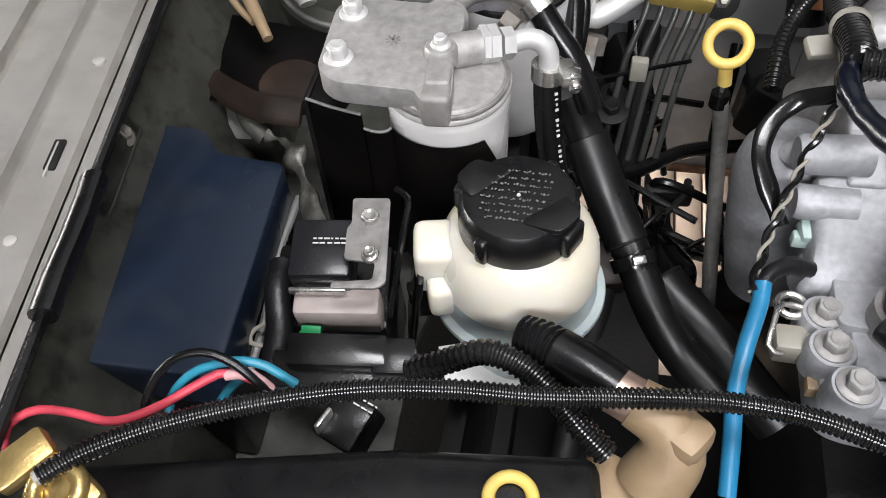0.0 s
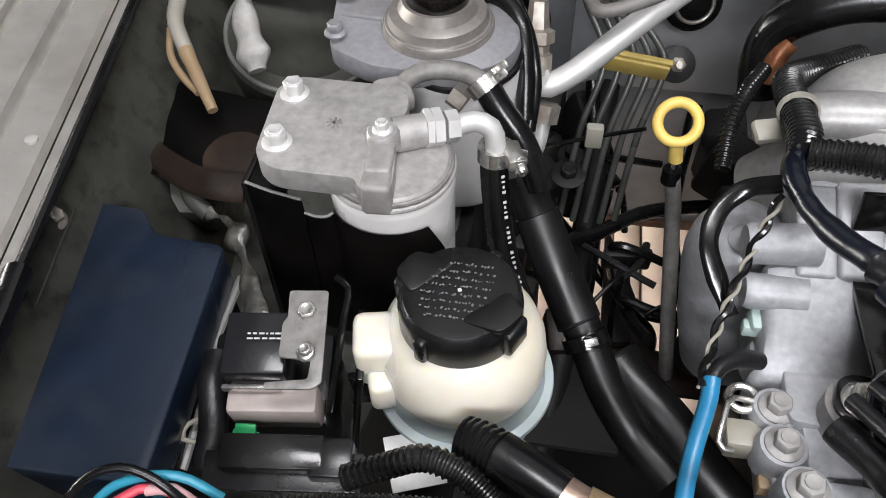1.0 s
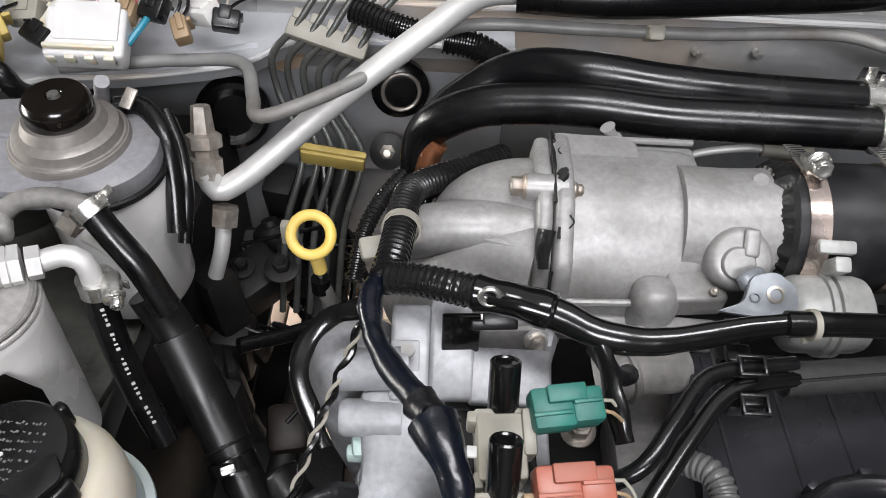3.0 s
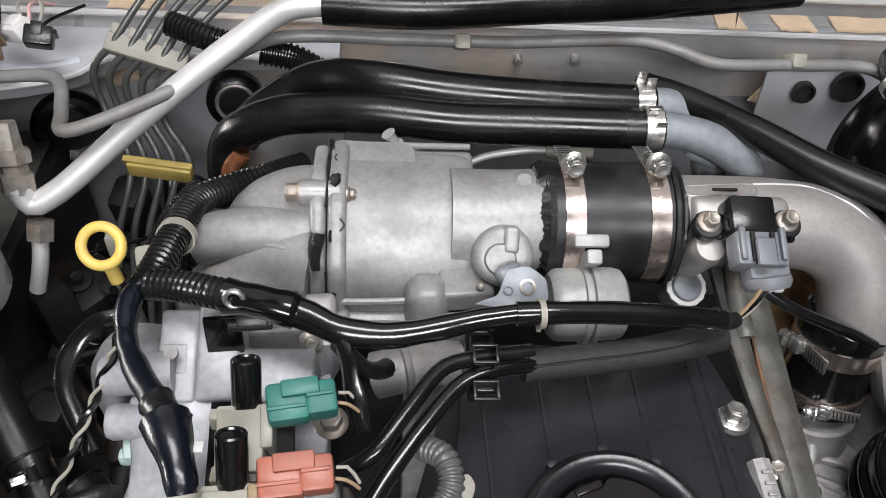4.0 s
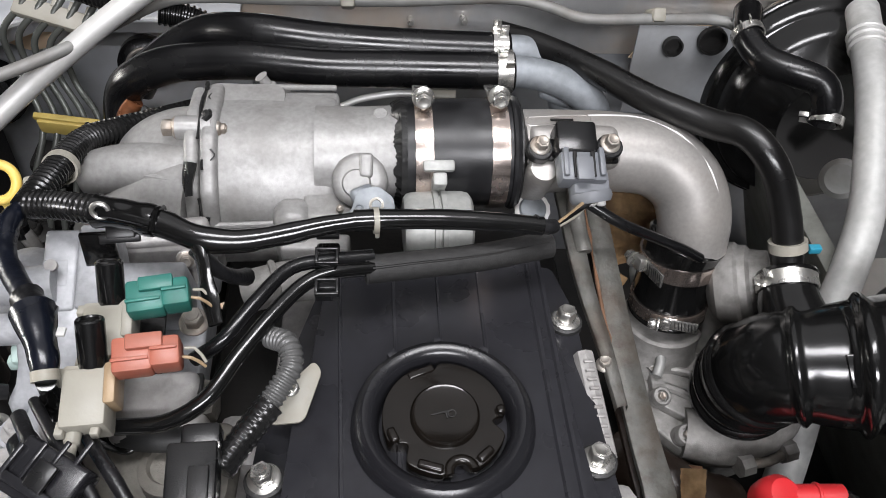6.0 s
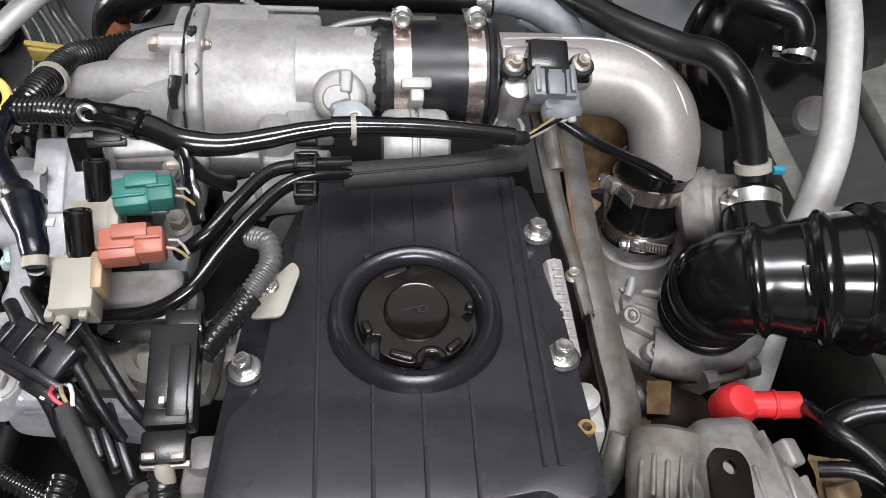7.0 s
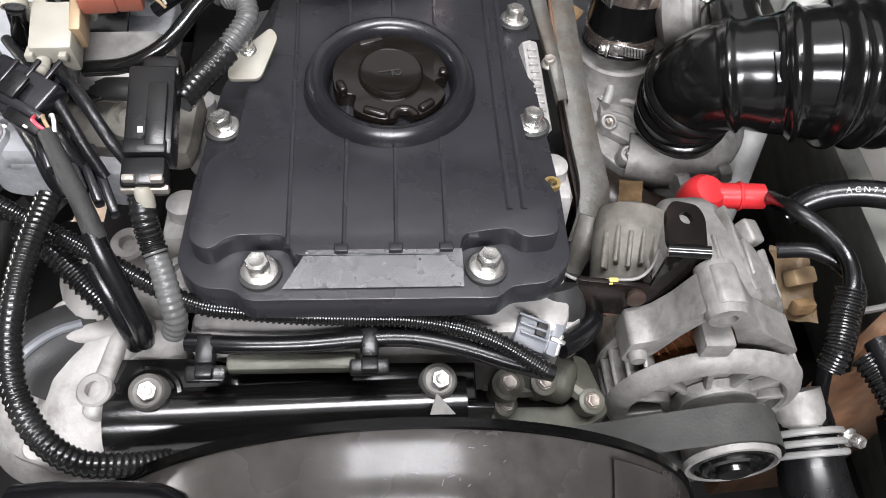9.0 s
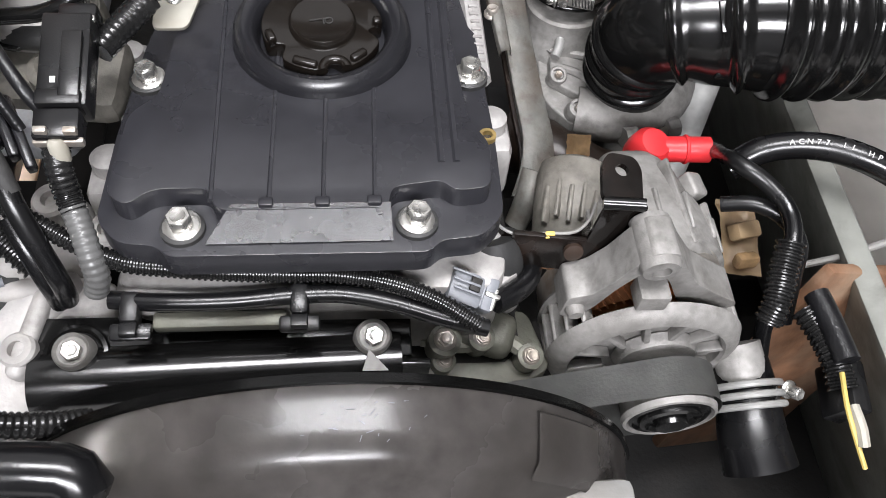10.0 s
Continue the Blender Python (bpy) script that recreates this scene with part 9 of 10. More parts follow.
part("latch", join(box((0.010, 0.003, 0.006), (0.529, 0.102, 0.876), 0.001, fq), box((0.003, 0.014, 0.004), (0.530, 0.100, 0.874), 0.001, fq)), STEEL, t, "bright wire clip")
part("collar", box((0.008, 0.022, 0.020), (0.527, 0.106, 0.868), 0.002, fq), GREY_PL, t)
part("hose", tube([(0.533, 0.103, 0.865), (0.546, 0.111, 0.862), (0.558, 0.123, 0.858), (0.565, 0.141, 0.850)], 0.0075, 12), RUBBER, t)
solo("tin_shard", prism([(-0.006, -0.007), (0.010, -0.006), (-0.003, 0.006)], 0, 0.0015, 0, Matrix.Translation((0.455, 0.069, 0.860)) @ pose(0, 0, 0, 30, 10, 0)), ALU, "pale triangular tab behind the shroud", "tab")

# pump and thermostat castings at the corner
t = thing("pump_casting", (0.221, 0.133, 0.760), "chalky cast aluminium pump housing at the corner", "casting")
part("outlet", tube([(0.227, 0.078, 0.790), (0.235, 0.098, 0.812), (0.242, 0.123, 0.824), (0.253, 0.136, 0.828)], (0.034, 0.027), 24, 0.008, 0.08, 3), ALU_PALE, t)
part("volute", lathe([(0.052, -0.05), (0.052, -0.012), (0.049, -0.008), (0.049, 0.000), (0.043, 0.006), (0.034, 0.008), (0.032, 0.013), (0.018, 0.016), (0.016, 0.012), (0, 0.012)], 40, upright((0.201, 0.101, 0.785), 20, -15, 0)), ALU_PALE, t)
part("block", box((0.06, 0.045, 0.06), (0.265, 0.124, 0.812), 0.012, pose(0, 0, 0, 6, 0, -8), 3), ALU_PALE, t)
part("bridge", box((0.07, 0.05, 0.05), (0.248, 0.162, 0.838), 0.014, pose(0, 0, 0, 0, 10, 25), 3), ALU_PALE, t)
part("rib", box((0.012, 0.07, 0.03), (0.252, 0.108, 0.836), 0.0055, pose(0, 0, 0, 12, 0, -14), 4), ALU_PALE, t)
part("rib", box((0.06, 0.014, 0.02), (0.246, 0.127, 0.846), 0.006, pose(0, 0, 0, 0, 4, 12), 4), ALU_PALE, t)
part("rib", box((0.011, 0.05, 0.02), (0.225, 0.108, 0.830), 0.005, pose(0, 0, 0, 18, -12, 10), 4), ALU_PALE, t)
for q, r in (((0.222, 0.137, 0.852), 0.013), ((0.245, 0.088, 0.848), 0.011), ((0.259, 0.174, 0.880), 0.012), ((0.292, 0.159, 0.870), 0.012), ((0.209, 0.064, 0.820), 0.010)):
    part("lug", lathe([(r, -0.035), (r, -0.002), (r * 0.85, 0.0), (r * 0.45, 0.0), (r * 0.4, -0.005), (0, -0.005)], 22, upright(q, 8, -6, 0)), ALU_PALE, t)
solo("thermostat_hose", tube([(0.193, 0.097, 0.830), (0.201, 0.114, 0.835), (0.217, 0.126, 0.838), (0.235, 0.136, 0.835)], 0.022, 22), RUBBER_DULL, "black rubber hose with moulded lines", "hose")
for dz in (0.012, -0.004):
    solo("hose_line", tube([Vector(p) + Vector((0.0, -0.006, 0.016 + dz * 0.5)) for p in [(0.195, 0.103, 0.830), (0.205, 0.115, 0.836), (0.220, 0.127, 0.838), (0.234, 0.134, 0.836)] ], 0.003, 8), GREY_PL, "moulded pale line along the hose", "hose line", "hose lines")

# fan shroud: a moulded arch over the fan
pa, pb, pc = Vector((0.321, 0.021, 0.923)), Vector((0.461, 0.021, 0.954)), Vector((0.553, 0.021, 0.914))


def circle(a, b, c):
    ax, az, bx, bz, cx, cz = a.x, a.z, b.x, b.z, c.x, c.z
    d = 2 * (ax * (bz - cz) + bx * (cz - az) + cx * (az - bz))
    ux = ((ax ** 2 + az ** 2) * (bz - cz) + (bx ** 2 + bz ** 2) * (cz - az) + (cx ** 2 + cz ** 2) * (az - bz)) / d
    uz = ((ax ** 2 + az ** 2) * (cx - bx) + (bx ** 2 + bz ** 2) * (ax - cx) + (cx ** 2 + cz ** 2) * (bx - ax)) / d
    return Vector((ux, 0, uz)), math.hypot(ax - ux, az - uz)


hub, rad = circle(pa, pb, pc)
shroud = thing("fan_shroud", (hub.x, 0.0, hub.z), "satin black plastic fan shroud arch", "fan shroud")


def arch(profile, a0, a1, n=72):
    bm = bmesh.new()
    rows_ = []
    for i in range(n + 1):
        a = radians(a0 + (a1 - a0) * i / n)
        rows_.append([bm.verts.new((hub.x + (rad + dr) * math.sin(a), y, hub.z + (rad + dr) * math.cos(a))) for y, dr in profile])
    for p, q in zip(rows_, rows_[1:]):
        for i in range(len(profile) - 1):
            bm.faces.new((p[i], p[i + 1], q[i + 1], q[i]))
    bmesh.ops.solidify(bm, geom=bm.faces[:], thickness=0.003)
    return bm


part("arch", arch([(0.020, -0.016), (0.019, -0.005), (0.015, -0.004), (0.008, -0.0055), (-0.004, -0.007), (-0.016, -0.010), (-0.022, -0.016), (-0.027, -0.026), (-0.040, -0.034), (-0.054, -0.036)], -75, 75), SHROUD, shroud)
part("lip", arch([(0.021, -0.0035), (0.021, -0.002), (0.016, -0.0015), (0.0155, -0.0035)], -75, 75), GLOSS, shroud)
part("step_block", arch([(0.010, -0.003), (0.008, -0.001), (-0.016, -0.006), (-0.023, -0.014)], 32, 47, 16), SHROUD, shroud)
rs = random.Random(4)
for k, (a, y) in enumerate([(4 + rs.gauss(0, 5), rs.uniform(-0.012, 0.012)) for _ in range(26)]):
    part("scuff", box((rs.uniform(0.0006, 0.0040), 0.00035, 0.0002), (0, 0, 0), 0, Matrix.Translation((hub.x + (rad - 0.0055) * math.sin(radians(a)), y, hub.z + (rad - 0.0055) * math.cos(radians(a)))) @ pose(0, 0, 0, 0, a, rs.gauss(10, 25))), GREY_PL, shroud, "pale scuff mark")
solo("radiator_tank", box((0.50, 0.06, 0.06), tuple(Vector((0.463, -0.015, 0.885)) + Vector((-0.12, -0.03, -0.03))), 0.006), GREY_STEEL, "grey radiator top tank", "radiator")
solo("front_rail", box((1.5, 0.10, 0.05), tuple(Vector((0.467, 0.000, 0.830)) + Vector((0, -0.12, 0))), 0.01), PLASTIC, "black front cross panel", "panel", kind="structure")
t = thing("overflow_hose", (0.286, -0.026, 0.925), "black rubber hose end on the shroud", "hose")
part("hose", tube([(0.255, -0.016, 0.945), (0.279, -0.016, 0.948), (0.305, -0.017, 0.948), (0.320, -0.019, 0.945), (0.324, -0.025, 0.940), (0.311, -0.027, 0.935), (0.286, -0.026, 0.935)], 0.0125, 18), RUBBER, t)

# timing case castings between head and alternator
t = thing("timing_case", (0.549, 0.159, 0.700), "olive-grey grimy timing case with bolts", "engine part")
part("case", prism(rounded([(p[0], p[1]) for p in ((0.485, 0.138, 0.800), (0.571, 0.133, 0.800), (0.583, 0.088, 0.800), (0.546, 0.068, 0.800), (0.480, 0.069, 0.800))], 0.008, 3), 0.70, 0.795, 0.006, seg=2), OLIVE, t)
part("shoulder", box((0.06, 0.03, 0.03), (0.526, 0.112, 0.810), 0.008, pose(0, 0, 0, 15, 0, -18), 3), OLIVE, t)
part("web", tube([(0.491, 0.105, 0.812), (0.516, 0.099, 0.812), (0.548, 0.102, 0.812), (0.567, 0.089, 0.808)], 0.006, 8), OLIVE, t)
for q, r in (((0.504, 0.094, 0.832), 0.011), ((0.530, 0.098, 0.825), 0.009), ((0.505, 0.088, 0.812), 0.008), ((0.564, 0.088, 0.815), 0.009)):
    part("boss", lathe([(r, -0.03), (r, 0.0), (r * 0.7, 0.001), (0, 0.001)], 18, upright(q, 15, 0, 0)), OLIVE, t)
    part("bolt", hexhead(r * 0.55, 0.004, r * 0.7, upright(q, 15, 0, 15)), STEEL_WORN, t)

part_of_head = thing("manifold_face", (0.225, 0.43, 0.86), "pale cast aluminium face below the collector", "intake part")
face_c = [Vector(p) for p in ((0.1995, 0.413, 0.939), (0.258, 0.420, 0.936), (0.257, 0.409, 0.905), (0.193, 0.398, 0.890))]
bm = bmesh.new()
bm.faces.new([bm.verts.new(p) for p in face_c])
bmesh.ops.solidify(bm, geom=bm.faces[:], thickness=0.02)
bmesh.ops.bevel(bm, geom=bm.edges[:], offset=0.004, segments=3, affect="EDGES")
part("face", bm, ALU, part_of_head)
part("top_ledge", box((0.075, 0.020, 0.014), (0.229, 0.426, 0.940), 0.005, pose(0, 0, 0, 20, 0, 7), 3), ALU, part_of_head)
for q, r in (((0.250, 0.414, 0.927), 0.0075), ((0.208, 0.406, 0.921), 0.006), ((0.240, 0.4065, 0.911), 0.005)):
    part("boss", lathe([(r, -0.004), (r, 0.003), (r * 0.75, 0.004), (0, 0.004)], 18, Matrix.Translation(q) @ pose(0, 0, 0, 62, 0, 12)), ALU, part_of_head)
part("bolt", hexhead(0.005, 0.006, 0.007, Matrix.Translation((0.250, 0.4125, 0.928)) @ pose(0, 0, 0, 62, 0, 12)), STEEL_WORN, part_of_head)
t = thing("head_shelf", (0.240, 0.315, 0.900), "pale cast aluminium shelf below the valves", "engine part")
part("shelf", box((0.055, 0.030, 0.022), (0.248, 0.296, 0.925), 0.007, pose(0, 0, 0, 14, 0, 4), 3), ALU, t)
part("shelf", box((0.060, 0.022, 0.022), (0.251, 0.279, 0.915), 0.007, pose(0, 0, 0, 12, 0, -4), 3), ALU, t)
part("stud", hexhead(0.007, 0.010, 0.010, upright((0.268, 0.341, 0.945), 10, 0, 0)), STEEL_WORN, t)
t = thing("lower_pipe", (0.314, 0.446, 0.850), "dull aluminium water pipe under the collector", "pipe")
part("pipe", tube([(0.292, 0.405, 0.900), (0.308, 0.406, 0.905), (0.327, 0.411, 0.905), (0.347, 0.417, 0.900)], 0.016, 18), ALU_DULL, t)
part("ring", torus(0.0165, 0.003, along((0.312, 0.407, 0.905), (0.327, 0.411, 0.905)), 24, 8), ALU_DULL, t)

# black leads lying over the plug block
for k, (du, dz) in enumerate(((0.0, 0.0), (0.016, -0.004), (-0.009, -0.006))):
    line = [Vector(p) + Vector((du, du * 0.35 + 0.003 * math.sin(k * 2.1 + j), dz)) for j, p in enumerate([(0.185, 0.281, 0.950), (0.207, 0.247, 0.958), (0.227, 0.222, 0.957), (0.242, 0.203, 0.945), (0.254, 0.193, 0.925)])]
    solo("loom_lead", tube(line, 0.0034 + 0.0006 * (k % 3), 12, 0.006, 0.06, k), TAPE, "thin black lead over the plug block", "cable", "plug leads")

# ---- alternator, belt and cables ----
AX = Vector((0.654, 0.088, 0.809))
ALT_M = Matrix.Translation(AX) @ pose(0, 0, 0, 90, 0, 0)


def alternator():
    t = thing("alternator", (0, 0, 0), "dusty cast aluminium alternator with copper windings", "alternator", m=ALT_M)
    # own axes: z towards the front of the car, y up
    hs = Matrix.Translation((-0.007, -0.004, -0.002)) @ Matrix.Diagonal((1.07, 1.07, 1.0, 1.0))
    part("front_ring", lathe([(0.050, -0.006), (0.050, 0.003), (0.052, 0.005), (0.057, 0.004), (0.062, 0.000), (0.0645, -0.006), (0.0615, -0.008), (0.055, -0.003), (0.050, -0.004)], 64, hs), ALU_DULL, t, local=True)
    part("hub", lathe([(0.0, 0.006), (0.020, 0.006), (0.027, 0.004), (0.030, -0.004), (0.026, -0.008)], 40), ALU_DULL, t, local=True)
    for k in range(12):
        part("spoke", box((0.026, 0.0045, 0.008), (0, 0, 0), 0.0016, hs @ pose(0, 0, 0, 0, 0, k * 30 + 15) @ Matrix.Translation((0.040, 0, 0.000)), 2), ALU_DULL, t, local=True)
    part("fan", lathe([(0.026, -0.010), (0.046, -0.010), (0.046, -0.013), (0.026, -0.013)], 40), DARK, t, "dark cooling fan", local=True)
    part("stator", lathe([(0.044, -0.040), (0.050, -0.038), (0.0535, -0.030), (0.0525, -0.018), (0.046, -0.014)], 48, hs), COPPER, t, "copper stator windings", local=True)
    part("winding", join(*[box((0.006, 0.0016, 0.016), (0, 0, 0), 0.0005, hs @ pose(0, 0, 0, 0, 0, k * 6) @ Matrix.Translation((0.0515, 0, -0.024)) @ pose(0, 0, 0, 18, 0, 0), 1) for k in range(60)]), COPPER, t, local=True)
    part("core", lathe([(0.058, -0.062), (0.0625, -0.060), (0.0625, -0.038), (0.058, -0.036)], 56, hs), STEEL_WORN, t, local=True)
    part("mid_ring", torus(0.0615, 0.0035, hs @ Matrix.Translation((0, 0, -0.037)), 64, 8), ALU_DULL, t, local=True)
    part("rear_housing", lathe([(0.0, -0.115), (0.040, -0.115), (0.056, -0.108), (0.060, -0.095), (0.0625, -0.078), (0.0625, -0.060), (0.058, -0.058)], 56), ALU_DULL, t, local=True)
    for k in range(28):
        a = k * 360 / 28
        if not 40 < a < 130:
            part("fin", join(box((0.011, 0.0034, 0.030), (0, 0, 0), 0.0012, hs @ pose(0, 0, 0, 0, 0, a) @ Matrix.Translation((0.0585, 0, -0.021)), 1),
                             box((0.010, 0.0034, 0.006), (0, 0, 0), 0.0012, hs @ pose(0, 0, 0, 0, 0, a) @ Matrix.Translation((0.056, 0, -0.006)), 1)), ALU_DULL, t, local=True)
    for k in range(16):
        part("rear_fin", box((0.006, 0.004, 0.030), (0, 0, 0), 0.0012, pose(0, 0, 0, 0, 0, k * 22.5) @ Matrix.Translation((0.0615, 0, -0.084)), 1), ALU_DULL, t, local=True)
    # the mounting ear: a deep arched strap over the opening, leaning back towards its feet
    outer = [(-0.058, 0.038), (-0.044, 0.043), (-0.034, 0.060), (-0.026, 0.084), (-0.019, 0.097), (-0.005, 0.097), (0.005, 0.080), (0.022, 0.056), (0.042, 0.040), (0.062, 0.026)]
    inner = [(0.060, 0.004), (0.040, 0.014), (0.018, 0.030), (0.003, 0.058), (-0.006, 0.070), (-0.020, 0.070), (-0.029, 0.050), (-0.037, 0.024), (-0.046, 0.010), (-0.058, 0.012)]
    back = ALT_M.inverted() @ Matrix(((1, 0, 0, 0.638), (0, 1, -0.05, 0.1190), (0, 0, 1, 0.828), (0, 0, 0, 1))) @ pose(0, 0, 0, 90, 0, 0)
    part("ear", prism(rounded(outer + inner, 0.004), -0.014, 0.013, 0.0035, back, seg=3), ALU_DULL, t, "sloping mounting ear over the opening", local=True)
    part("ear_boss", lathe([(0.0125, -0.020), (0.0125, 0.014), (0.0112, 0.0165), (0.0060, 0.0170), (0.0052, 0.013), (0, 0.013)], 30, back @ Matrix.Translation((-0.0130, 0.084, 0.002))), ALU_DULL, t, "round boss of the mounting ear", local=True)
    for x, y in ((-0.050, 0.024), (0.053, 0.014)):
        part("through_bolt", lathe([(0.0065, -0.02), (0.0065, 0.016), (0.0048, 0.019), (0, 0.019)], 14, back @ Matrix.Translation((x, y, 0))), ALU_DULL, t, local=True)
    part("square_lug", box((0.020, 0.016, 0.018), (-0.0240, 0.0700, -0.0125), 0.0015, None, 2), ALU_DULL, t, local=True)
    part("rear_cover", loft([[(x * s * 0.9 - 0.002, y * f * 0.9 + 0.006, -0.9 * z - 0.006) for x, y in rounded([(-0.044, 0.030), (-0.034, 0.064), (0.018, 0.066), (0.050, 0.040), (0.058, 0.010), (0.040, -0.04), (-0.036, -0.04)], 0.012, 4)] for z, s, f in ((0.048, 0.98, 0.96), (0.054, 1.0, 1.0), (0.105, 0.94, 0.96), (0.140, 0.80, 0.86), (0.152, 0.66, 0.74), (0.156, 0.5, 0.6))]), ALU_DULL, t, local=True)
    part("cover_rib", box((0.004, 0.010, 0.070), (0.016, 0.058, -0.090), 0.0015, pose(0, 0, 0, 0, 6, -30)), ALU_DULL, t, local=True)
    part("cover_pad", box((0.018, 0.008, 0.024), (-0.018, 0.064, -0.072), 0.003, pose(0, 0, 0, -4, 0, 0), 3), ALU_DULL, t, local=True)
    part("cover_flange", box((0.016, 0.012, 0.020), (0.044, 0.036, -0.120), 0.003, pose(0, 0, 0, 0, 14, -28), 3), ALU_DULL, t, local=True)
    part("screw", hexhead(0.0045, 0.005, 0.0065, Matrix.Translation((-0.022, 0.068, -0.064)) @ pose(0, 0, 0, -90, 0, 0)), STEEL_WORN, t, local=True)
    part("pulley", lathe([(0.010, 0.008), (0.016, 0.012), (0.030, 0.014), (0.0325, 0.016), (0.031, 0.018), (0.031, 0.040), (0.0325, 0.042), (0.0315, 0.046), (0.0295, 0.0465), (0.0280, 0.044), (0.0275, 0.030), (0.012, 0.028)], 44), ALU_DULL, t, local=True)
    part("pulley_face", lathe([(0.0278, 0.036), (0.0274, 0.0455), (0.0255, 0.0465), (0.0245, 0.0445), (0.0215, 0.0445), (0.0205, 0.0480), (0.0175, 0.0490), (0.0160, 0.0460), (0.0115, 0.0460), (0.0105, 0.0520), (0.0, 0.0525)], 40), GLOSS, t, "dark recessed pulley face", local=True)
    return t


alternator()
b0, b1 = AX + Vector((0, -0.029, 0)), AX + Vector((-0.17, -0.029, -0.060))
t = thing("drive_belt", b0 - Vector((0, 0, 0.03)), "dull grey-black ribbed drive belt", "belt")
bm = bmesh.new()
rowsb = []
dvec = (Vector((b1.x, 0, b1.z)) - Vector((b0.x, 0, b0.z)))
up_ = Vector((-dvec.z, 0, dvec.x)).normalized()
if up_.z < 0:
    up_ = -up_
path = [b1 + up_ * 0.0365] + [b0 + up_ * 0.0355 + (b1 - b0) * 0.05]
ang0 = math.atan2(up_.z, up_.x)
for k in range(13):
    a = ang0 - math.pi * k / 12
    path.append(b0 + Vector((math.cos(a), 0, math.sin(a))) * 0.0355)
path.append(b1 - up_ * 0.0365)
for p in path:
    rowsb.append([bm.verts.new(p + Vector((0, y, 0))) for y in (-0.0130, 0.0130)])
for p, q in zip(rowsb, rowsb[1:]):
    bm.faces.new((p[0], p[1], q[1], q[0]))
bmesh.ops.solidify(bm, geom=bm.faces[:], thickness=0.004)
part("belt", bm, BELT, t)

# exhaust-side casting and black bracket behind the alternator
t = thing("finned_pump", (0.605, 0.215, 0.780), "finned grey pump casting beside the rail", "casting")
pm_ = Matrix.Translation((0.606, 0.196, 0.832)) @ pose(0, 0, 0, 8, 0, -14)
part("body", lathe([(0.0, -0.032), (0.020, -0.032), (0.026, -0.022), (0.028, 0.0), (0.029, 0.022), (0.027, 0.032), (0.020, 0.036), (0.0, 0.037)], 36, pm_ @ pose(0, 0, 0, -80, 0, 0)), PUMP_CAST, t)
for k in range(6):
    part("fin", box((0.0034, 0.030, 0.006), (0, 0, 0), 0.0014, pm_ @ pose(0, 0, 0, 0, -48 + k * 18, 0) @ Matrix.Translation((0, -0.010 + 0.004 * (k % 2), 0.028))), PUMP_CAST, t)
part("neck", lathe([(0.017, -0.045), (0.017, 0.0), (0.015, 0.008), (0.012, 0.010)], 24, along((0.668, 0.225, 0.835), (0.683, 0.258, 0.822))), ALU_DULL, t)

t = thing("lifting_bracket", (0.590, 0.150, 0.830), "glossy black steel bracket with a round hole", "bracket")
bq = Vector((0.6075, 0.1555, 0.9235))
outline = rounded([(-0.0130, -0.0190), (0.0130, -0.0190), (0.0130, 0.0080), (0.0085, 0.0165), (-0.0085, 0.0165), (-0.0130, 0.0080)], 0.0065)
plate_m = Matrix.Translation(bq) @ pose(0, 0, 0, 4, 6, -8)
ring_in = [(0.0044 * math.cos(2 * math.pi * k / len(outline) - math.pi * 0.62), 0.0050 + 0.0044 * math.sin(2 * math.pi * k / len(outline) - math.pi * 0.62)) for k in range(len(outline))]
eye_ = bmesh.new()
for z in (0.0, 0.004):
    vo, vi = [eye_.verts.new((*p, z)) for p in outline], [eye_.verts.new((*p, z)) for p in ring_in]
    for k in range(len(outline)):
        j = (k + 1) % len(outline)
        eye_.faces.new((vo[k], vo[j], vi[j], vi[k]))
    if z == 0.0:
        keep_o, keep_i = vo, vi
for a, b in ((keep_o, vo), (keep_i, vi)):
    for k in range(len(a)):
        j = (k + 1) % len(a)
        eye_.faces.new((a[k], a[j], b[j], b[k]))
eye_.transform(plate_m)
part("eye_plate", eye_, BRACKET, t)
part("fold", tube([(0.5935, 0.1385, 0.9235), (0.6185, 0.1345, 0.9265)], 0.0042, 12), GLOSS, t, "glossy folded edge")
part("shelf", box((0.026, 0.0035, 0.052), (0.6065, 0.1355, 0.8980), 0.0012, pose(0, 0, 0, -6, 5, -8)), BRACKET, t)
edge = [Vector(p) for p in ((0.530, 0.206, 0.885), (0.531, 0.176, 0.884), (0.535, 0.154, 0.883), (0.545, 0.143, 0.884), (0.568, 0.1405, 0.887), (0.586, 0.1405, 0.889), (0.595, 0.147, 0.894), (0.598, 0.154, 0.902))]
part("lip", tube(edge, 0.0011, 8, 0.004), GREY_STEEL, t, "worn bright edge")
pts_, _ = spline(edge, 0.005)
bm = bmesh.new()
rws = [[bm.verts.new(p), bm.verts.new(p + Vector((0, -0.003, -0.014))), bm.verts.new(p + Vector((0.003, -0.006, -0.030)))] for p in pts_]
for p, q in zip(rws, rws[1:]):
    bm.faces.new((p[0], p[1], q[1], q[0])), bm.faces.new((p[1], p[2], q[2], q[1]))
bmesh.ops.solidify(bm, geom=bm.faces[:], thickness=0.003)
part("apron", bm, BRACKET, t)
part("arm", box((0.090, 0.005, 0.030), (0.589, 0.1345, 0.872), 0.0015, pose(0, 0, 0, -10, 3, -5)), BRACKET, t)
part("rusty_hem", crumpled(((0.540, 0.1355, 0.852), (0.632, 0.1270, 0.862), (0.632, 0.1290, 0.871), (0.540, 0.1375, 0.861)), 30, 4, 0.003, 120, 0.003, 2), RUST, t, "rusty lower hem")
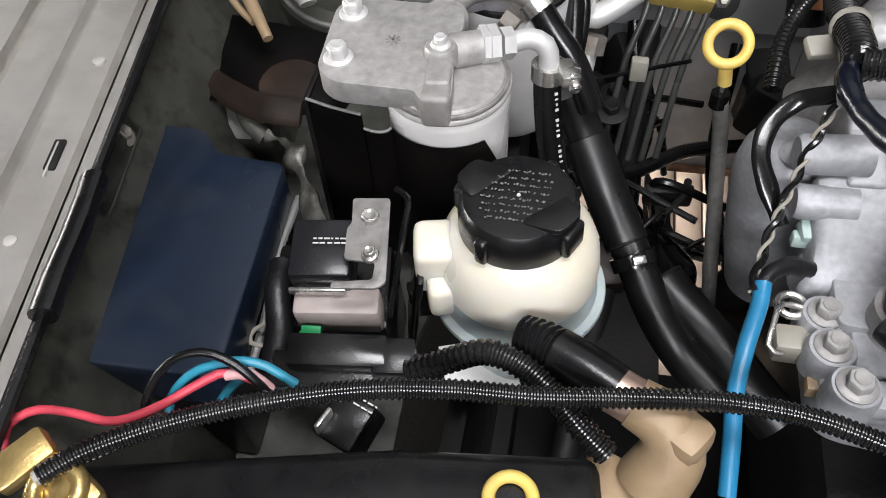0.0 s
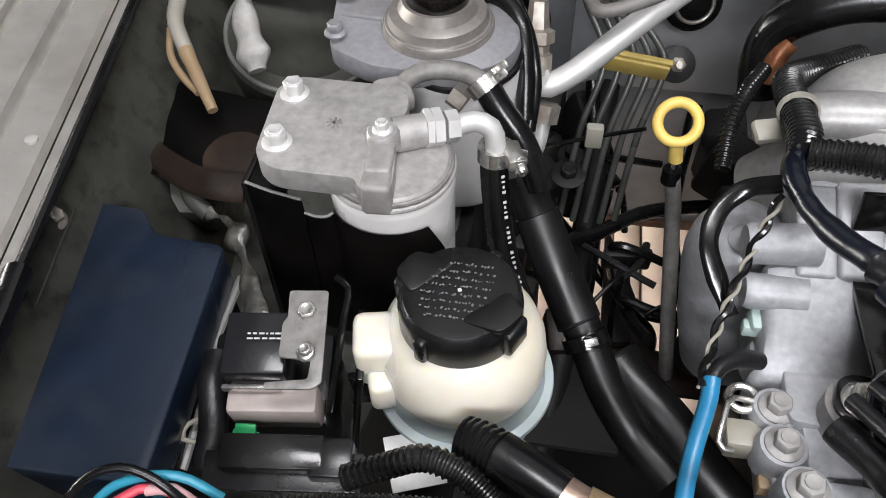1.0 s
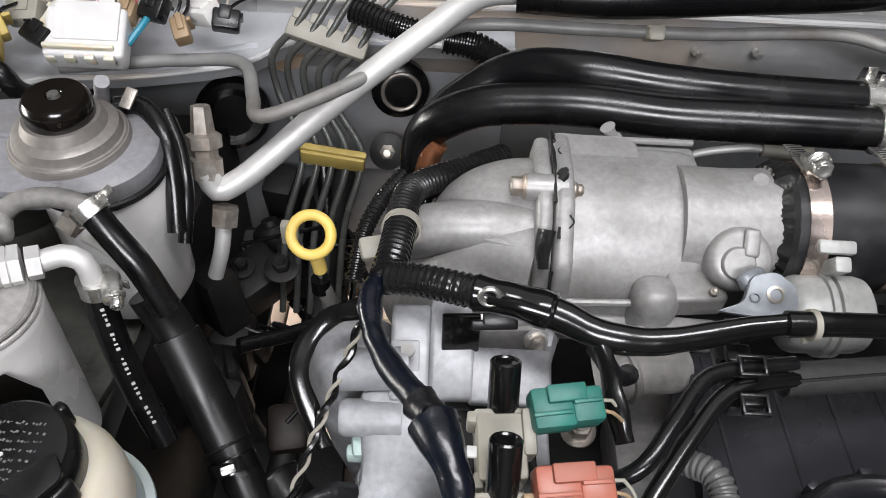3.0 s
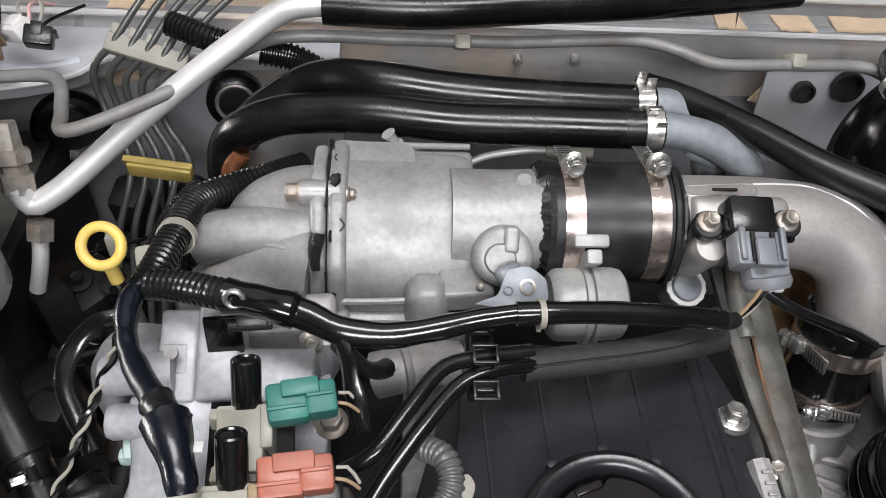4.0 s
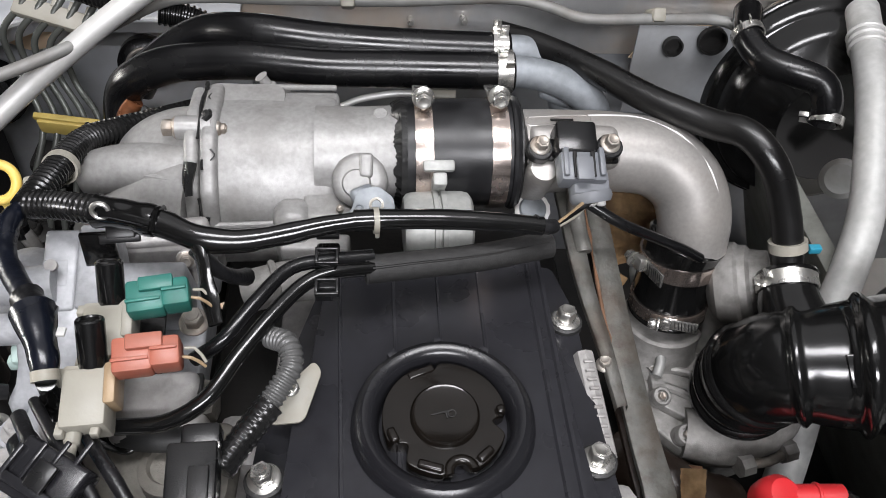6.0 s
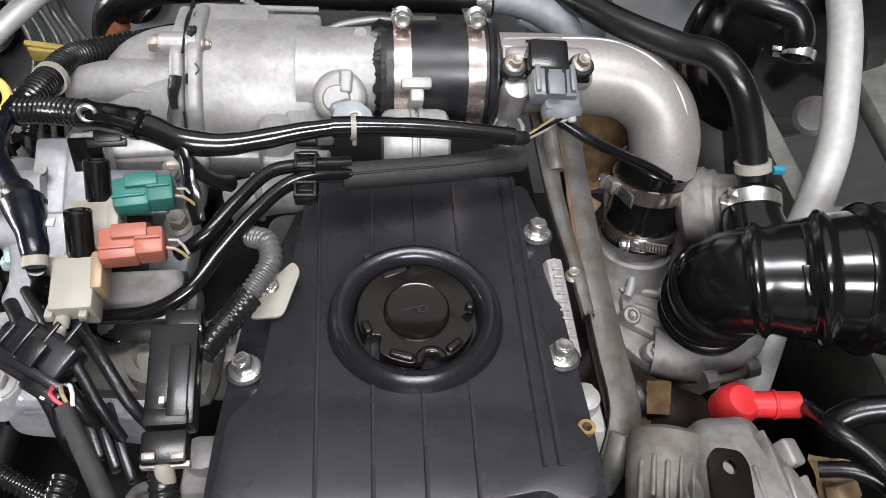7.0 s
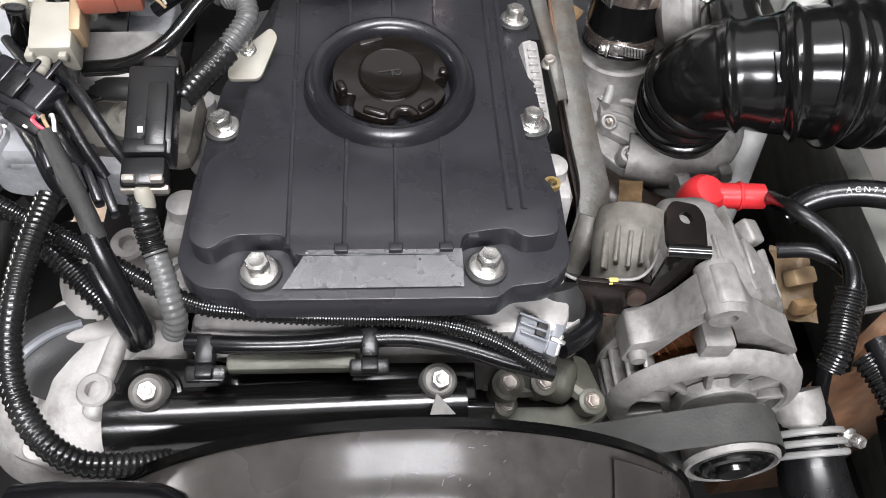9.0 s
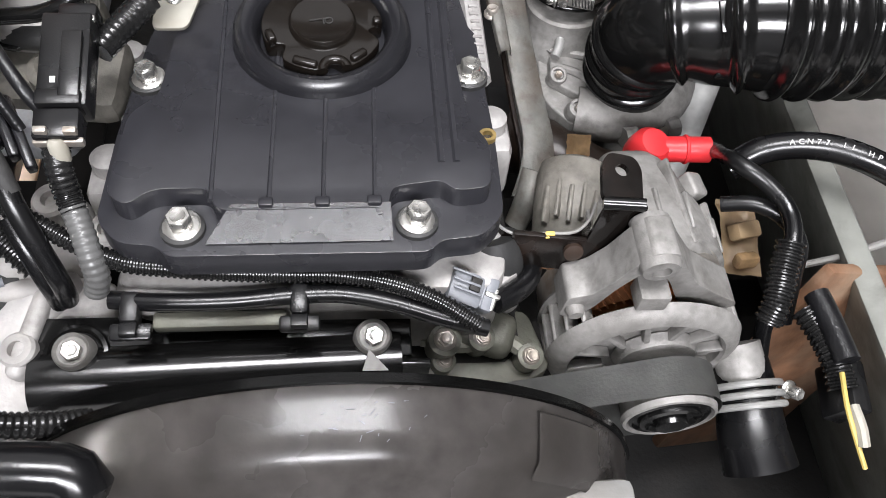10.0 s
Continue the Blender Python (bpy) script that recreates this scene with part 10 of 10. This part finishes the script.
part("bolt", lathe([(0.0065, 0), (0.0065, 0.003), (0.003, 0.004), (0, 0.004)], 16, along((0.585, 0.1330, 0.878), (0.585, 0.115, 0.884))), DARK_BROWN, t)
part("paint_dab", join(box((0.006, 0.003, 0.002), (0.569, 0.1395, 0.8880), 0.0006), box((0.003, 0.004, 0.003), (0.567, 0.1385, 0.8865), 0.0006)), YELLOW, t, "dab of yellow paint")
solo("dark_pipe", tube([(0.535, 0.146, 0.875), (0.539, 0.135, 0.860), (0.540, 0.131, 0.840)], 0.017, 18), RUBBER_DULL, "dark hose stub under the cover corner", "hose")
t = thing("hose_neck", (0.547, 0.152, 0.820), "grey hose neck with rings", "hose fitting")
part("neck", lathe([(0.018, -0.02), (0.018, 0.0), (0.020, 0.002), (0.018, 0.005), (0.016, 0.008)], 24, along((0.541, 0.135, 0.838), (0.537, 0.135, 0.860))), ALU_DULL, t)

# red boot, battery cable and marked hose
ra, rb = Vector((0.684, 0.262, 0.822)), Vector((0.732, 0.258, 0.826))
t = thing("terminal_boot", ra - Vector((0, 0, 0.03)), "red rubber terminal boot on the alternator post", "terminal cover")
part("cap", lathe([(0.0165, -0.014), (0.0175, -0.004), (0.0165, 0.006), (0.012, 0.012), (0.0, 0.014)], 30, upright(ra, 12, 8, 0)), RED, t)
part("sleeve", tube([ra.lerp(rb, 0.12), ra.lerp(rb, 0.4), rb], 0.0105, 20), RED, t)
part("rib", torus(0.0105, 0.0016, along(ra.lerp(rb, 0.6), rb), 24, 8), RED, t)
part("post", lathe([(0.010, -0.05), (0.012, -0.02), (0.010, -0.010)], 18, upright(ra)), ALU_DULL, t)
part("wire_core", tube([rb - (rb - ra) * 0.02, rb + (rb - ra) * 0.12], 0.005, 10), TIN, t)
solo("battery_cable", tube([rb + (rb - ra) * 0.08] + [Vector(p) for p in [(0.730, 0.216, 0.862), (0.748, 0.199, 0.860), (0.761, 0.177, 0.855), (0.758, 0.154, 0.850), (0.747, 0.128, 0.830), (0.746, 0.111, 0.800), (0.752, 0.097, 0.770)]], 0.0064, 14), RUBBER, "black cable from the red boot", "cable")
solo("battery_cable", tube([(0.725, 0.202, 0.830), (0.746, 0.195, 0.840), (0.764, 0.183, 0.840), (0.774, 0.163, 0.835), (0.770, 0.143, 0.820), (0.770, 0.121, 0.790)], 0.0062, 14), RUBBER, "black cable beside the alternator", "cable")
solo("wiring_conduit", conduit([(0.750, 0.148, 0.860), (0.744, 0.131, 0.850), (0.737, 0.111, 0.840), (0.732, 0.101, 0.830)], 0.0105, 0.0046), LOOM, "black corrugated sleeve over cables", "conduit")
solo("wiring_conduit", conduit([(0.770, 0.115, 0.820), (0.776, 0.097, 0.820), (0.779, 0.075, 0.820), (0.781, 0.056, 0.815)], 0.0105, 0.0046), LOOM, "black corrugated conduit at the wing", "conduit")
mh = [(0.735, 0.228, 0.840), (0.753, 0.233, 0.855), (0.774, 0.231, 0.865), (0.800, 0.223, 0.872), (0.824, 0.209, 0.875), (0.856, 0.189, 0.870)]
t = thing("marked_hose", (0.800, 0.223, 0.862), "black rubber hose with white lettering", "hose")
part("hose", tube(mh, 0.0104, 18), RUBBER, t)
sp, ln_ = spline(mh, 0.0058)
letters = "ACN77 11 HP NFC"
nl = 8
pieces = []
for k, ch in enumerate(letters):
    i = nl + k
    if ch == " " or i + 1 >= len(sp):
        continue
    d = (sp[i + 1] - sp[i]).normalized()
    upv = (Vector((0, -0.45, 0.9)) - d * d.dot(Vector((0, -0.45, 0.9)))).normalized()
    rot = Matrix((d, upv.cross(d), upv)).transposed().to_4x4()
    pieces.append(text_mesh(ch, 0.0060, Matrix.Translation(sp[i] + upv * 0.0106) @ rot))
part("lettering", join(*pieces), WRITING, t, "white printed lettering")
solo("aircon_block", join(tube([(0.726, 0.090, 0.790), (0.727, 0.070, 0.785), (0.725, 0.042, 0.780), (0.729, 0.016, 0.770)], (0.020, 0.026), 24)), RUBBER, "black rubber hose below the alternator", "hose")
t = thing("hose_ferrule", (0.736, 0.071, 0.770), "ringed metal ferrule on the dark hose", "hose fitting")
for k in range(3):
    part("ring", torus(0.0245, 0.0026, along(Vector((0.726, 0.072, 0.786)).lerp(Vector((0.727, 0.054, 0.782)), k * 0.4), (0.729, 0.016, 0.770)), 28, 8), GREY_STEEL, t)
part("neck", tube([(0.720, 0.099, 0.800), (0.725, 0.076, 0.790)], 0.018, 20), ALU_DULL, t)
part("bolt", hexhead(0.005, 0.012, 0.007, along((0.756, 0.067, 0.790), (0.759, 0.058, 0.800))), STEEL, t)
t = thing("gold_bracket", (0.755, 0.190, 0.770), "golden passivated steel bracket behind the alternator", "bracket")
part("plate", crumpled(((0.738, 0.166, 0.786), (0.764, 0.160, 0.790), (0.772, 0.222, 0.800), (0.742, 0.230, 0.798)), 12, 16, 0.005, 60, 0.003, 8), TAN, t)
part("fold", box((0.024, 0.014, 0.014), (0.755, 0.196, 0.802), 0.003, pose(0, 0, 0, 25, 10, 16)), TAN, t)
part("fold", box((0.020, 0.010, 0.012), (0.752, 0.172, 0.796), 0.003, pose(0, 0, 0, -15, 8, 10)), GOLD_RUST, t)
t = thing("wing_tag", (0.955, 0.35, 0.635), "brown steel tag plate on the inner wing", "bracket")
part("plate", prism(rounded([(-0.030, -0.012), (0.010, -0.014), (0.026, 0.000), (0.026, 0.016), (0.012, 0.020), (-0.030, 0.008)], 0.006), 0, 0.003, 0.0008, Matrix.Translation((0.955, 0.350, 0.640)) @ pose(0, 0, 0, 20, -10, 40)), DARK_BROWN, t)
part("rivet", lathe([(0.005, 0.003), (0.005, 0.005), (0, 0.006)], 14, Matrix.Translation((0.960, 0.357, 0.643)) @ pose(0, 0, 0, 20, -10, 40)), TAN, t)
solo("rust_plate", box((0.10, 0.01, 0.10), (0.674, 0.367, 0.720), 0.003, pose(0, 0, 0, -20, 0, 10)), RUST, "rusty steel plate below the turbo", "plate")
solo("wing_wire", tube([(0.792, 0.164, 0.800), (0.823, 0.166, 0.810), (0.863, 0.174, 0.820)], 0.003, 8), GREY_STEEL, "thin grey rod along the inner wing", "rod")
t = thing("wing_plug", (0.809, 0.069, 0.780), "black plug with pale and yellow wires", "connector")
part("shell", box((0.018, 0.04, 0.03), (0.791, 0.061, 0.800), 0.003, pose(0, 0, 0, 0, 20, -10)), PLASTIC, t)
part("wire", tube([(0.774, 0.062, 0.830), (0.769, 0.038, 0.830), (0.774, 0.018, 0.820), (0.780, 0.002, 0.810)], 0.0018, 8), AMBER, t)
part("wire", tube([(0.777, 0.040, 0.825), (0.777, 0.024, 0.825), (0.778, 0.014, 0.820)], 0.004, 8), WHITE_PL, t)
part("wire", tube([(0.776, 0.123, 0.830), (0.779, 0.101, 0.830), (0.781, 0.070, 0.830)], 0.009, 10), TAPE, t)
solo("brown_sheet", moved(box((0.15, 0.012, 0.24), (0, 0, 0), 0.004), upright(Vector((0.823, 0.126, 0.700)), -10, 20, 10)), RUST, "brown rust-stained chassis sheet", "plate")
